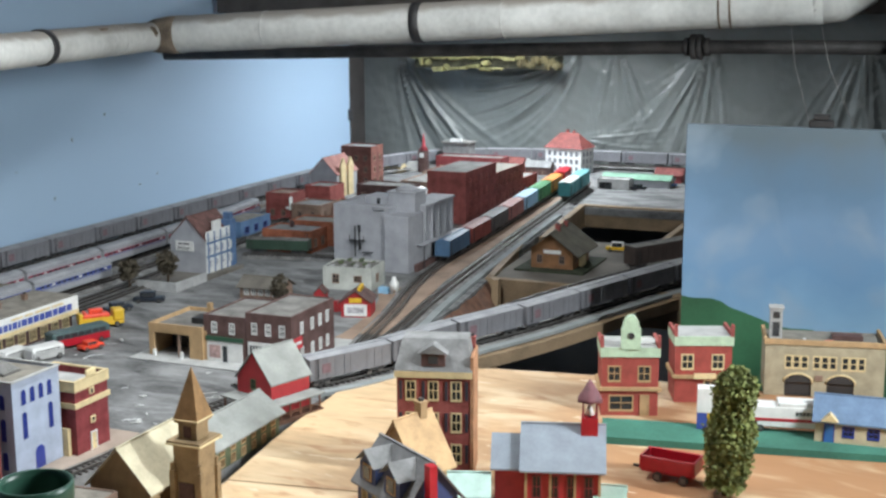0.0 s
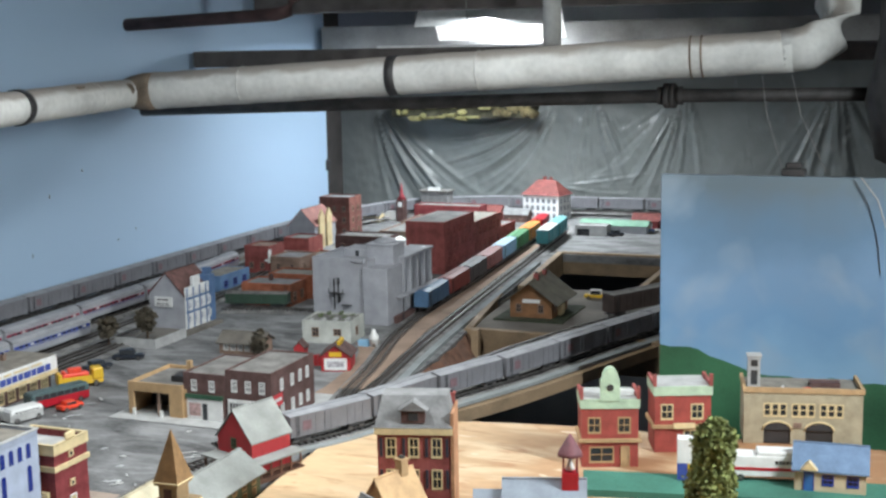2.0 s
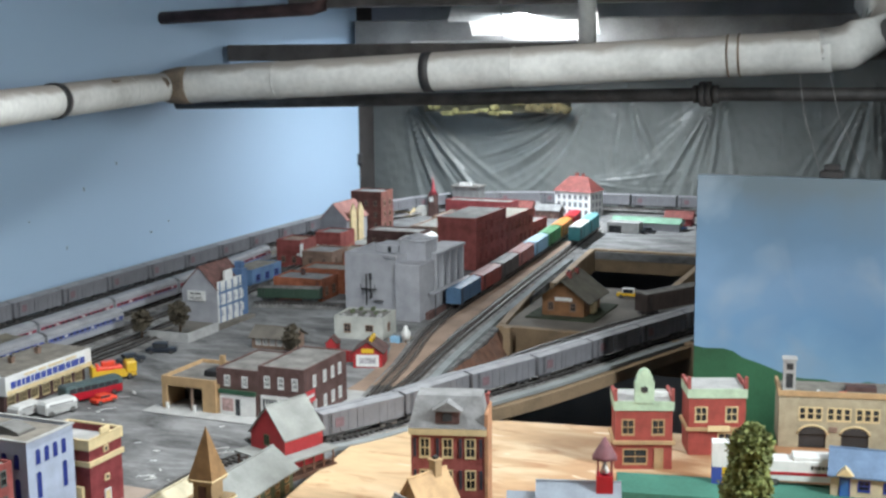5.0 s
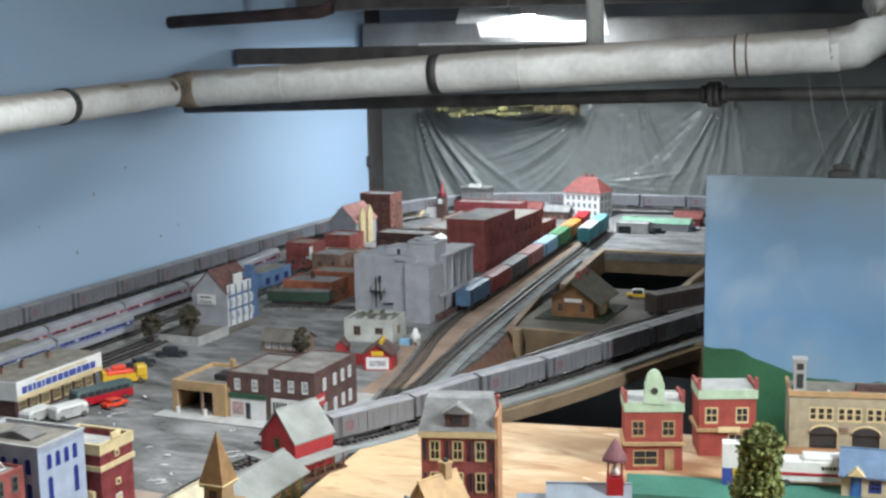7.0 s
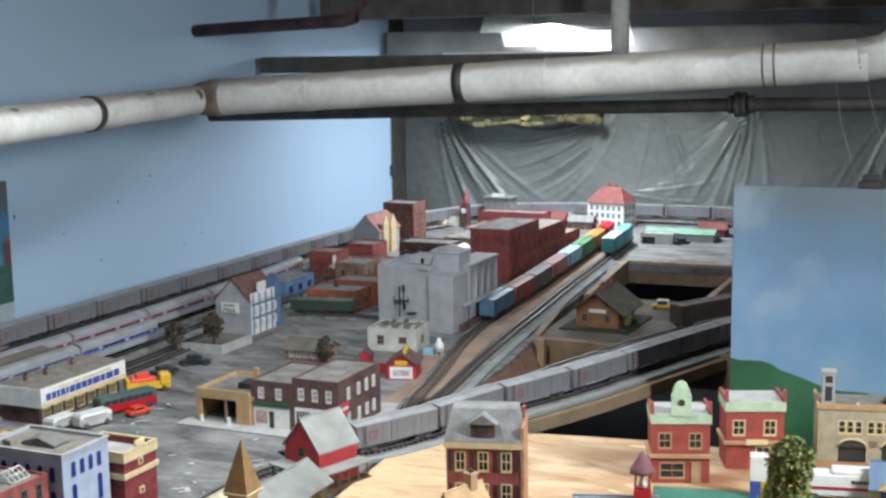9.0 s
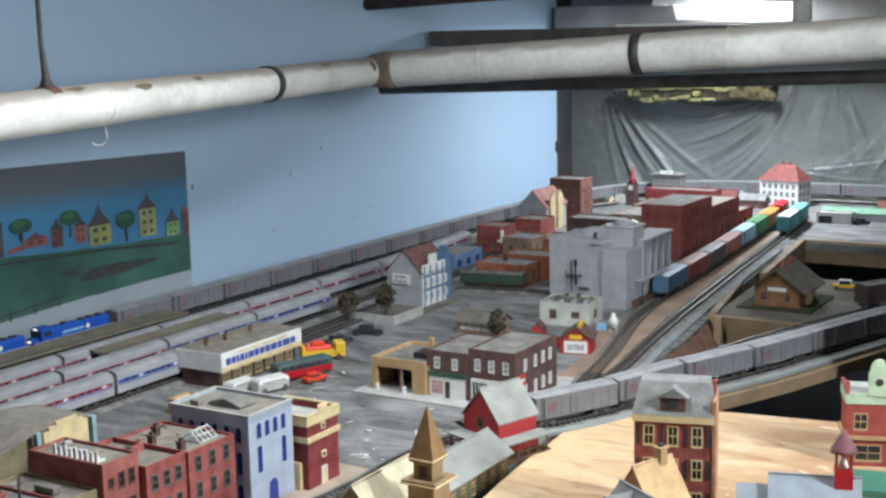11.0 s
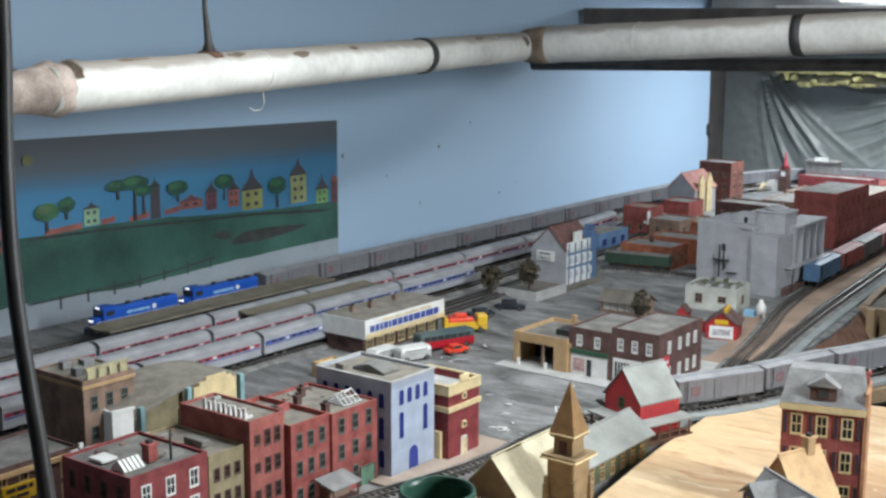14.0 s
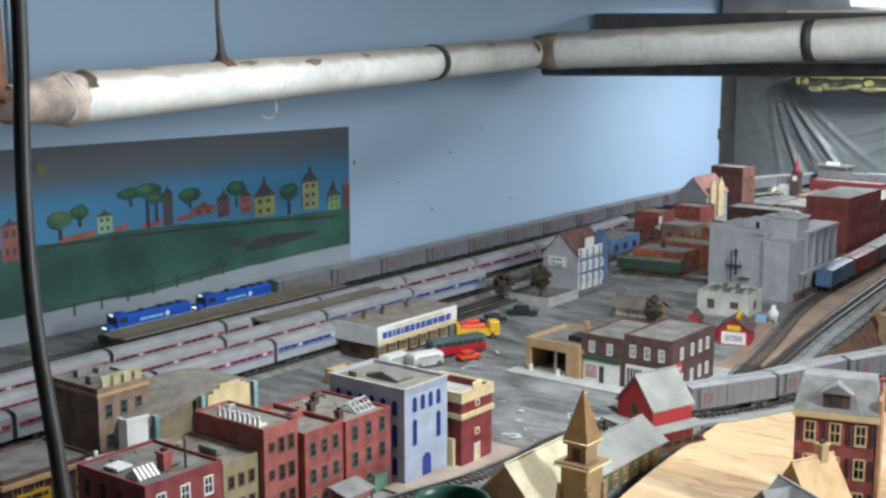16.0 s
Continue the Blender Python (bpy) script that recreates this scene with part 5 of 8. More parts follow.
run_of(TE, 2.72, [(boxcar("dark brown covered freight car on the spur", mat("dark_brown_car", (0.05, 0.035, 0.03), 0.7, 0.3, 40), DARK_ROOF, 0.20, 0.052), 0.20)])
p_, a_ = along(TFW, 0.14)
gc = boxcar("dark green freight car by the orange warehouse", mat("dark_green_car", (0.03, 0.06, 0.04), 0.6, 0.2, 40), DARK_ROOF, 0.15, 0.035)
gc.matrix_basis = Matrix.Translation(p_ + Vector((0, 0, RAIL))) @ Matrix.Rotation(a_, 4, "Z")


# ---- near row of town buildings, fronts to the street track ----
def roof_box(t, x0, x1, y0, y1, z0, z1, m, name="roof_vent"):
    part(name, boxes((x0, x1, y0, y1, z0, z1)), m, t, bevel=0.0006)


def arch_panel(parent, m, u, v, a, b, material, name="window"):
    """A tall round-headed window set in a thin reveal ring."""
    def shape(k):
        bm = bmesh.new()
        r = a / 2 + k
        pts = [(-r, -k), (r, -k)] + [(r * math.cos(math.pi * i / 8), b - a / 2 + r * math.sin(math.pi * i / 8)) for i in range(9)]
        f = [bm.verts.new((x, -0.0003 - (0.0004 if k == 0 else 0.0), z)) for x, z in pts]
        g = [bm.verts.new((x, 0.0004, z)) for x, z in pts]
        bm.faces.new(f[::-1])
        for i in range(len(pts)):
            j = (i + 1) % len(pts)
            bm.faces.new((f[i], f[j], g[j], g[i]))
        return bm
    w = part(name, shared(("arch", round(a, 4), round(b, 4), "rim", material.name), lambda: shape(0.0008), PALE_BLUE), None, parent, at=m @ Matrix.Translation((u + a / 2, 0, v)))
    part("pane", shared(("arch", round(a, 4), round(b, 4), material.name), lambda: shape(0.0), material), None, w)


g3 = lambda w, n, rows, v0, dv, a, b, pad=0.004: grid(n, rows, w, pad, w - pad, v0, dv, a, b)
ROW = "town row"
WINDOW_GREY = mat("weathered_window_frame", (0.10, 0.11, 0.10), 0.7, 0.3, 60)
b = block("brick_corner_building", "three-storey red brick corner building with white windows and a cluttered roof", -1.130, 0.833, 90, 0.109, 0.118, 0.102, WINE_BRICK,
          {"front": g3(0.109, 3, 2, 0.040, 0.032, 0.012, 0.020), }, WHITE, bands=((0.030, 0.034, 0.002, WINE_BRICK),), group=ROW, roof_mat=DARK_ROOF, extra_holes={"left": g3(0.118, 4, 3, 0.010, 0.032, 0.008, 0.018)})
add_windows(b, sides(0.109, 0.118)["left"][0], g3(0.118, 4, 3, 0.010, 0.032, 0.008, 0.018), DARK_BRICK, GLASS_DARK)
part("storefront", boxes((0.034, 0.080, -0.0012, 0.0, 0.002, 0.026)), CREAM, b)
part("shop_window", boxes((0.038, 0.076, -0.0018, -0.0012, 0.006, 0.020)), GLASS_DARK, b)
bm = bmesh.new()
for k in range(5):
    prism(bm, [(0.020, 0.1048), (0.046, 0.1048), (0.033, 0.116)], 0.010 + 0.006 * k, 0.0135 + 0.006 * k)
part("skylight", bm, WHITE, b)
chimney(b, 0.052, 0.030, 0.105, 0.006, 0.018, RED_BRICK)
bm = bmesh.new()
tube(bm, [(0.070, 0.016, 0.104), (0.070, 0.016, 0.135)], 0.0014, 8)
part("vent_stack", bm, BLACK, b)
roof_box(b, 0.060, 0.076, 0.030, 0.046, 0.1048, 0.109, GRAVEL_ROOF)
roof_box(b, 0.012, 0.034, 0.062, 0.086, 0.1048, 0.108, WHITE, "skylight")
c = block("olive_building", "narrow three-storey olive tan building with small windows", -1.129, 0.9425, 90, 0.0555, 0.12, 0.096, OLIVE, {"front": g3(0.0555, 3, 3, 0.008, 0.030, 0.0075, 0.014)}, DARK_BRICK, group=ROW)
roof_box(c, 0.018, 0.030, 0.030, 0.062, 0.0988, 0.106, DARK_ROOF)
dq = block("tall_brick_building", "four-bay red brick building with a white slatted skylight on its roof", -1.120, 0.9985, 90, 0.0562, 0.12, 0.124, SALMON_BRICK,
           {"front": [(0.008, 0.030 + 0.034 * j, 0.0075, 0.011) for j in range(3)] + [(x, 0.026 + 0.034 * j, 0.0085, 0.018) for j in range(3) for x in (0.024, 0.040)]}, DARK_BRICK, group=ROW, doors=(("front", 0.012, 0.009, 0.022, WHITE),))
for k in range(9):
    part("skylight_slat", boxes((0.008, 0.0105, 0.016 + 0.0085 * k, 0.020 + 0.0085 * k, 0.1248, 0.1385 - 0.002 * (k % 2)), (0.0105, 0.022, 0.017 + 0.0085 * k, 0.019 + 0.0085 * k, 0.1248, 0.128)), WHITE, dq)
eb = block("brick_building", "lower red brick building with deep parapets and a chimney", -1.110, 1.0556, 90, 0.0675, 0.12, 0.103, RED_BRICK, {"front": g3(0.0675, 3, 3, 0.010, 0.034, 0.009, 0.018)}, WINDOW_GREY, group=ROW, parapet=0.007)
chimney(eb, 0.006, 0.034, 0.103, 0.0065, 0.018, DARK_BRICK)
roof_box(eb, 0.020, 0.060, 0.06, 0.065, 0.103, 0.113, RED_BRICK, "fire_wall")
fb = block("brick_building", "red brick building with a green loading door and glass roof light", -1.106, 1.1236, 90, 0.085, 0.12, 0.104, RED_BRICK, {"front": g3(0.085, 3, 3, 0.012, 0.034, 0.0095, 0.019)[0:2] + g3(0.085, 3, 3, 0.012, 0.034, 0.0095, 0.019)[3:]}, WINDOW_GREY, group=ROW, doors=(("front", 0.052, 0.026, 0.024, DOOR_GREEN),))
rl = part("roof_light", boxes((0.040, 0.074, 0.016, 0.050, 0.1046, 0.1056)), SLATE, fb)
bm = bmesh.new()
tube(bm, [(0.040, 0.033, 0.118), (0.074, 0.033, 0.118)], 0.0008, 5)
for k in range(5):
    x = 0.041 + 0.008 * k
    tube(bm, [(x, 0.017, 0.1056), (x, 0.033, 0.118), (x, 0.049, 0.1056)], 0.0008, 5)
for y in (0.017, 0.025, 0.041, 0.049):
    tube(bm, [(0.040, y, 0.118 - abs(y - 0.033) * 0.77), (0.074, y, 0.118 - abs(y - 0.033) * 0.77)], 0.0007, 5)
part("glazing_lattice", bm, WHITE, rl)
rj = random.Random(31)
for owner, wide, base in ((eb, 0.0675, 0.1036), (fb, 0.085, 0.1046), (c, 0.0555, 0.0966), (dq, 0.0562, 0.1246), (b, 0.109, 0.1026)):
    for k in range(6):
        x, y, a = rj.uniform(0.010, wide - 0.016), rj.uniform(0.055, 0.105), rj.uniform(0.002, 0.007)
        part("roof_debris", boxes((x, x + a * rj.uniform(1, 2), y, y + a, base, base + a * rj.uniform(0.3, 0.8))), rj.choice((SLATE, CONCRETE, GRAVEL_ROOF, BROWN, DARK_BRICK)), owner, bevel=0.0005)
for x, y in ((0.010, 0.02), (0.012, 0.07), (0.04, 0.09)):
    chimney(fb, x, y, 0.1045, 0.004, 0.010, DARK_BRICK)
sh = thing("loading_shed", "small open loading shed with a grey roof against the brick fronts", "shed", pose(-1.106, 1.088, 0, 0, 0, 90))
bm = bmesh.new()
prism(bm, [(-0.034, 0.026), (-0.002, 0.034), (-0.002, 0.0355), (-0.034, 0.0275)], 0.0, 0.052)
part("roof", bm, SLATE, sh)
part("dock", boxes((0.0, 0.052, -0.028, -0.002, 0.0, 0.010)), DARK_BRICK, sh)
part("box", boxes((0.008, 0.044, -0.020, -0.002, 0.010, 0.025)), BROWN, sh)
for x in (0.003, 0.047):
    part("post", boxes((x, x + 0.002, -0.032, -0.030, 0.0, 0.027)), BROWN, sh)
part("ramp", boxes((-0.022, -0.002, -0.030, -0.010, 0.0, 0.005)), GRAVEL_ROOF, sh)

gb = block("pale_blue_building", "tall pale blue building with deep blue arched windows and door", -1.091, 1.219, 90, 0.0895, 0.130, 0.125, PALE_BLUE, group=ROW, parapet=0.003, roof_mat=GRAVEL_ROOF, cornice=CONCRETE)
m0, m3 = sides(0.0895, 0.130)["front"][0], sides(0.0895, 0.130)["left"][0]
for k in range(4):
    arch_panel(gb, m0, 0.016 + 0.0165 * k, 0.095, 0.0085, 0.020, GLASS_BLUE)
arch_panel(gb, m0, 0.016, 0.050, 0.0085, 0.035, GLASS_BLUE)
arch_panel(gb, m0, 0.0655, 0.050, 0.0085, 0.035, GLASS_BLUE)
arch_panel(gb, m0, 0.036, 0.004, 0.018, 0.030, DEEP_BLUE, "door")
for k in range(6):
    arch_panel(gb, m3, 0.012 + 0.0195 * k, 0.092, 0.0085, 0.020, GLASS_BLUE)
    arch_panel(gb, m3, 0.012 + 0.0195 * k, 0.050, 0.0085, 0.030, GLASS_BLUE)
    arch_panel(gb, m3, 0.012 + 0.0195 * k, 0.012, 0.0085, 0.024, GLASS_BLUE)
bm = bmesh.new()
prism(bm, [(0.034, 0.1258), (0.088, 0.1258), (0.088, 0.129), (0.061, 0.137), (0.034, 0.129)], 0.026, 0.058)
sk = part("skylight", bm, DARK_ROOF, gb, "low glazed skylight")
for k in range(7):
    x = 0.028 + 0.0045 * k
    part("glazing_bar", boxes((x, x + 0.0009, 0.034, 0.088, 0.1256, 0.1296)), CONCRETE, sk)
    bm = bmesh.new()
    tube(bm, [(x, 0.0345, 0.1294), (x, 0.061, 0.1374), (x, 0.0875, 0.1294)], 0.0007, 5)
    part("glazing_bar", bm, CONCRETE, sk)
roof_box(gb, 0.015, 0.025, 0.095, 0.110, 0.1258, 0.133, GRAVEL_ROOF)
hb = block("bank_building", "crimson bank with cream cornices and parapet", -1.073, 1.316, 90, 0.069, 0.088, 0.093, CRIMSON, group=ROW, parapet=0.010, bands=((0.068, 0.075, 0.0025, CREAM), (0.0905, 0.1035, 0.002, CREAM)), roof_mat=CONCRETE, cornice=CREAM,
           doors=(("front", 0.029, 0.010, 0.026, CREAM),))
for v, hh in ((0.080, 0.009), (0.040, 0.009)):
    w_ = part("window", boxes((0.029, 0.039, -0.0016, 0.0, v, v + hh)), CREAM, hb)
    part("pane", boxes((0.032, 0.036, -0.0022, -0.0016, v + 0.002, v + hh - 0.002)), GLASS_DARK, w_)
part("crest", boxes((0.024, 0.045, -0.002, 0.001, 0.1055, 0.115)), CREAM, hb, bevel=0.001)
part("side_door", boxes((-0.006, 0.0, 0.010, 0.030, 0.0, 0.040)), CREAM, hb)
solid("sidewalk", boxes((-1.105, -1.040, 1.19, 1.425, 0.0, 0.003)), mat("pinkish_pavement", (0.34, 0.27, 0.22), 0.9, 0.2, 20), "pinkish pavement before the blue building and the bank", "pavement", "structure")

# behind the row
ab = block("brown_building", "tall brown building with cream roof ornaments and sooty windows", -1.392, 0.972, 90, 0.080, 0.10, 0.130, BROWN, {"front": g3(0.080, 3, 3, 0.012, 0.040, 0.010, 0.018)}, WINDOW_GREY, parapet=0.003, bands=((0.122, 0.126, 0.002, TAN),))
for k in range(4):
    part("roof_ornament", boxes((0.008 + 0.017 * k, 0.020 + 0.017 * k, 0.0, 0.003, 0.133, 0.145), (0.006 + 0.017 * k, 0.022 + 0.017 * k, -0.001, 0.004, 0.145, 0.148)), mat("olive_cream_rail", (0.42, 0.38, 0.23), 0.7, 0.3, 60), ab)
for x, y, s in ((0.012, 0.03, 0.011), (0.04, 0.05, 0.013), (0.022, 0.07, 0.010), (0.058, 0.03, 0.008)):
    roof_box(ab, x, x + s * 1.4, y, y + s, 0.1308, 0.1308 + s, SLATE, "roof_tank")
ib = block("low_shop", "low reddish brown shop with an orange-brown cornice", -1.345, 0.80, 90, 0.125, 0.10, 0.068, DARK_BRICK, {"front": g3(0.125, 4, 2, 0.010, 0.030, 0.012, 0.020)}, TAN, bands=((0.060, 0.066, 0.003, TAN),), roof_mat=DARK_ROOF)
jb = block("low_red_shop", "low crimson shop with a flat grey roof", -1.150, 0.715, 90, 0.118, 0.13, 0.045, CRIMSON, {"front": g3(0.118, 3, 1, 0.010, 0.03, 0.018, 0.022)}, TAN, roof_mat=SLATE)
sg = thing("shop_sign", "yellow shop sign with blurred dark lettering bars", "sign", pose(-1.343, 0.815, 0.030, 0, 0, 90))
part("panel", boxes((0.0, 0.045, -0.004, -0.001, 0.0, 0.020)), YELLOW, sg)
bar_text(sg, pose(0.005, -0.0041, 0.012), (0.012, 0.014, 0.006), 0.005, BLACK)
bar_text(sg, pose(0.007, -0.0041, 0.004), (0.009, 0.017), 0.004, BLACK)
wp = thing("white_prop", "white folded card standing on a white step between the buildings", "card", pose(-1.275, 0.925, 0.0, 0, 0, 80))
part("card", boxes((0, 0.028, 0, 0.003, 0.085, 0.126), (0.0, 0.003, 0.003, 0.022, 0.085, 0.126), (-0.001, 0.030, -0.001, 0.004, 0.126, 0.128)), WHITE, wp)
part("step", boxes((-0.045, 0.06, -0.004, 0.022, 0.0, 0.085), (-0.045, -0.040, -0.004, 0.0, 0.085, 0.100)), WHITE, wp)
th = thing("arched_arcade", "arcade with grey curved roof, teal posts and stepped cream front", "model building", pose(-1.335, 1.045, 0, 0, 0, 90))
part("wall", boxes((-0.03, 0.14, 0.012, 0.11, 0.0, 0.080)), OLIVE, th)
bm = bmesh.new()
arc = [(-0.045 + 0.20 * k / 10, 0.078 + 0.030 * math.sin(math.pi * (0.04 + 0.72 * k / 10))) for k in range(11)]
prism(bm, [(x, z) for x, z in arc] + [(x, z + 0.003) for x, z in reversed(arc)], 0.0, 0.115)
bmesh.ops.transform(bm, matrix=Matrix(((0, 1, 0, 0), (1, 0, 0, 0), (0, 0, 1, 0), (0, 0, 0, 1))), verts=bm.verts)
part("curved_roof", bm, GRAVEL_ROOF, th)
bm = bmesh.new()
prism(bm, [(-0.03, 0.078)] + [(0.14, 0.078)] + [(x, z - 0.0005) for x, z in reversed(arc[1:-1])], 0.010, 0.013)
bmesh.ops.transform(bm, matrix=Matrix(((0, 1, 0, 0), (1, 0, 0, 0), (0, 0, 1, 0), (0, 0, 0, 1))), verts=bm.verts)
part("tympanum", bm, OLIVE, th)
part("stepped_front", boxes((0.056, 0.132, -0.004, 0.0, 0.072, 0.105), (0.066, 0.124, -0.004, 0.0, 0.105, 0.110), (0.078, 0.114, -0.004, 0.0, 0.110, 0.115)), CREAM, th)
for k, x in enumerate((-0.034, 0.044, 0.138)):
    part("teal_post", boxes((x, x + 0.007, -0.006, 0.002, 0.0, (0.100, 0.108, 0.106)[k])), mat("pale_teal_paint", (0.24, 0.40, 0.43), 0.6, 0.25, 50), th)

# ---- station and platforms ----
st = thing("station", "long station building with a white sign fascia above brown brick", "model station", pose(-1.520, 1.655, 0, 0, 0, 90))
bm = bmesh.new()
for s, (m, ln) in sides(0.215, 0.085).items():
    wall_with_holes(bm, m, ln, 0.030, g3(0.215, 7, 1, 0.006, 0.03, 0.018, 0.018) if s == "front" else (g3(0.085, 1, 1, 0.008, 0.03, 0.030, 0.014) if s == "left" else []), 0.003)
part("wall", bm, DARK_BRICK, st)
add_windows(st, Matrix(), g3(0.215, 7, 1, 0.006, 0.03, 0.018, 0.018), CREAM, GLASS_DARK, 2)
part("fascia", boxes((-0.006, 0.221, -0.012, 0.090, 0.030, 0.064)), WHITE, st, bevel=0.0008)
part("cream_strip", boxes((-0.004, 0.220, -0.0130, -0.0122, 0.031, 0.039)), CREAM, st)
part("roof", boxes((-0.004, 0.219, -0.010, 0.088, 0.064, 0.0655)), GRAVEL_ROOF, st)
bar_text(st, pose(0.006, -0.0125, 0.041), (0.012, 0.010, 0.007, 0.011, 0.006, 0.014, 0.012, 0.013, 0.012, 0.018, 0.012, 0.020, 0.014), 0.012, STRIPE_BLUE, 0.0028)
bar_text(st, pose(0.040, -0.0125, 0.056), (0.03, 0.02, 0.04, 0.03), 0.004, CREAM, 0.006)
for x, y in ((0.03, 0.05), (0.075, 0.045), (0.15, 0.05)):
    chimney(st, x, y, 0.0655, 0.004, 0.008, BROWN)


def canopy(label, x, y0, y1, w, z=0.050):
    t = thing("platform_canopy", label, "platform canopy", group="platform canopies")
    bm = bmesh.new()
    prism(bm, [(y, zz) for y, zz in ((-w, z - 0.002), (0.0, z - 0.006), (w, z - 0.002), (w, z + 0.0015), (0.0, z - 0.0015), (-w, z + 0.0015))], y0, y1)
    bmesh.ops.transform(bm, matrix=Matrix.Translation((x, 0, 0)) @ Matrix(((0, 1, 0, 0), (1, 0, 0, 0), (0, 0, 1, 0), (0, 0, 0, 1))), verts=bm.verts)
    part("roof", bm, mat("dusty_olive_roof", (0.17, 0.15, 0.11), 0.9, 0.3, 25), t)
    n = int((y1 - y0) / 0.05)
    for k in range(n):
        yy = y0 + 0.02 + 0.05 * k
        part("post", shared(("canopy_post", z), lambda: boxes((-0.0015, 0.0015, -0.0015, 0.0015, 0.008, z - 0.005), (-0.012, 0.012, -0.0008, 0.0008, z - 0.009, z - 0.0065)), BROWN), None, t, at=Matrix.Translation((x, yy, 0)))
    part("platform", boxes((x - w * 0.7, x + w * 0.7, y0 - 0.15, y1 + 0.25, 0.0, 0.008)), CONCRETE, t)
    return t


canopy("long dusty olive platform canopy beside the blue wall", -1.868, 1.36, 1.93, 0.032)
canopy("short dusty olive platform canopy between the silver cars", -1.747, 1.60, 1.95, 0.026, 0.052)

# ---- corner shops on their own pavement ----
solid("sidewalk", boxes((-1.302, -0.972, 1.742, 1.985, 0.0, 0.003)), CONCRETE, "pale grey pavement round the corner shops", "pavement", "structure", bevel=0.0008)
ga = thing("open_garage", "tan open-fronted garage with a dark flat roof", "model building", pose(-1.280, 1.772, 0.003))
bm = bmesh.new()
w, dd, h = 0.107, 0.125, 0.056
for r in ((0, 0.010, 0, 0.004, 0, h), (w - 0.026, w, 0, 0.004, 0, h), (0.010, w - 0.026, 0, 0.004, 0.040, h), (0, 0.004, 0.004, dd, 0, h), (w - 0.004, w, 0.004, dd, 0, h), (0.004, w - 0.004, dd - 0.004, dd, 0, h)):
    box(bm, *r)
part("wall", bm, TAN, ga)
part("roof", boxes((0.004, w - 0.004, 0.004, dd - 0.004, h - 0.008, h - 0.006)), DARK_ROOF, ga)
part("side_wing", boxes((w - 0.0005, w + 0.006, 0.004, 0.03, 0, h - 0.006)), TAN, ga)
part("roof_hatch", boxes((0.060, 0.095, 0.04, 0.075, h - 0.006, h + 0.004)), BLACK, ga)
part("chimney", boxes((0.058, 0.066, 0.092, 0.100, h - 0.006, h + 0.018)), TAN, ga)
part("post", boxes((0.056, 0.060, 0.002, 0.005, 0, 0.040)), BROWN, ga)
part("inner_wall", boxes((0.006, w - 0.006, 0.060, 0.064, 0, 0.045)), BLACK, ga)
for x in (0.012, 0.066):
    part("pump", boxes((x, x + 0.005, -0.008, -0.004, 0, 0.012)), WHITE, ga)
b1 = block("brick_shop", "dark brick two-storey shop with a green fascia", -1.1725, 1.777, 0, 0.080, 0.135, 0.076, DARK_BRICK, {"front": [(0.016, 0.050, 0.009, 0.017), (0.050, 0.050, 0.009, 0.017)]}, WHITE, z=0.003, roof_mat=DARK_ROOF, parapet=0.003)
part("fascia", boxes((0.004, 0.076, -0.003, 0.0, 0.036, 0.043)), mat("dark_green_fascia", (0.03, 0.09, 0.05), 0.6), b1)
part("shopfront", boxes((0.006, 0.074, -0.0012, 0.0, 0.0, 0.035)), WHITE, b1)
part("shop_window", boxes((0.010, 0.032, -0.0018, -0.0012, 0.006, 0.028)), mat("pinkish_posters", (0.45, 0.30, 0.28), 0.6, 0.4, 120), b1)
part("shop_door", boxes((0.036, 0.045, -0.0018, -0.0012, 0.0, 0.028)), GLASS_DARK, b1)
b2 = block("brick_shop", "dark brick corner shop with white sash windows and red sign", -1.0915, 1.777, 0, 0.086, 0.150, 0.086, DARK_BRICK,
           {"front": [(x, 0.054, 0.009, 0.018) for x in (0.012, 0.038, 0.064)], "right": [(x, v, 0.009, 0.018) for x in (0.030, 0.066, 0.094, 0.120) for v in (0.012, 0.054)]}, WHITE, z=0.003, roof_mat=DARK_ROOF, parapet=0.003)
part("shopfront", boxes((0.004, 0.070, -0.0012, 0.0, 0.0, 0.040)), WHITE, b2)
part("shop_window", boxes((0.008, 0.034, -0.0018, -0.0012, 0.006, 0.034)), GLASS_DARK, b2)
for k in range(4):
    part("glazing_bar", boxes((0.0125 + 0.0055 * k, 0.0135 + 0.0055 * k, -0.0024, -0.0018, 0.006, 0.034)), WHITE, b2)
part("shop_door", boxes((0.040, 0.052, -0.0018, -0.0012, 0.0, 0.034)), GLASS_DARK, b2)
sgn = part("wall_sign", boxes((0.0862, 0.0875, 0.004, 0.034, 0.030, 0.050)), mat("red_sign", (0.55, 0.05, 0.06), 0.4), b2)
part("sign_bar", boxes((0.0875, 0.0879, 0.008, 0.030, 0.038, 0.043)), WHITE, sgn)

# ---- middle of the town ----
pad = thing("hotel_yard", "raised yard of the hotel with a low white wall", "yard", pose(-1.625, 2.195, 0))
part("ground", boxes((0, 0.112, 0, 0.27, 0, 0.008)), DUSTY, pad)
part("low_wall", boxes((0, 0.1098, -0.002, 0.002, 0, 0.020), (0.110, 0.114, -0.002, 0.115, 0, 0.020)), CONCRETE, pad)
ho = gable_house("hotel", "grey hotel with a red-brown roof and blue and white timbered front", -1.625, 2.345, 0, 0.090, 0.115, 0.075, 0.122, PLASTIC_GREY, mat("sooty_brown_tiles", (0.125, 0.060, 0.052), 0.85, 0.45, 60), {}, along="y", z=0.008, over=0.003, category="model hotel")
m1 = sides(0.090, 0.115)["right"][0]
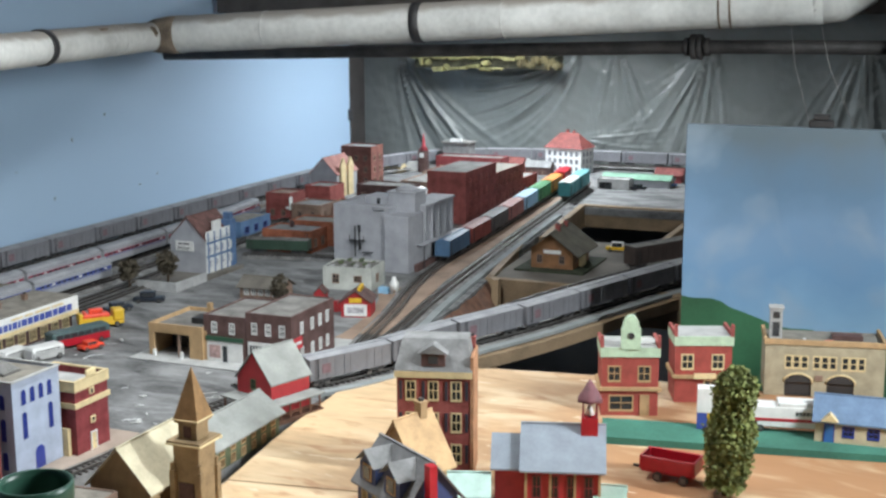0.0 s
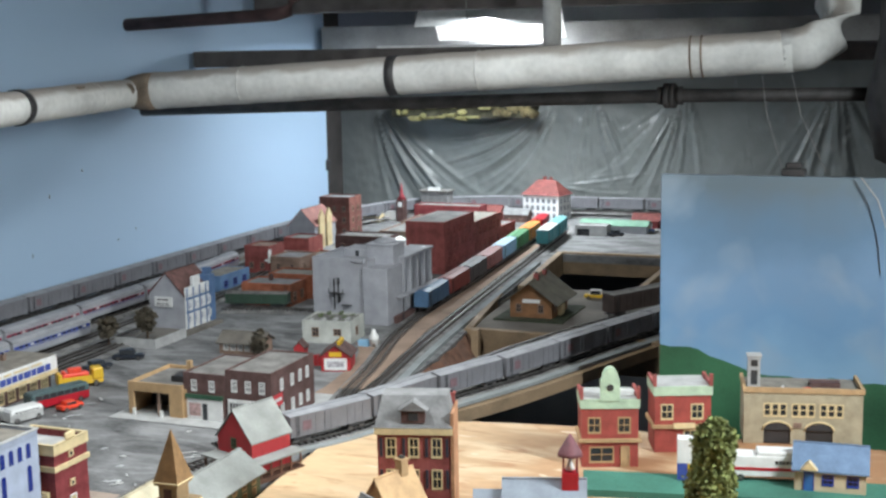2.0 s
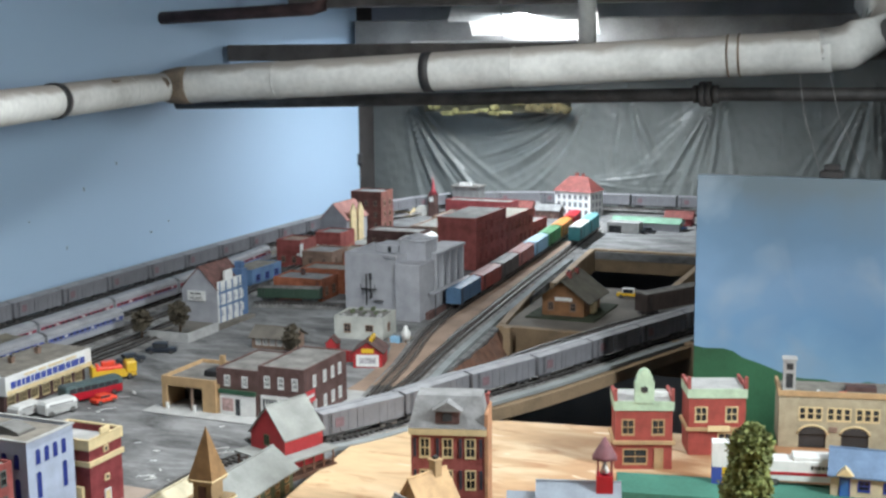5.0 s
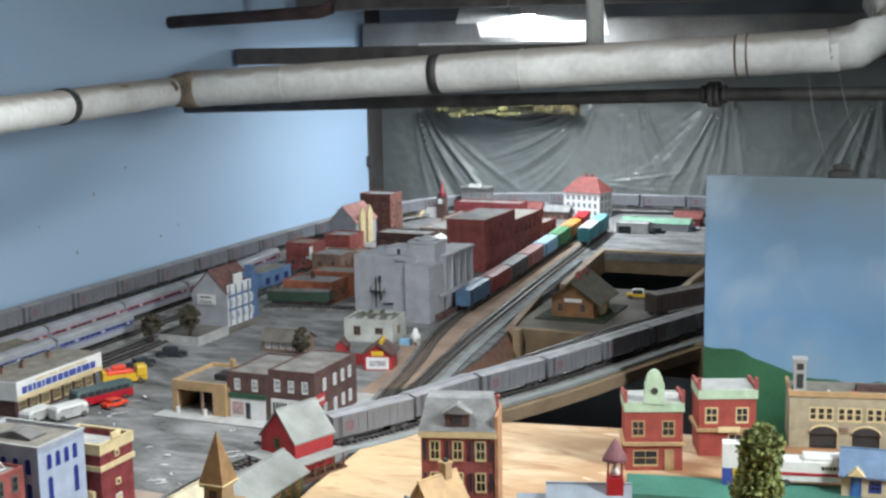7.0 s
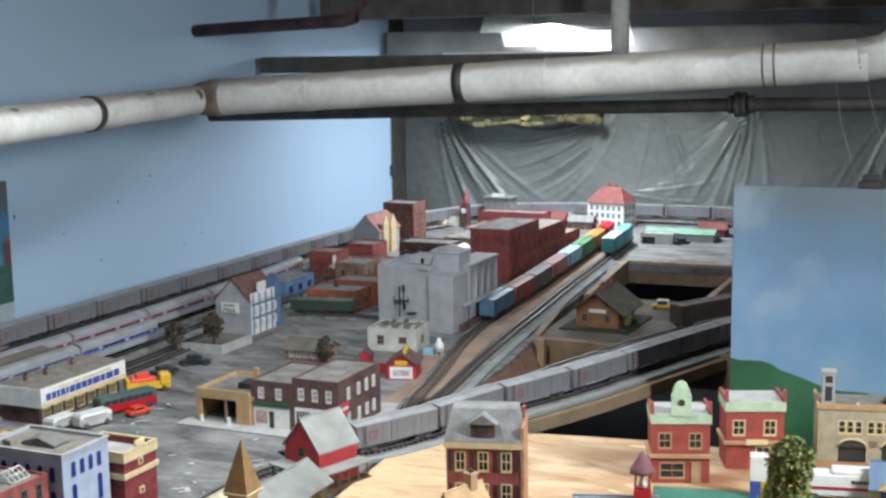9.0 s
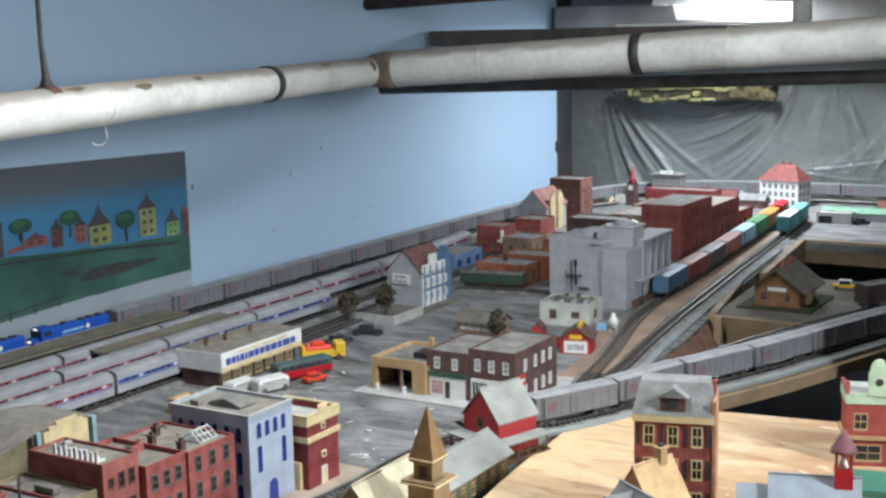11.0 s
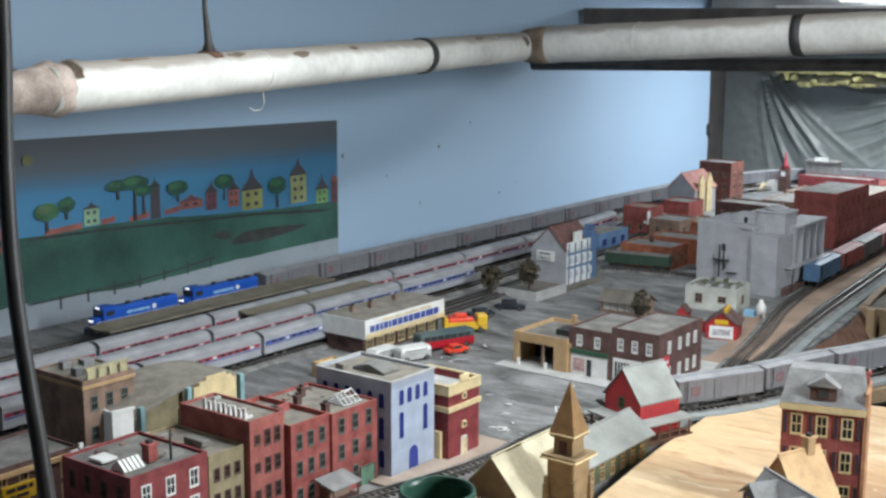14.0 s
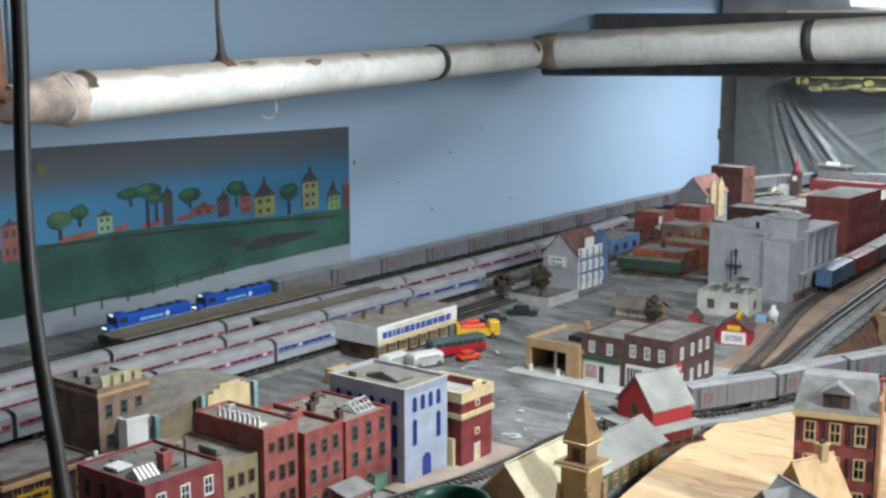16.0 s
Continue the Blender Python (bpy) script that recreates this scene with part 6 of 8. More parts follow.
fr = part("timbered_front", boxes((0.0905, 0.093, 0.0, 0.115, 0.0, 0.092)), WHITE, ho)
for k in range(5):
    part("blue_timber", boxes((0.093, 0.0942, 0.004 + 0.0255 * k, 0.008 + 0.0255 * k, 0.0, 0.090)), mat("hotel_blue", (0.09, 0.16, 0.29), 0.5), ho)
for v in (0.034, 0.064):
    part("blue_timber", boxes((0.0931, 0.0945, 0.0, 0.115, v, v + 0.005)), mat("hotel_blue", (0.09, 0.16, 0.29), 0.5), ho)
add_windows(ho, m1 @ Matrix.Translation((0, -0.0052, 0)), [(0.012 + 0.0255 * k, v, 0.009, 0.014) for k in range(4) for v in (0.014, 0.044)], WHITE, GLASS_BLUE)
part("blue_turret", boxes((0.070, 0.095, 0.096, 0.118, 0.0, 0.105), (0.074, 0.091, 0.100, 0.114, 0.105, 0.120)), mat("hotel_blue", (0.09, 0.16, 0.29), 0.5), ho)
part("white_gable", boxes((0.088, 0.0935, 0.030, 0.060, 0.090, 0.112)), WHITE, ho)
hs = thing("hotel_sign", "white board lettered Hotel on the grey gable wall", "sign", pose(-1.610, 2.343, 0.056))
part("board", boxes((0, 0.046, -0.0012, 0.0005, 0, 0.022)), WHITE, hs)
txt = bpy.data.curves.new("lettering", "FONT")
txt.body, txt.size = "Hotel", 0.0135
txt.materials.append(BLACK)
tob = new("lettering", txt)
tob.parent, tob.matrix_basis = hs, pose(0.006, -0.0018, 0.002, 90, 0, 0)
bar_text(hs, pose(0.008, -0.0014, 0.0145), (0.010, 0.016), 0.003, BLACK)


def small_tree(label, x, y, h, r, leaf, z=0.0, seed=1, columnar=False, count=420, size=0.006):
    """A tapered trunk with limbs and a ragged crown of many small leaf clumps."""
    t = thing("model_tree", label, "tree", pose(x, y, z))
    rn = random.Random(seed)
    bm = bmesh.new()
    tube(bm, [(0, 0, 0), (0.001, 0, h * 0.45), (0, 0.001, h * 0.92)], [r * 0.11, r * 0.08, r * 0.02], 7)
    for k in range(9):
        a, z0 = k * 2.4, h * (0.25 + 0.07 * k)
        tube(bm, [(0, 0, z0), (math.cos(a) * r * 0.35, math.sin(a) * r * 0.35, z0 + h * 0.05), (math.cos(a) * r * 0.75, math.sin(a) * r * 0.75, z0 + h * 0.08)], [r * 0.05, r * 0.03, r * 0.01], 5)
    part("trunk", bm, BARK, t)
    bm = bmesh.new()
    lo = 0.06 if columnar else 0.42
    for k in range(count):
        f = rn.random()
        zz = h * (lo + (1 - lo) * f)
        env = (0.90 + 0.10 * math.sin(f * 7 + seed)) * (min(1, 2.0 * (1 - f) ** 0.38)) if columnar else math.sqrt(max(0.02, 1 - (2 * f - 1) ** 2))
        a, q = rn.uniform(0, math.tau), r * env * math.sqrt(rn.uniform(0.15, 1.0)) * (0.85 + 0.3 * noise.noise((f * 4, seed, 0)))
        c = Vector((q * math.cos(a) + (0.009 * f if columnar else 0), q * math.sin(a), zz))
        for _ in range(3):
            u = Vector((rn.gauss(0, 1), rn.gauss(0, 1), rn.gauss(0, 1))).normalized()
            w = u.cross(Vector((rn.gauss(0, 1), rn.gauss(0, 1), rn.gauss(0, 1)))).normalized()
            o = c + Vector((rn.gauss(0, 1), rn.gauss(0, 1), rn.gauss(0, 1))) * size * 0.5
            s = size * rn.uniform(0.6, 1.1)
            bm.faces.new([bm.verts.new(o + p) for p in (u * s, w * s * 0.7, -u * s, -w * s * 0.7)])
    me = bpy.data.meshes.new("mesh")
    bm.to_mesh(me)
    bm.free()
    me.materials.append(leaf)
    ob = new("crown", me)
    ob.parent = t
    return t


small_tree("small brown-green model tree beside the hotel", -1.545, 2.215, 0.070, 0.025, LEAF_DULL, 0.008, 3, count=170)
small_tree("small brown model tree by the station tracks", -1.61, 2.17, 0.065, 0.024, LEAF_DULL, 0.0, 4, count=150)
small_tree("small dull green tree by the brown hut", -1.262, 2.185, 0.040, 0.018, LEAF_DULL, 0.0, 5, count=140)
small_tree("small dull tree behind the brown hut", -1.285, 2.235, 0.045, 0.013, LEAF_DULL, 0.0, 6, count=90)
gable_house("brown_hut", "low brown hut with a grey-brown pitched roof", -1.365, 2.205, 3, 0.092, 0.055, 0.024, 0.040, BROWN, mat("grey_brown_roof", (0.15, 0.135, 0.115), 0.9, 0.3, 30), {"front": [(0.010 + 0.016 * k, 0.009, 0.010, 0.010) for k in range(5)]}, WHITE)
wb = block("whitewashed_building", "low whitewashed building with mossy roof clutter and an arched window", -1.248, 2.345, 6, 0.108, 0.085, 0.044, mat("dirty_whitewash", (0.46, 0.47, 0.43), 0.8, 0.25, 30), {"front": [(0.022, 0.014, 0.014, 0.018), (0.070, 0.018, 0.016, 0.012)], "right": [(0.03, 0.014, 0.014, 0.016)]}, BROWN, parapet=0.004, roof_mat=DARK_ROOF)
for k in range(10):
    roof_box(wb, 0.010 + 0.009 * k, 0.017 + 0.009 * k, 0.012 + 0.03 * (k % 3), 0.028 + 0.03 * (k % 3), 0.0446, 0.047 + 0.0016 * ((k * 7) % 4), DULL_GREEN if k % 3 else CONCRETE, "roof_clutter")
sk_ = gable_house("red_snack_shack", "small bright red shack with a yellow sign and white posters", -1.098, 2.135, 16, 0.056, 0.06, 0.030, 0.050, BARN_RED, DARK_BRICK, {}, along="y", over=0.004)
part("poster_board", boxes((0.006, 0.050, -0.0016, -0.0004, 0.003, 0.026)), WHITE, sk_)
part("poster", boxes((0.012, 0.044, -0.0022, -0.0016, 0.009, 0.020)), mat("mottled_poster", (0.42, 0.40, 0.42), 0.6, 0.6, 160), sk_)
part("gable_sign", boxes((0.016, 0.040, -0.0016, -0.0004, 0.029, 0.038)), YELLOW, sk_)
part("roof_sign", boxes((0.030, 0.036, 0.010, 0.050, 0.048, 0.056)), YELLOW, sk_)
fe = thing("red_fence", "red plank fence beside the shack", "fence", pose(-1.155, 2.155, 0, 0, 0, 30))
for k in range(8):
    part("plank", shared(("plank",), lambda: boxes((0, 0.0066, 0, 0.0015, 0, 0.022)), BARN_RED), None, fe, at=Matrix.Translation((0.007 * k, 0, 0)))
gable_house("tiny_red_hut", "tiny red hut with a dark roof", -1.205, 2.225, 10, 0.022, 0.025, 0.018, 0.029, BARN_RED, DARK_BRICK, {}, along="y", over=0.002)
mo = thing("white_tank_figure", "small white and blue upright tank on legs", "tank", pose(-1.083, 2.345, 0))
bm = bmesh.new()
tube(bm, [(0, 0, 0.010), (0, 0, 0.024), (0, 0, 0.032), (0, 0, 0.038)], [0.009, 0.010, 0.005, 0.004], 12)
part("tank", bm, WHITE, mo)
for s in (-1, 1):
    part("leg", boxes((s * 0.006 - 0.002, s * 0.006 + 0.002, -0.002, 0.002, 0, 0.012)), WHITE, mo)
part("crate", boxes((-0.034, -0.012, -0.006, 0.008, 0, 0.014)), SKY_BLUE, mo)

# ---- grey mill with silos ----
mi = thing("grey_mill", "grey plastic grain mill with towers, silos and a fire escape", "model mill", pose(-1.325, 2.548, 0))
bm = bmesh.new()
wall_with_holes(bm, Matrix(), 0.135, 0.142, [(0.058, 0.085, 0.009, 0.016), (0.060, 0.045, 0.008, 0.014)], 0.004)
box(bm, 0.0, 0.135, 0.0045, 0.15, 0.0, 0.1418)
part("main_block", bm, PLASTIC_GREY, mi)
part("roof_rim", boxes((0.0, 0.135, 0.0, 0.003, 0.142, 0.146), (0, 0.003, 0.003, 0.15, 0.142, 0.146), (0.003, 0.135, 0.147, 0.15, 0.142, 0.146)), PLASTIC_GREY, mi)
for u, v, a, b_ in ((0.058, 0.085, 0.009, 0.016), (0.060, 0.045, 0.008, 0.014)):
    part("window", boxes((u, u + a, 0.0030, 0.0042, v, v + b_)), GLASS_DARK, mi)
part("stair_tower", boxes((0.130, 0.188, -0.010, 0.075, 0.0, 0.128), (0.102, 0.130, -0.006, 0.0, 0.138, 0.1465)), PLASTIC_GREY, mi, bevel=0.001)
part("head_house", boxes((0.115, 0.180, 0.045, 0.110, 0.128, 0.170), (0.112, 0.183, 0.042, 0.113, 0.170, 0.174)), PLASTIC_GREY, mi, bevel=0.001)
bm = bmesh.new()
tube(bm, [(0.148, 0.078, 0.174), (0.148, 0.078, 0.180), (0.148, 0.078, 0.186)], [0.028, 0.022, 0.004], 14)
part("domed_cap", bm, PLASTIC_GREY, mi)
part("roof_room", boxes((0.055, 0.115, 0.05, 0.11, 0.142, 0.160)), PLASTIC_GREY, mi, bevel=0.001)
part("roof_door", boxes((0.085, 0.093, 0.0485, 0.0499, 0.143, 0.156)), GLASS_DARK, mi)
part("silo_wall", boxes((0.135, 0.178, 0.0752, 0.245, 0.0, 0.128)), PLASTIC_GREY, mi)
for k in range(5):
    part("pilaster", boxes((0.178, 0.192, 0.078 + 0.040 * k, 0.084 + 0.040 * k, 0.0, 0.136)), PLASTIC_GREY, mi, bevel=0.0008)
part("silo_cornice", boxes((0.134, 0.195, 0.0755, 0.248, 0.1362, 0.142)), PLASTIC_GREY, mi, bevel=0.001)
part("loading_canopy", boxes((0.1925, 0.207, 0.03, 0.26, 0.056, 0.0595)), PLASTIC_GREY, mi, bevel=0.0008)
for k in range(4):
    part("canopy_post", boxes((0.2035, 0.2055, 0.04 + 0.068 * k, 0.042 + 0.068 * k, 0.0, 0.056)), BLACK, mi)
part("dock", boxes((0.1885, 0.198, 0.02, 0.25, 0.0, 0.016)), DARK_BRICK, mi)
part("fire_escape", boxes((0.044, 0.080, -0.012, -0.001, 0.066, 0.0672), (0.056, 0.059, -0.010, -0.008, 0.030, 0.10), (0.066, 0.069, -0.010, -0.008, 0.045, 0.10), (0.074, 0.098, -0.010, -0.001, 0.040, 0.0412), (0.044, 0.0452, -0.012, -0.0108, 0.066, 0.078), (0.079, 0.080, -0.012, -0.0108, 0.066, 0.078)), BLACK, mi, "black fire escape landings")

# ---- maroon mills behind ----
mr = block("maroon_mill", "large dark maroon brick mill with a flat grey roof", -1.362, 3.170, 0, 0.112, 0.235, 0.140, MAROON, {"right": g3(0.235, 5, 3, 0.020, 0.040, 0.014, 0.024, 0.012), "front": g3(0.112, 1, 1, 0.045, 0.04, 0.014, 0.018)}, MAROON, roof_mat=DARK_ROOF, parapet=0.002)
block("maroon_mill", "lower maroon brick mill with a pale flat roof", -1.372, 3.41, 0, 0.112, 0.26, 0.104, MAROON, {"right": g3(0.26, 6, 2, 0.020, 0.044, 0.016, 0.026, 0.012), "front": g3(0.112, 2, 1, 0.06, 0.04, 0.014, 0.018)}, MAROON, roof_mat=GRAVEL_ROOF, parapet=0.003)
block("low_maroon_shed", "low maroon shed with a dark roof", -1.368, 3.68, 0, 0.10, 0.15, 0.055, MAROON, {"right": g3(0.15, 3, 1, 0.015, 0.04, 0.016, 0.020)}, MAROON, roof_mat=DARK_ROOF)

# ---- warehouses and clutter of the middle distance ----
ow = block("orange_warehouse", "orange-brown brick warehouse with a grey roof", -1.578, 2.660, 2, 0.130, 0.090, 0.050, ORANGE_BRICK, {"front": g3(0.130, 4, 1, 0.016, 0.03, 0.012, 0.016), "right": g3(0.09, 2, 1, 0.012, 0.03, 0.016, 0.020)}, BROWN, roof_mat=SLATE)
chimney(ow, 0.05, 0.06, 0.0505, 0.004, 0.010, DARK_BRICK)
block("orange_warehouse", "rear orange-brown brick warehouse with a brown roof", -1.560, 2.762, 2, 0.150, 0.085, 0.056, ORANGE_BRICK, {"right": g3(0.085, 2, 1, 0.014, 0.03, 0.014, 0.018)}, BROWN, roof_mat=GRAVEL_ROOF)
block("blue_shed", "long blue freight shed with a pale dusty roof", -1.695, 2.755, 90, 0.145, 0.075, 0.044, mat("faded_blue_siding", (0.12, 0.22, 0.38), 0.7, 0.25, 30), {"front": g3(0.145, 3, 1, 0.014, 0.03, 0.018, 0.016)}, STRIPE_BLUE, roof_mat=GRAVEL_ROOF, parapet=0.002)
bm = bmesh.new()
tube(bm, [(-1.755, 2.735, 0), (-1.755, 2.735, 0.058), (-1.755, 2.735, 0.066)], [0.012, 0.012, 0.006], 14)
solid("blue_tank", bm, mat("blue_tank_paint", (0.05, 0.15, 0.36), 0.5, 0.2, 30), "blue upright tank beside the blue shed", "tank")
for nm, lb, x, y, w, d_, h, wm, rm in (
        ("brown_store", "dark red-brown store with a white neon sign", -1.795, 3.05, 0.075, 0.09, 0.072, MAROON, BROWN),
        ("brown_store", "squat brown store with a grey roof", -1.715, 3.05, 0.090, 0.10, 0.045, BROWN, SLATE),
        ("red_store", "red store with white awnings", -1.765, 3.22, 0.080, 0.09, 0.070, RED_BRICK, DARK_ROOF),
        ("brown_store", "low brown store with a gravel roof", -1.66, 3.12, 0.110, 0.12, 0.035, ORANGE_BRICK, GRAVEL_ROOF),
        ("dark_warehouse", "long low dark brown warehouse", -1.70, 3.42, 0.170, 0.09, 0.050, DARK_BRICK, DARK_ROOF),
        ("flat_store", "wide low store with a dusty tan roof", -1.62, 3.56, 0.190, 0.20, 0.046, BROWN, DARK_ROOF),
        ("flat_store", "wide low store with a dusty grey roof", -1.66, 3.82, 0.240, 0.18, 0.040, BROWN, DARK_ROOF),
        ("red_hall", "long red brick hall with pale windows", -1.72, 4.08, 0.240, 0.08, 0.060, CRIMSON, DARK_ROOF),
        ("brown_store", "low maroon store by the far mills", -1.47, 3.95, 0.080, 0.12, 0.046, MAROON, TERRA),
        ("tall_red_house", "tall red-brown building with a grey roof at the corner", -1.893, 3.70, 0.108, 0.09, 0.128, mat("weathered_brick", (0.17, 0.065, 0.05), 0.85, 0.4, 40), SLATE)):
    t_ = block(nm, lb, x, y, 0, w, d_, h, wm, {"front": g3(w, max(2, int(w / 0.035)), max(1, int(h / 0.040)), 0.014, 0.036, 0.011, 0.016), "right": g3(d_, 2, max(1, int(h / 0.040)), 0.014, 0.036, 0.011, 0.016)}, CREAM if nm in ("red_hall", "red_store") else BROWN, roof_mat=rm)
    if nm == "red_store":
        part("awning", boxes((0.005, w - 0.005, -0.012, 0.0, 0.034, 0.037)), WHITE, t_)
    if "neon" in lb:
        part("neon_sign", boxes((w, w + 0.002, -0.004, 0.012, 0.030, 0.066), (w - 0.010, w, -0.004, -0.002, 0.034, 0.040)), WHITE, t_)
qh = thing("round_roof_shed", "low shed with a white rounded roof among the stores", "model building", pose(-1.592, 3.40, 0))
bm = bmesh.new()
prism(bm, [(0.0, 0.0), (0.085, 0.0)] + [(0.0425 + 0.0425 * math.cos(math.pi * k / 12), 0.024 + 0.022 * math.sin(math.pi * k / 12)) for k in range(13)], 0.0, 0.12)
bmesh.ops.transform(bm, matrix=Matrix(((0, 1, 0, 0), (1, 0, 0, 0), (0, 0, 1, 0), (0, 0, 0, 1))), verts=bm.verts)
part("shell", bm, WHITE, qh)
part("door", boxes((0.030, 0.055, -0.0012, 0.0, 0.0, 0.030)), BROWN, qh)
gh = gable_house("gabled_house", "grey gabled house with two cream shaped gables", -1.882, 3.47, 0, 0.090, 0.14, 0.072, 0.118, PLASTIC_GREY, mat("pinkish_tile", (0.30, 0.14, 0.12), 0.8, 0.3, 40), {"front": []}, along="y", over=0.004)
for k in range(2):
    bm = bmesh.new()
    prism(bm, [(0.02 + 0.05 * k, 0.0), (0.055 + 0.05 * k, 0.0), (0.055 + 0.05 * k, 0.095), (0.0375 + 0.05 * k, 0.118), (0.02 + 0.05 * k, 0.095)], 0.0905, 0.096)
    part("cream_gable", bm, CREAM, gh)
ch = thing("red_steeple_church", "small white chapel with a pointed red steeple", "model church", pose(-1.80, 4.10, 0))
part("tower", boxes((0.004, 0.031, 0, 0.031, 0, 0.0755)), DARK_BRICK, ch)
part("belfry_opening", boxes((0.010, 0.025, -0.002, 0.0, 0.052, 0.068)), WHITE, ch)
bm = bmesh.new()
tube(bm, [(0.0175, 0.0175, 0.075), (0.0175, 0.0175, 0.092), (0.0175, 0.0175, 0.135)], [0.019, 0.008, 0.001], 4)
part("steeple", bm, mat("dull_red_spire", (0.26, 0.03, 0.04), 0.7, 0.2, 60), ch)
part("porch", boxes((-0.045, 0.0, 0.005, 0.035, 0, 0.035)), WHITE, ch)
pv_ = thing("water_tower_house", "grey rooftop house with a white sign", "model building", pose(-1.74, 4.19, 0))
part("wall", boxes((0, 0.10, 0, 0.06, 0, 0.095)), SLATE, pv_)
part("roof", boxes((-0.005, 0.105, -0.005, 0.065, 0.095, 0.101)), DARK_ROOF, pv_)
part("sign", boxes((0.03, 0.075, -0.003, 0.0, 0.1015, 0.114)), WHITE, pv_)
for x, y, w, h, col in ((-1.905, 4.06, 0.06, 0.035, CREAM), (-1.49, 4.27, 0.04, 0.040, WHITE), (-1.43, 4.18, 0.09, 0.045, DARK_BRICK), (-1.6, 4.24, 0.14, 0.045, TERRA)):
    tt = gable_house("far_cottage", "small far cottage with a pitched roof", x, y, 0, w, 0.05, h * 0.6, h, col, SLATE if col != TERRA else TERRA, {"front": grid(2, 1, w, 0.004, w - 0.004, 0.005, 0.02, 0.008, 0.010)}, BROWN, over=0.003)
# white house with the red hipped roof
wh = block("white_apartment_house", "white three-storey house with a red hipped roof", -1.382, 4.262, -12, 0.140, 0.090, 0.086, WHITE, {"front": g3(0.140, 6, 3, 0.010, 0.026, 0.010, 0.015, 0.006), "right": g3(0.09, 3, 3, 0.010, 0.026, 0.010, 0.015, 0.006)}, PLASTIC_GREY, parapet=0.001)
bm = bmesh.new()
vs_ = [bm.verts.new(p) for p in ((-0.006, -0.006, 0.0875), (0.146, -0.006, 0.0875), (0.146, 0.096, 0.0875), (-0.006, 0.096, 0.0875), (0.035, 0.045, 0.138), (0.105, 0.045, 0.138))]
for f in ((0, 1, 5, 4), (1, 2, 5), (2, 3, 4, 5), (3, 0, 4), (3, 2, 1, 0)):
    bm.faces.new([vs_[i] for i in f])
part("hipped_roof", bm, TERRA, wh)
chimney(wh, 0.06, 0.05, 0.125, 0.005, 0.020, RED_BRICK)
chimney(wh, 0.085, 0.05, 0.125, 0.004, 0.018, RED_BRICK)
# sheds on the far table
s1 = gable_house("green_roof_shed", "pale shed with a light green pitched roof", -1.11, 4.02, 0, 0.22, 0.07, 0.024, 0.036, PLASTIC_GREY, DOOR_GREEN, {}, over=0.004)
block("open_shed", "small pale concrete shed with a dark opening", -1.105, 3.94, 0, 0.105, 0.055, 0.030, CONCRETE, {"front": [(0.008, 0.002, 0.040, 0.020)]}, BLACK, roof_mat=CONCRETE)
gable_house("red_roof_hut", "small hut with a red roof and pale sign", -0.965, 4.15, 0, 0.085, 0.06, 0.026, 0.044, CRIMSON, TERRA, {"front": [(0.02, 0.008, 0.045, 0.010)]}, WHITE)
# ---- little depot on its own table ----
solid("depot_lawn", boxes((-0.935, -0.775, 2.665, 2.86, 0.0, 0.004)), mat("dark_scenic_turf", (0.035, 0.045, 0.025), 0.95, 0.5, 40, 0.5), "dark green turf round the small depot", "turf", "structure")
de = gable_house("country_depot", "orange-brown country depot with wide dark overhanging eaves", -0.905, 2.695, 0, 0.098, 0.125, 0.044, 0.080, mat("orange_depot_siding", (0.24, 0.115, 0.05), 0.7, 0.3, 40), mat("olive_shingles", (0.12, 0.11, 0.085), 0.9, 0.3, 40), {"front": [(0.014, 0.012, 0.012, 0.018), (0.066, 0.012, 0.012, 0.018)], "right": g3(0.125, 3, 1, 0.012, 0.03, 0.012, 0.018)}, BROWN, along="y", over=0.018, z=0.004, category="model station")
part("name_board", boxes((0.030, 0.070, -0.002, -0.0005, 0.034, 0.042)), WHITE, de)
part("bay_window", boxes((0.0985, 0.106, 0.045, 0.075, 0.0, 0.036)), CREAM, de)
chimney(de, 0.05, 0.04, 0.074, 0.005, 0.018, RED_BRICK)
chimney(de, 0.05, 0.10, 0.074, 0.004, 0.016, RED_BRICK)


# ---- near plywood table ----
PLYZ = 0.004
b4 = block("brick_townhouse", "tall red brick townhouse with cream windows and a grey mansard roof", -0.648, 1.408, 16, 0.092, 0.060, 0.138, RED_BRICK,
           {"front": grid(3, 3, 0.092, 0.003, 0.089, 0.020, 0.041, 0.012, 0.024)}, CREAM, bands=((0.131, 0.139, 0.003, CREAM),), parapet=0.001, z=PLYZ, doors=(), glass=GLASS_DARK)
for s in range(4):
    x = 0.003 + 0.0287 * s
    for j in range(3):
        part("shutter", boxes((min(0.086, x), min(0.0895, x + 0.0035), -0.0012, 0.0, 0.020 + 0.041 * j, 0.044 + 0.041 * j)), mat("navy_shutter", (0.035, 0.035, 0.05), 0.6), b4)
bm = bmesh.new()
a_ = [bm.verts.new(p) for p in ((-0.003, -0.003, 0.1395), (0.095, -0.003, 0.1395), (0.095, 0.063, 0.1395), (-0.003, 0.063, 0.1395), (0.005, 0.020, 0.176), (0.088, 0.020, 0.176), (0.088, 0.055, 0.176), (0.005, 0.055, 0.176))]
for f in ((3, 2, 1, 0), (4, 5, 6, 7), (0, 1, 5, 4), (1, 2, 6, 5), (2, 3, 7, 6), (3, 0, 4, 7)):
    bm.faces.new([a_[i] for i in f])
part("mansard_roof", bm, SLATE, b4)
dm = part("dormer", boxes((0.031, 0.061, -0.001, 0.022, 0.146, 0.162)), DARK_BRICK, b4)
bm = bmesh.new()
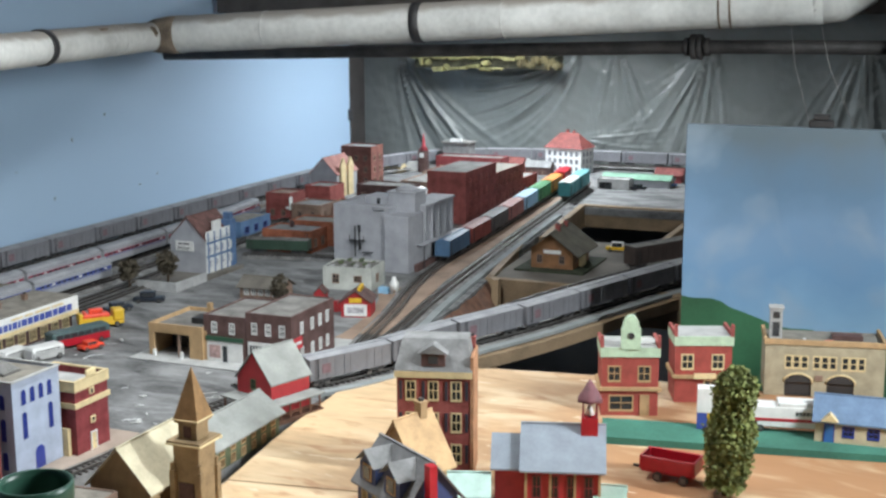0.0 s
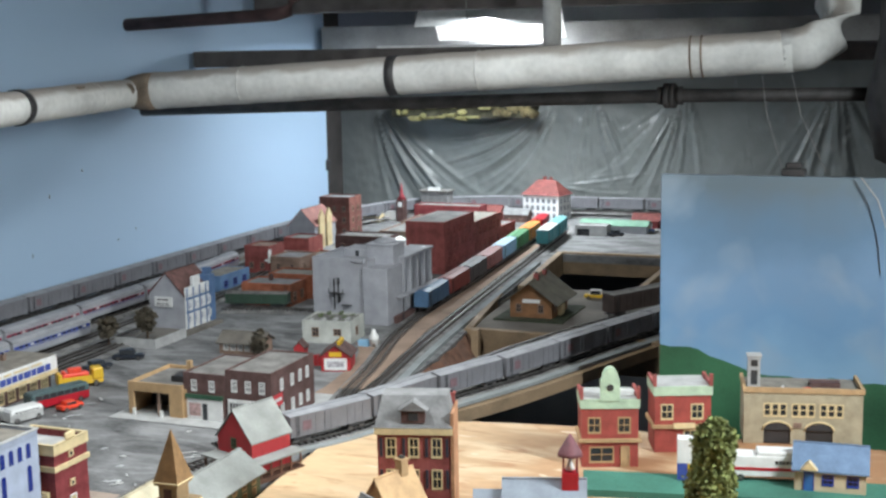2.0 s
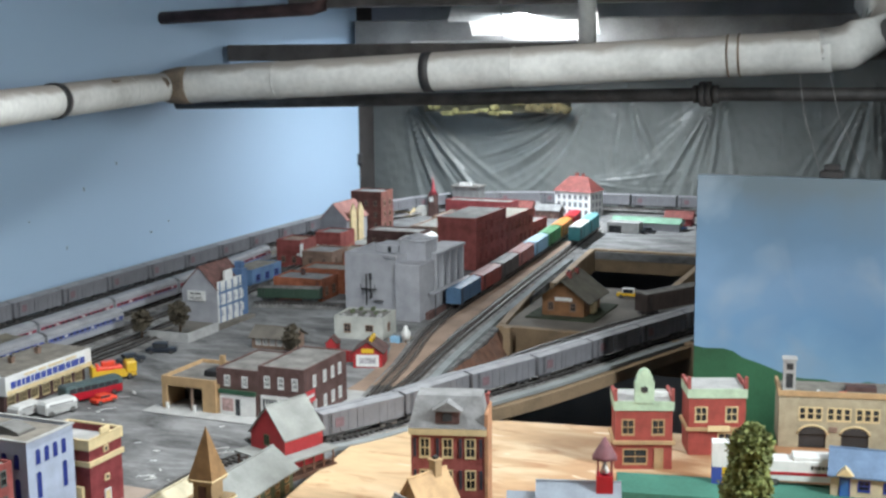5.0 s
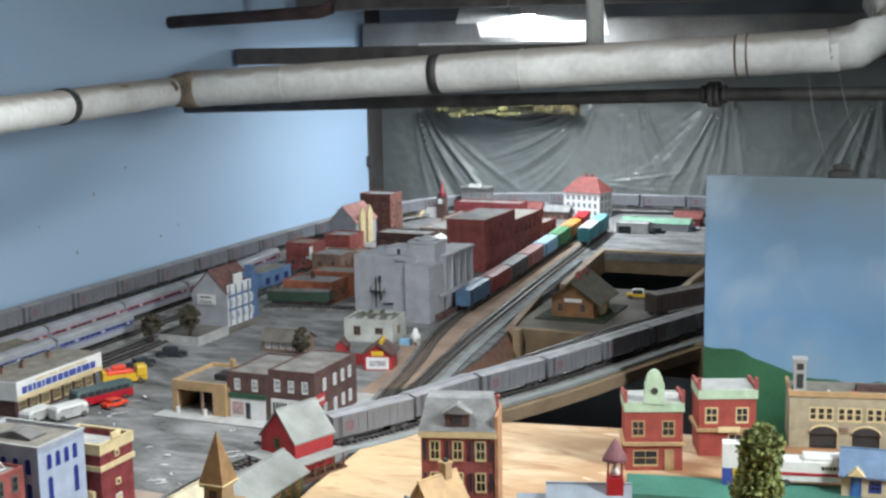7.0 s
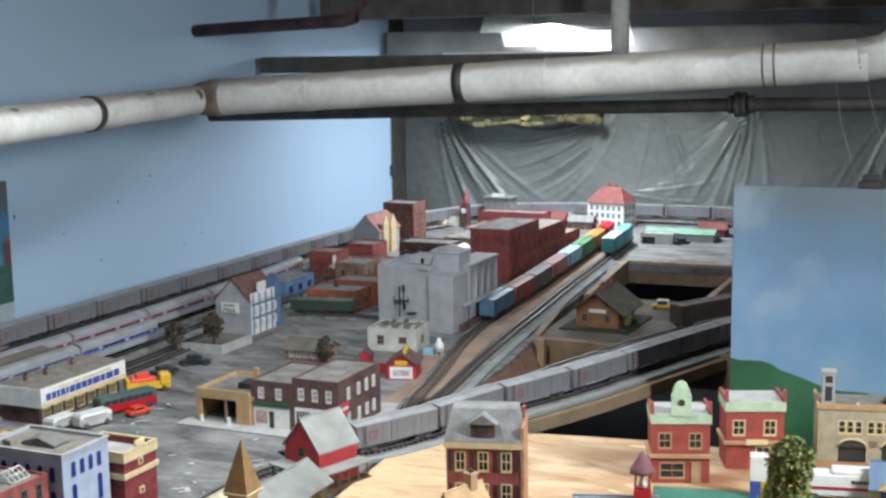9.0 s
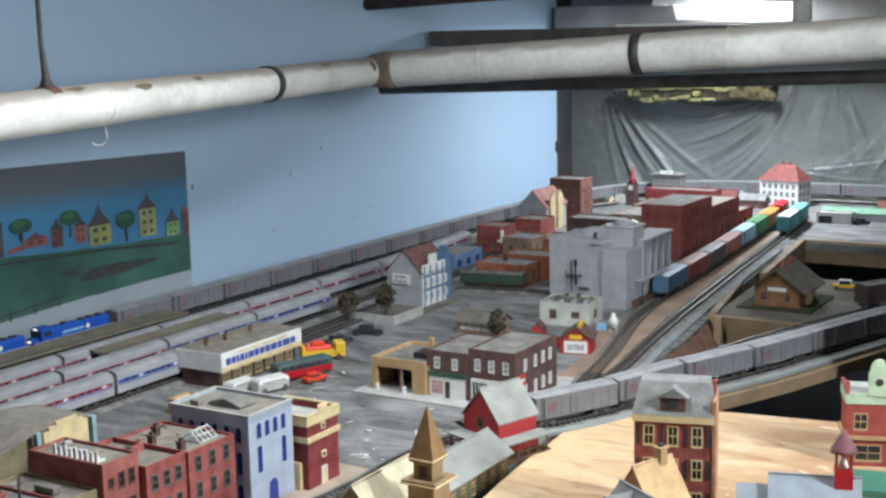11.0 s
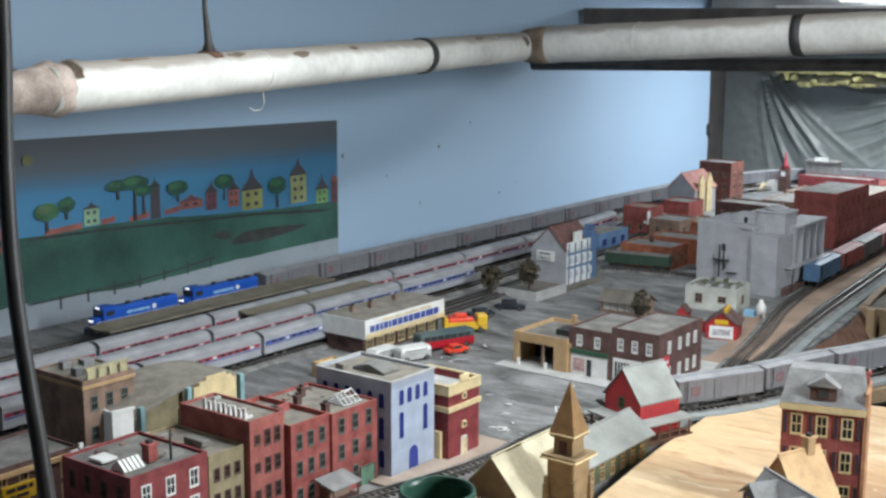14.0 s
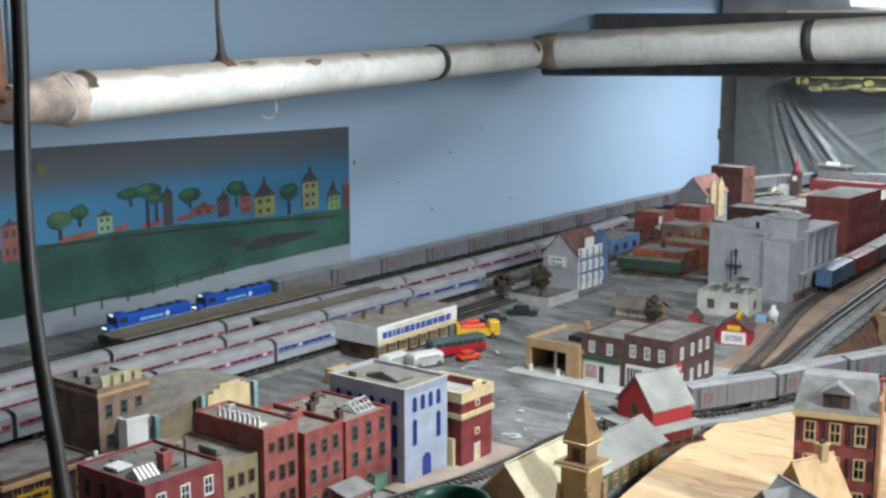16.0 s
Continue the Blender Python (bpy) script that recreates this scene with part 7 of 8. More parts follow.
prism(bm, [(0.027, 0.162), (0.065, 0.162), (0.046, 0.174)], -0.004, 0.024)
bmesh.ops.transform(bm, matrix=Matrix(((0, 1, 0, 0), (1, 0, 0, 0), (0, 0, 1, 0), (0, 0, 0, 1))), verts=bm.verts)
part("dormer_roof", bm, SLATE, dm)
part("dormer_window", boxes((0.040, 0.052, -0.0018, -0.001, 0.149, 0.159)), GLASS_DARK, dm)
# The lit side's orange light is put into the colour of this end wall.
part("end_wall", boxes((0.0925, 0.0965, -0.001, 0.062, 0.0, 0.158)), mat("orange_lit_brick", (0.42, 0.215, 0.115), 0.8, 0.35, 50), b4)
part("steps", boxes((0.060, 0.090, -0.010, 0.0, 0.0, 0.006)), CONCRETE, b4)
chimney(b4, 0.090, 0.050, 0.150, 0.004, 0.020, RED_BRICK)

PEACH = mat("peach_shingles", (0.55, 0.36, 0.19), 0.8, 0.2, 50)
tan = gable_house("tan_cottage", "tan cottage with a peach shingle roof and a stone chimney", -0.650, 1.353, -22, 0.072, 0.052, 0.045, 0.098, TAN, PEACH, {"right": [(0.02, 0.012, 0.010, 0.016)]}, CREAM, over=0.007, along="y", z=PLYZ)
chimney(tan, 0.036, 0.040, 0.092, 0.0055, 0.020, TAN)
NAVY = mat("navy_siding", (0.03, 0.05, 0.14), 0.6, 0.2, 50)
nv = gable_house("navy_house", "navy house with grey roof, cream windows and two dormers", -0.630, 1.2585, -34, 0.105, 0.068, 0.055, 0.096, NAVY, mat("grey_shingles", (0.20, 0.20, 0.205), 0.85, 0.25, 60), {"front": g3(0.105, 4, 2, 0.006, 0.026, 0.010, 0.016), "right": g3(0.068, 2, 1, 0.03, 0.026, 0.010, 0.016)}, CREAM, over=0.006, z=PLYZ)
for x in (0.008, 0.060):
    q = part("dormer", boxes((x, x + 0.034, -0.001, 0.030, 0.056, 0.079)), NAVY, nv)
    bm = bmesh.new()
    prism(bm, [(x - 0.004, 0.0785), (x + 0.017, 0.0940), (x + 0.038, 0.0785), (x + 0.017, 0.0965)], -0.006, 0.034)
    bmesh.ops.transform(bm, matrix=Matrix(((0, 1, 0, 0), (1, 0, 0, 0), (0, 0, 1, 0), (0, 0, 0, 1))), verts=bm.verts)
    part("dormer_roof", bm, SLATE, q)
    bm = bmesh.new()
    prism(bm, [(x + 0.001, 0.079), (x + 0.033, 0.079), (x + 0.017, 0.0925)], -0.0005, 0.004)
    bmesh.ops.transform(bm, matrix=Matrix(((0, 1, 0, 0), (1, 0, 0, 0), (0, 0, 1, 0), (0, 0, 0, 1))), verts=bm.verts)
    part("dormer_gable", bm, NAVY, q)
    w_ = part("dormer_window", boxes((x + 0.008, x + 0.026, -0.0022, -0.0011, 0.059, 0.078)), TAN, nv)
    part("pane", boxes((x + 0.0105, x + 0.0235, -0.0030, -0.0022, 0.061, 0.076)), GLASS_DARK, w_)
part("brick_chimney", boxes((0.1115, 0.122, 0.020, 0.030, 0.0, 0.100)), RED, nv)
gable_house("pale_roof_cottage", "small cottage with a pale blue and mint roof", -0.545, 1.33, 20, 0.045, 0.05, 0.018, 0.036, SKY_BLUE, mat("pale_mint_roof", (0.42, 0.58, 0.52), 0.6, 0.15, 40), {}, over=0.004, z=PLYZ)

gable_house("mint_cottage", "small low cottage with a pale mint roof beside the schoolhouse", -0.385, 1.392, 12, 0.034, 0.036, 0.012, 0.024, SKY_BLUE, mat("pale_mint_roof", (0.36, 0.50, 0.42), 0.6, 0.15, 40), {}, over=0.003, z=PLYZ)

# schoolhouse
sc = gable_house("red_schoolhouse", "red schoolhouse with a grey metal roof and belfry", -0.466, 1.372, 17, 0.090, 0.066, 0.052, 0.092, BARN_RED, mat("grey_blue_roof", (0.27, 0.31, 0.36), 0.6, 0.15, 40), {"front": g3(0.090, 4, 1, 0.012, 0.03, 0.010, 0.028)}, CRIMSON, over=0.006, z=PLYZ, category="model school")
an = part("annex", boxes((-0.036, -0.0005, 0.010, 0.056, 0, 0.045)), BARN_RED, sc)
bm = bmesh.new()
prism(bm, [(0.004, 0.043), (0.033, 0.078), (0.062, 0.043), (0.062, 0.0455), (0.033, 0.0805), (0.004, 0.0455)], -0.041, 0.0)
part("annex_roof", bm, mat("grey_blue_roof", (0.27, 0.31, 0.36), 0.6, 0.15, 40), an)
for x in (0.0, 0.029, 0.058, 0.087):
    part("tan_post", boxes((x, x + 0.003, -0.0022, -0.0004, 0, 0.050)), TAN, sc)
bf = part("belfry", boxes((0.066, 0.086, 0.023, 0.043, 0.082, 0.104)), RED, sc)
for x, y in ((0.067, 0.024), (0.083, 0.024), (0.067, 0.040), (0.083, 0.040)):
    part("belfry_post", boxes((x, x + 0.002, y, y + 0.002, 0.104, 0.124)), CRIMSON, bf)
bm = bmesh.new()
tube(bm, [(0.076, 0.033, 0.124), (0.076, 0.033, 0.128), (0.076, 0.033, 0.150)], [0.017, 0.015, 0.001], 6)
part("belfry_roof", bm, mat("plum_shingle", (0.16, 0.06, 0.07), 0.7, 0.3, 60), bf)
bm = bmesh.new()
tube(bm, [(0.076, 0.033, 0.106), (0.076, 0.033, 0.112), (0.076, 0.033, 0.120)], [0.006, 0.004, 0.001], 10)
part("bell", bm, WHITE, bf)

# two red commercial houses with mint cornices
def mint_house(label, x, y, yaw, w, dome):
    t = block("mint_trim_house", label, x, y, yaw, w, 0.062, 0.088, mat("bright_brick", (0.31, 0.058, 0.045), 0.7, 0.25, 50), {"front": [(0.010, 0.052, 0.017, 0.022), (w - 0.029, 0.052, 0.017, 0.022)] + ([(0.012, 0.008, 0.034, 0.022)] if dome else [(w - 0.040, 0.006, 0.020, 0.028)])}, TAN if dome else CREAM, parapet=0.001, roof_mat=CONCRETE, z=PLYZ, bands=((0.038, 0.043, 0.004, TAN), (0.088, 0.102, 0.002, MINT)), group="mint trimmed houses", doors=(("front", w - 0.024, 0.010, 0.030, TAN),) if dome else ())
    for xx in (-0.002, w - 0.0025):
        bm = bmesh.new()
        prism(bm, [(-0.003, 0.1022), (0.062, 0.1022), (0.062, 0.108), (0.005, 0.108), (0.0035, 0.120), (-0.003, 0.120)], xx, xx + 0.0045)
        part("end_wall", bm, RED_BRICK, t)
    part("roof_deck", boxes((0.003, w - 0.003, 0.0, 0.060, 0.100, 0.1025)), CONCRETE, t)
    if dome:
        bm = bmesh.new()
        pr = [(0.0, 0.1)] + [(0.028, 0.1), (0.028, 0.130)] + [(0.014 + 0.012 * math.cos(math.pi * k / 8), 0.132 + 0.018 * math.sin(math.pi * k / 8)) for k in range(9)] + [(0.0, 0.130)]
        prism(bm, pr, -0.004, 0.006)
        bmesh.ops.transform(bm, matrix=Matrix.Translation((w / 2 - 0.014, 0, 0)) @ Matrix(((0, 1, 0, 0), (1, 0, 0, 0), (0, 0, 1, 0), (0, 0, 0, 1))), verts=bm.verts)
        dmm = part("clock_gable", bm, MINT, t)
        bm = bmesh.new()
        tube(bm, [(w / 2, -0.0042, 0.120), (w / 2, -0.0052, 0.120)], 0.005, 14)
        part("clock", bm, GLASS_DARK, dmm)
        part("roof_sign", boxes((w / 2 + 0.014, w - 0.004, 0.020, 0.022, 0.1026, 0.110)), WHITE, t)
    else:
        part("hanging_sign", boxes((0.028, 0.060, -0.006, -0.003, 0.038, 0.046)), CREAM, t)
    return t


mint_house("red brick house with a mint cornice and domed clock gable", -0.475, 1.738, 20, 0.082, True)
mint_house("red brick house with a mint cornice and stepped ends", -0.390, 1.838, 21, 0.084, False)

# fire station
fs = thing("fire_station", "sand-coloured fire station with arched doors and a hose tower", "model fire station", pose(-0.272, 1.928, PLYZ, 0, 0, 12))
W_ = 0.175
wn = [(0.030 + k * 0.0118 + 0.006 * (k // 3), 0.044, 0.0095, 0.019) for k in range(9)]
bm = bmesh.new()
for s, (m, ln) in sides(W_, 0.085).items():
    wall_with_holes(bm, m, ln, 0.080, wn + [(0.030, 0.0, 0.040, 0.022), (0.092, 0.0, 0.040, 0.022)] if s == "front" else [], 0.004)
part("wall", bm, mat("sand_brick", (0.37, 0.325, 0.225), 0.8, 0.2, 50), fs)
add_windows(fs, Matrix(), wn, CREAM, GLASS_DARK, 0)
for x in (0.030, 0.092):
    bm = bmesh.new()
    pts = [(x + 0.020 + 0.020 * math.cos(math.pi * k / 10), 0.022 + 0.012 * math.sin(math.pi * k / 10)) for k in range(11)]
    prism(bm, pts, -0.0006, 0.0)
    bmesh.ops.transform(bm, matrix=Matrix(((0, 1, 0, 0), (1, 0, 0, 0), (0, 0, 1, 0), (0, 0, 0, 1))), verts=bm.verts)
    dr = part("arched_door_head", bm, GLASS_DARK, fs)
    part("door", boxes((x, x + 0.040, 0.0032, 0.0038, 0, 0.022)), BLACK, fs)
    bm = bmesh.new()
    tube(bm, [(x + 0.020 + 0.0215 * math.cos(math.pi * k / 10), -0.0008, 0.022 + 0.0135 * math.sin(math.pi * k / 10)) for k in range(11)], 0.0016, 6)
    part("arch_trim", bm, CREAM, fs)
part("parapet", boxes((-0.002, W_ + 0.002, -0.002, 0.003, 0.0802, 0.088), (-0.002, 0.003, 0.003, 0.085, 0.0802, 0.088), (W_ - 0.003, W_ + 0.002, 0.003, 0.085, 0.0802, 0.088)), TAN, fs)
part("roof", boxes((0.003, W_ - 0.003, 0.003, 0.085, 0.078, 0.0815)), GRAVEL_ROOF, fs)
part("crest", boxes((0.074, 0.086, -0.002, 0.0, 0.026, 0.034)), BROWN, fs)
ht = part("hose_tower", boxes((0.006, 0.024, 0.010, 0.028, 0.0816, 0.132), (0.004, 0.026, 0.008, 0.030, 0.132, 0.135)), CONCRETE, fs)
for v in (0.090, 0.118):
    part("tower_opening", boxes((0.010, 0.020, 0.009, 0.0099, v, v + 0.010 + (0.012 if v < 0.1 else 0))), GLASS_DARK, ht)
part("roof_box", boxes((0.10, 0.145, 0.03, 0.05, 0.0816, 0.089)), DARK_BRICK, fs)
part("roof_light", boxes((0.088, 0.100, 0.010, 0.016, 0.0816, 0.0855)), ORANGE, fs)
part("roof_knob", boxes((0.056, 0.060, 0.012, 0.016, 0.0816, 0.087)), WHITE, fs)

# things on the green pad
PADZ = 0.014
bs = thing("storage_kiosk", "white kiosk with a blue and yellow base", "kiosk", pose(-0.328, 1.700, PADZ, 0, 0, 12))
part("cabinet", boxes((0, 0.044, 0, 0.022, 0.024, 0.058)), WHITE, bs)
part("blue_base", boxes((0, 0.014, 0, 0.022, 0, 0.024)), STRIPE_BLUE, bs)
part("yellow_base", boxes((0.0142, 0.044, 0, 0.022, 0, 0.024)), YELLOW, bs)


def wheel_mesh(r, w):
    bm = bmesh.new()
    tube(bm, [(0, -w, r), (0, w, r)], r, 14)
    return bm


def put_wheels(t, xs, half, r, rim=None):
    for x in xs:
        for s in (-1, 1):
            wl = part("wheel", shared(("tyre", r), lambda: wheel_mesh(r, 0.0016), BLACK), None, t, at=Matrix.Translation((x, s * half, 0)))
            part("rim", shared(("rim", r, (rim or STEEL).name), lambda: boxes((-r * 0.5, r * 0.5, -0.0021, 0.0021, r * 0.5, r * 1.5)), rim or STEEL), None, wl)


tk = thing("moving_truck", "white moving truck with a red stripe", "model truck", pose(-0.215, 1.745, PADZ, 0, 0, 12))
part("box_body", boxes((-0.050, 0.044, -0.015, 0.015, 0.007, 0.036), (-0.012, 0.044, -0.014, 0.014, 0.036, 0.042)), WHITE, tk, bevel=0.001)
part("red_stripe", boxes((-0.049, 0.043, -0.0158, -0.0152, 0.016, 0.020)), RED, tk)
bar_text(tk, pose(0.012, -0.0152, 0.025), (0.004, 0.003, 0.004, 0.004, 0.004), 0.005, BLACK, 0.0012)
part("cab", boxes((0.045, 0.066, -0.013, 0.013, 0.006, 0.028)), WHITE, tk, bevel=0.002)
put_wheels(tk, (-0.034, 0.052), 0.014, 0.005)
bh = gable_house("cream_bungalow", "cream bungalow with a blue roof and blue door", -0.172, 1.712, 4, 0.092, 0.058, 0.030, 0.056, mat("cream_siding", (0.58, 0.45, 0.30), 0.7, 0.15, 50), mat("blue_shingles", (0.13, 0.20, 0.31), 0.75, 0.2, 50), {"front": [(0.036, 0.010, 0.014, 0.013), (0.068, 0.010, 0.014, 0.013)]}, DEEP_BLUE, over=0.004, z=PADZ, doors=(("front", 0.013, 0.011, 0.024, mat("door_blue", (0.05, 0.16, 0.42), 0.5)),))
bm = bmesh.new()
prism(bm, [(0.008, 0.031), (0.030, 0.031), (0.019, 0.042)], -0.010, 0.004)
bmesh.ops.transform(bm, matrix=Matrix(((0, 1, 0, 0), (1, 0, 0, 0), (0, 0, 1, 0), (0, 0, 0, 1))), verts=bm.verts)
part("porch_gable", bm, CREAM, bh)

wg = thing("red_wagon", "glossy red open cart with chrome wheels on the plywood", "toy cart", pose(-0.325, 1.53, PLYZ, 0, 0, -6))
part("tray", boxes((-0.034, 0.034, -0.018, 0.018, 0.010, 0.0125), (-0.036, -0.033, -0.019, 0.019, 0.0125, 0.031), (0.033, 0.036, -0.019, 0.019, 0.0125, 0.031), (-0.033, 0.033, -0.019, -0.016, 0.0125, 0.031), (-0.033, 0.033, 0.016, 0.019, 0.0125, 0.031)), RED, wg, bevel=0.0008)
put_wheels(wg, (-0.012, 0.022), 0.019, 0.0062, STEEL)
part("hitch", boxes((-0.050, -0.036, -0.002, 0.002, 0.008, 0.011)), BLACK, wg)
small_tree("tall columnar yellow-green model tree on the plywood", -0.252, 1.50, 0.160, 0.036, LEAF, PLYZ, 11, True, 3400, 0.0034)

# church with the tall steeple
na = gable_house("stone_church", "sandstone church with a cream roof and tall steeple", -0.945, 1.178, 0, 0.085, 0.118, 0.036, 0.082, SANDSTONE, mat("dusty_cream_roof", (0.50, 0.45, 0.32), 0.85, 0.2, 40), {"right": g3(0.118, 3, 1, 0.008, 0.03, 0.008, 0.020)}, SANDSTONE, along="y", over=0.005, category="model church")
tw = part("tower", boxes((0.098, 0.134, 0.030, 0.066, 0.0, 0.088)), SANDSTONE, na, bevel=0.001)
for x, y in ((0.094, 0.026), (0.130, 0.026), (0.130, 0.062)):
    part("buttress", boxes((x, x + 0.008, y, y + 0.008, 0.0, 0.055), (x + 0.001, x + 0.007, y + 0.001, y + 0.007, 0.055, 0.064)), SANDSTONE, tw, bevel=0.0008)
part("belfry_stage", boxes((0.093, 0.139, 0.025, 0.071, 0.088, 0.0915), (0.1035, 0.1285, 0.0355, 0.0605, 0.0915, 0.112), (0.100, 0.132, 0.032, 0.064, 0.112, 0.1145)), SANDSTONE, tw)
bm = bmesh.new()
apex = bm.verts.new((0.116, 0.048, 0.178))
eave = [bm.verts.new((0.116 + sx * 0.0165, 0.048 + sy * 0.0165, 0.1168)) for sx, sy in ((-1, -1), (1, -1), (1, 1), (-1, 1))]
bm.faces.new(eave[::-1])
for k in range(4):
    bm.faces.new((eave[k], eave[(k + 1) % 4], apex))
part("steeple", bm, mat("warm_brown_shingle", (0.27, 0.155, 0.065), 0.7, 0.25, 90), tw)
part("door", boxes((0.106, 0.126, 0.028, 0.0298, 0.0, 0.040)), DARK_BRICK, tw)
part("eave_trim", boxes((0.0985, 0.1335, 0.0305, 0.0655, 0.1146, 0.1168)), CREAM, tw, "pale trim under the spire", bevel=0.0006)
part("eave_trim", boxes((0.0915, 0.1405, 0.0235, 0.0725, 0.0865, 0.0888)), CREAM, tw, "pale trim round the tower", bevel=0.0006)
part("louvre", boxes((0.111, 0.121, 0.0345, 0.0354, 0.094, 0.108)), DARK_BRICK, tw)
block("brown_chapel_hall", "small brown hall with flat pale roof beside the church", -0.962, 1.085, 5, 0.075, 0.070, 0.036, BROWN, {"right": g3(0.07, 2, 1, 0.008, 0.03, 0.010, 0.016)}, TAN, roof_mat=GRAVEL_ROOF, parapet=0.002)
gable_house("long_green_house", "long dull green house with a pale grey roof", -0.940, 1.335, 0, 0.068, 0.165, 0.034, 0.058, DULL_GREEN, mat("pale_grey_roof", (0.27, 0.28, 0.265), 0.85, 0.2, 30), {"right": g3(0.165, 6, 2, 0.004, 0.016, 0.010, 0.010)}, TAN, along="y", over=0.007)
rh = gable_house("red_farmhouse", "bright red farmhouse with a pale grey roof and wrap-round porch", -0.982, 1.5715, -18, 0.074, 0.075, 0.054, 0.096, BARN_RED, mat("pale_grey_roof", (0.27, 0.28, 0.265), 0.85, 0.2, 30), {"front": [(0.030, 0.040, 0.010, 0.014)]}, DULL_GREEN, along="y", over=0.003)
part("porch_roof", boxes((-0.004, 0.102, -0.030, -0.0005, 0.028, 0.0305), (0.0725, 0.102, -0.0004, 0.080, 0.028, 0.0305)), mat("pale_grey_roof", (0.27, 0.28, 0.265), 0.85, 0.2, 30), rh)
part("porch_floor", boxes((-0.002, 0.100, -0.028, -0.0005, 0.0, 0.006), (0.0725, 0.100, -0.0004, 0.078, 0.0, 0.006)), RUST, rh)
for x, y in [(0.0 + 0.0195 * k, -0.0265) for k in range(6)] + [(0.0975, -0.007 + 0.0195 * k) for k in range(5)]:
    part("porch_post", boxes((x, x + 0.002, y, y + 0.002, 0.006, 0.028)), RUST, rh)
part("porch_rail", boxes((0.0, 0.0995, -0.0262, -0.0255, 0.013, 0.0145), (0.0980, 0.0988, -0.0262, 0.078, 0.013, 0.0145)), RUST, rh)

lb = block("low_cream_building", "low building with a dusty cream roof and mint edging", -0.985, 0.955, 0, 0.085, 0.112, 0.030, OLIVE, {"front": g3(0.085, 3, 1, 0.008, 0.03, 0.012, 0.014), "left": g3(0.112, 4, 1, 0.008, 0.03, 0.012, 0.014)}, CREAM, roof_mat=mat("dusty_cream_felt", (0.48, 0.45, 0.33), 0.9, 0.2, 30), parapet=0.002)
part("mint_edging", boxes((0.010, 0.020, 0.004, 0.108, 0.0307, 0.034)), MINT, lb, bevel=0.0006)
roof_box(lb, 0.040, 0.054, 0.060, 0.074, 0.0307, 0.040, SLATE)

# green plastic cup close to the camera
bm = bmesh.new()
CX, CY, CR, CH = -0.642, 0.735, 0.0295, 0.240
n = 40
rings = [[bm.verts.new((CX + r * math.cos(k * math.tau / n), CY + r * math.sin(k * math.tau / n), z)) for k in range(n)] for r, z in ((CR * 0.86, PLYZ), (CR * 0.97, CH - 0.02), (CR, CH - 0.004), (CR * 0.985, CH), (CR * 0.90, CH), (CR * 0.88, CH - 0.006), (CR * 0.80, CH - 0.12))]
for a, b in zip(rings, rings[1:]):
    for k in range(n):
        bm.faces.new((a[k], a[(k + 1) % n], b[(k + 1) % n], b[k])).smooth = True
bm.faces.new(rings[-1])
bm.faces.new(rings[0][::-1])
solid("green_cup", bm, GREEN_PLASTIC, "tall dark green plastic cup standing open on the table", "cup")


# ---- vehicles ----
def car(label, x, y, yaw, colour, ln=0.052, h=0.016, z=0.0, top=None):
    t = thing("toy_car", label, "model car", pose(x, y, z, 0, 0, yaw))
    part("body", boxes((-ln / 2, ln / 2, -0.0105, 0.0105, 0.004, 0.011)), colour, t, bevel=0.0012)
    c_ = part("cabin", boxes((-ln * 0.28, ln * 0.20, -0.0092, 0.0092, 0.011, h)), top or colour, t, bevel=0.0012)
    for s in (-1, 1):
        part("side_window", boxes((-ln * 0.24, ln * 0.16, s * 0.0094 - 0.0002, s * 0.0094 + 0.0002, 0.0118, h - 0.0012)), GLASS_DARK, c_)
    put_wheels(t, (-ln * 0.32, ln * 0.32), 0.0095, 0.0042)
    return t


def bus(label, x, y, yaw, colour, stripe, ln=0.115, h=0.034, roof=None):
    t = thing("toy_bus", label, "model bus", pose(x, y, 0, 0, 0, yaw))
    part("body", boxes((-ln / 2, ln / 2, -0.014, 0.014, 0.004, h)), colour, t, bevel=0.002)
    part("roof", boxes((-ln / 2 + 0.003, ln / 2 - 0.003, -0.012, 0.012, h, h + 0.0016)), roof or colour, t)
    for s in (-1, 1):
        part("stripe", boxes((-ln / 2 + 0.002, ln / 2 - 0.002, s * 0.0143 - 0.0003, s * 0.0143 + 0.0003, 0.005, 0.018)), stripe, t)
        for k in range(7):
            x0 = -ln / 2 + 0.008 + (ln - 0.016) * k / 7
            part("window", boxes((x0, x0 + (ln - 0.016) / 7 - 0.002, s * 0.0143 - 0.0003, s * 0.0143 + 0.0003, 0.019, h - 0.003)), GLASS_DARK, t)
    put_wheels(t, (-ln * 0.33, ln * 0.33), 0.013, 0.0055)
    return t


DARKCAR = mat("dark_car_paint", (0.02, 0.025, 0.035), 0.3, 0.2, 60, 0)
car("dark saloon car parked by the hotel yard", -1.515, 2.105, 25, DARKCAR, 0.062, 0.022)
car("dark blue-black car parked near the bus", -1.525, 2.015, 60, DARKCAR, 0.055, 0.019)
bus("silver bus with a red stripe parked by the station", -1.440, 1.785, 70, mat("bus_grey", (0.06, 0.10, 0.10), 0.4, 0.2, 40), RED, 0.115, 0.030)
bus("white minibus with dark windows by the station", -1.432, 1.685, 72, WHITE, CONCRETE, 0.062, 0.024)
bus("white van parked close to the station front", -1.475, 1.655, 85, WHITE, CONCRETE, 0.055, 0.020)
car("orange-red car beside the bus", -1.398, 1.765, 72, ORANGE, 0.044, 0.017)
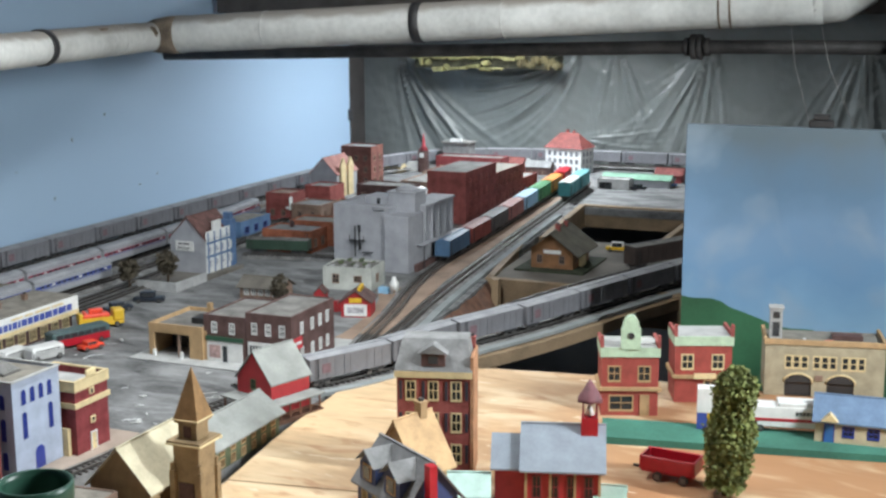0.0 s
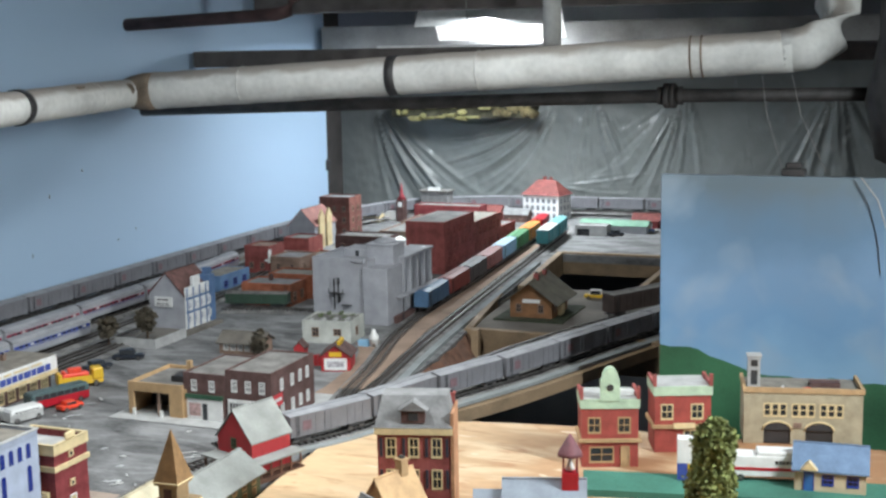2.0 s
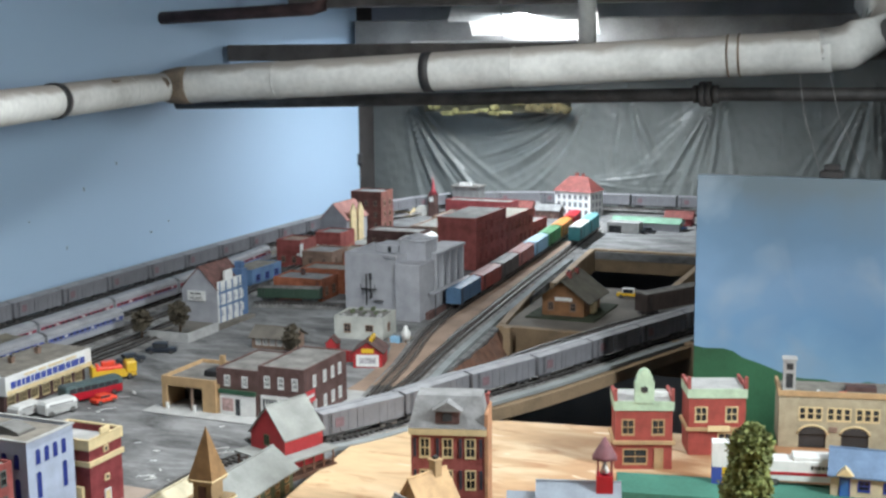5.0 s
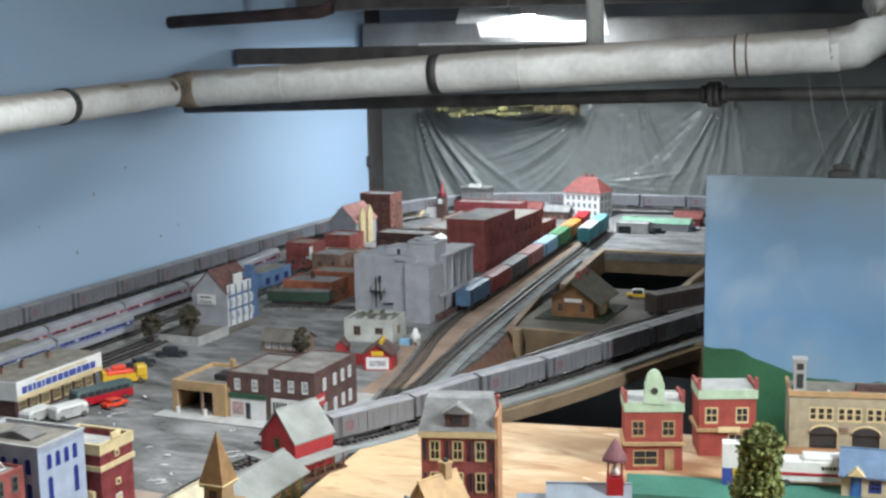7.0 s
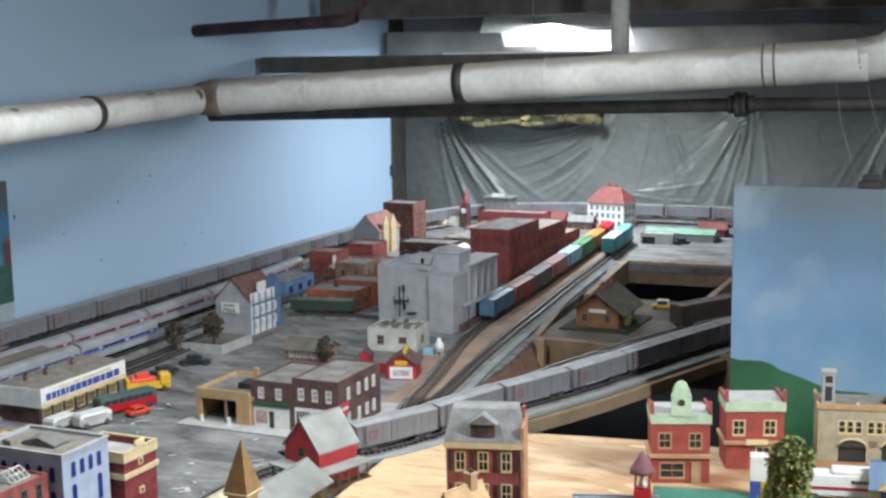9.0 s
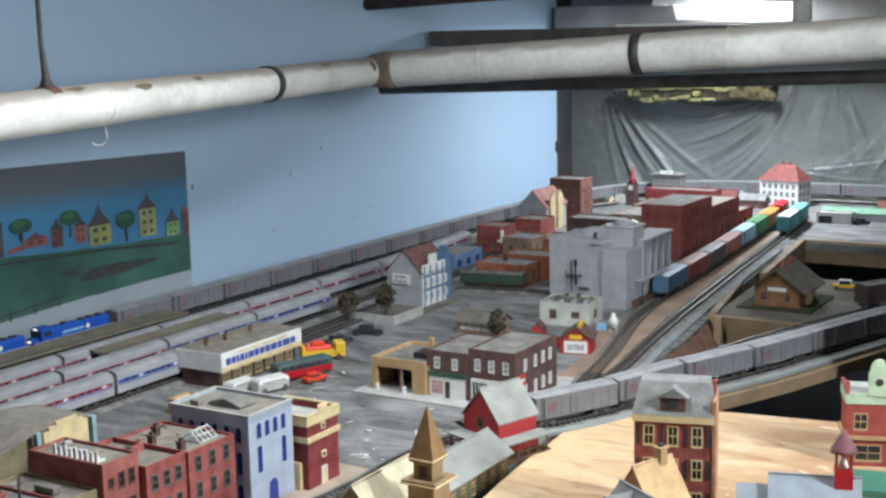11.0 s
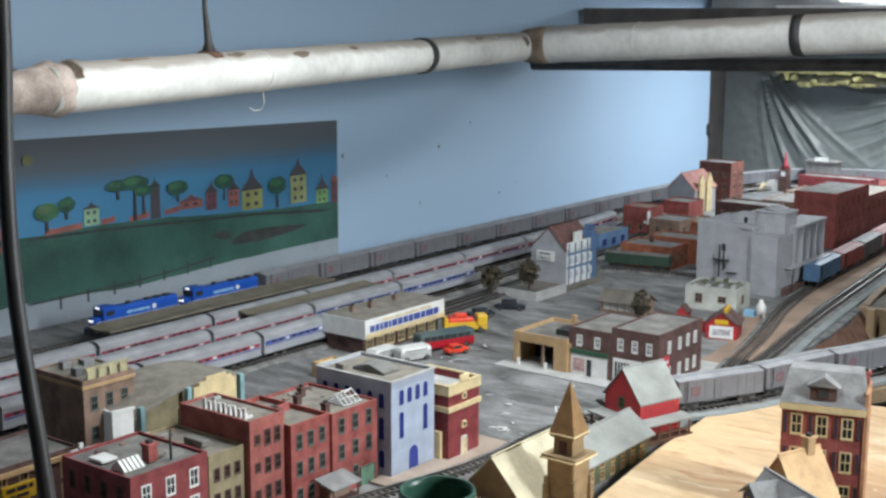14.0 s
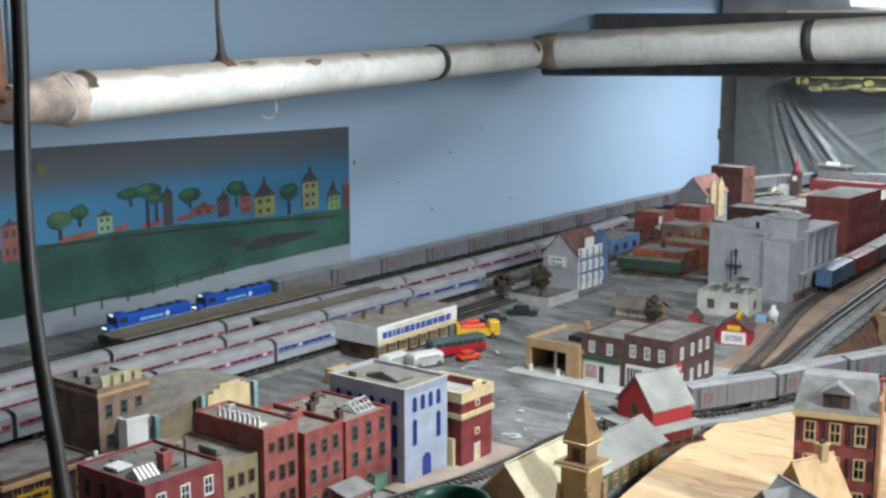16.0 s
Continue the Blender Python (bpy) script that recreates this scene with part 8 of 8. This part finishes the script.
tr = thing("mixer_truck", "yellow truck carrying bright orange machinery", "model truck", pose(-1.478, 1.900, 0, 0, 0, 50) @ Matrix.Diagonal((0.74, 0.95, 1.0, 1.0)))
part("chassis", boxes((-0.055, 0.055, -0.013, 0.013, 0.006, 0.012)), YELLOW, tr, bevel=0.001)
part("cab", boxes((0.028, 0.056, -0.014, 0.014, 0.012, 0.034)), YELLOW, tr, bevel=0.003)
part("windshield", boxes((0.0562, 0.0568, -0.011, 0.011, 0.022, 0.031)), GLASS_DARK, tr)
part("machinery", boxes((-0.046, 0.022, -0.010, 0.010, 0.014, 0.028)), ORANGE, tr, bevel=0.003)
part("machinery_top", boxes((-0.030, 0.004, -0.007, 0.007, 0.028, 0.037), (-0.044, -0.036, -0.008, 0.008, 0.028, 0.033)), ORANGE, tr, bevel=0.0015)
part("load_bed", boxes((-0.057, -0.047, -0.014, 0.014, 0.010, 0.030)), YELLOW, tr, bevel=0.001)
part("side_board", boxes((-0.055, 0.026, -0.0145, -0.0125, 0.012, 0.022)), YELLOW, tr)
put_wheels(tr, (-0.036, 0.036), 0.013, 0.006)
car("yellow and white van on the depot table", -0.775, 2.965, 8, YELLOW, 0.06, 0.022, 0.0, WHITE)
car("blue truck by the red-roofed hut", -0.90, 4.06, 20, mat("truck_blue", (0.05, 0.15, 0.36), 0.4), 0.05, 0.022, 0.0, YELLOW)
car("dark car on the far table", -0.975, 3.96, 40, DARKCAR, 0.05, 0.02)
tv = thing("red_van", "dusty red van parked behind the brick row", "model van", pose(-1.395, 1.315, 0, 0, 0, 80))
part("body", boxes((-0.03, 0.03, -0.013, 0.013, 0.004, 0.028)), RED_BRICK, tv, bevel=0.002)
part("windshield", boxes((0.0302, 0.0308, -0.010, 0.010, 0.017, 0.025)), GLASS_DARK, tv)
put_wheels(tv, (-0.018, 0.018), 0.0125, 0.005)
car("orange car on the back lot", -1.40, 1.42, 30, ORANGE, 0.048, 0.018)
lot = thing("back_lot_wall", "low brown wall and sheds round the back lot", "wall", pose(-1.36, 1.28, 0, 0, 0, 90))
part("wall_run", boxes((0, 0.25, 0.06, 0.064, 0, 0.020), (0, 0.004, 0, 0.06, 0, 0.020)), DARK_BRICK, lot)
block("back_lot_shed", "low brick shed with a grey roof behind the row", -1.275, 1.10, 90, 0.10, 0.05, 0.055, DARK_BRICK, {}, roof_mat=GRAVEL_ROOF)
block("back_lot_shed", "low tan shed with a sandy roof behind the blue building", -1.45, 1.50, 90, 0.05, 0.045, 0.022, TAN, {}, roof_mat=CREAM)
cn = thing("orange_marker", "small orange post beside the tracks", "post", pose(-1.56, 1.33, 0))
part("post", boxes((-0.003, 0.003, -0.003, 0.003, 0, 0.026)), ORANGE, cn)

# ---- scraps and rubble ----
rn = random.Random(7)
for k in range(22):
    x, y = rn.uniform(-1.36, -1.02), rn.uniform(1.42, 1.72)
    if k < 5:
        x, y = rn.uniform(-1.42, -1.34), rn.uniform(1.70, 1.86)
    s = rn.uniform(0.003, 0.010)
    bm = bmesh.new()
    vv = [bm.verts.new((s * rn.uniform(0.6, 1.2) * math.cos(a), 0.5 * s * rn.uniform(0.5, 1.2) * math.sin(a), rn.uniform(0.0004, 0.002))) for a in (0.3, 1.4, 2.6, 3.7, 5.2)]
    ww = [bm.verts.new(v.co + Vector((0, 0, 0.0008))) for v in vv]
    bm.faces.new(vv[::-1])
    bm.faces.new(ww)
    for i in range(5):
        bm.faces.new((vv[i], vv[(i + 1) % 5], ww[(i + 1) % 5], ww[i]))
    solid("paper_scrap", bm, WHITE, "small white scrap lying on the grey ground", "scrap", m=pose(x, y, 0.0004, 0, 0, rn.uniform(0, 180)), group="white scraps")
ar = thing("painted_arrow", "white painted arrow outline on the asphalt", "road marking", pose(-1.075, 1.585, 0.0012, 0, 0, 35), kind="structure")
part("line", boxes((0, 0.05, 0, 0.003, 0, 0.0006), (0.0, 0.04, 0.024, 0.027, 0, 0.0006), (0.0, 0.003, 0.003, 0.024, 0, 0.0006)), WHITE, ar)
bm = bmesh.new()
for k in range(90):
    y = rn.uniform(1.9, 3.9)
    x, s = -2.075 + rn.uniform(-0.03, 0.05), rn.uniform(0.006, 0.014)
    c = bmesh.ops.create_icosphere(bm, subdivisions=1, radius=s, matrix=Matrix.Translation((x, y, s * 0.6)))
    for v in c["verts"]:
        v.co += Vector((rn.uniform(-1, 1), rn.uniform(-1, 1), rn.uniform(-0.6, 1))) * s * 0.4
solid("wall_rubble", bm, mat("rusty_red_scatter", (0.16, 0.055, 0.04), 0.95, 0.5, 40), "rusty red scenery scatter along the foot of the blue wall", "scatter", "stuff")

# chalk-white marks left on the asphalt of the town square
CHALK = mat("chalk_white_mark", (0.66, 0.68, 0.68), 0.9, 0.3, 60)
rnd = random.Random(21)
for x, y, size in ((-1.389, 1.811, 0.010), (-1.369, 1.738, 0.016), (-1.207, 1.601, 0.006), (-1.104, 1.476, 0.013), (-1.052, 1.477, 0.012), (-1.060, 1.603, 0.024), (-1.045, 1.612, 0.022), (-1.132, 1.536, 0.006), (-1.30, 1.66, 0.005)):
    bm = bmesh.new()
    a = rnd.uniform(0.2, 1.2)
    pts = [Vector((x, y, 0.0006)) + Vector((math.cos(a), math.sin(a), 0)) * size * (k / 3 - 1) + Vector((-math.sin(a), math.cos(a), 0)) * size * 0.45 * noise.noise((x * 40, k * 0.8, size * 50)) for k in range(7)]
    tube(bm, pts, [0.0005, 0.0011, 0.0016, 0.0010, 0.0016, 0.0009, 0.0005], 6)
    bmesh.ops.scale(bm, vec=(1, 1, 0.45), verts=bm.verts)
    solid("paint_mark", bm, CHALK, "thin chalk-white mark smeared on the grey asphalt", "mark")
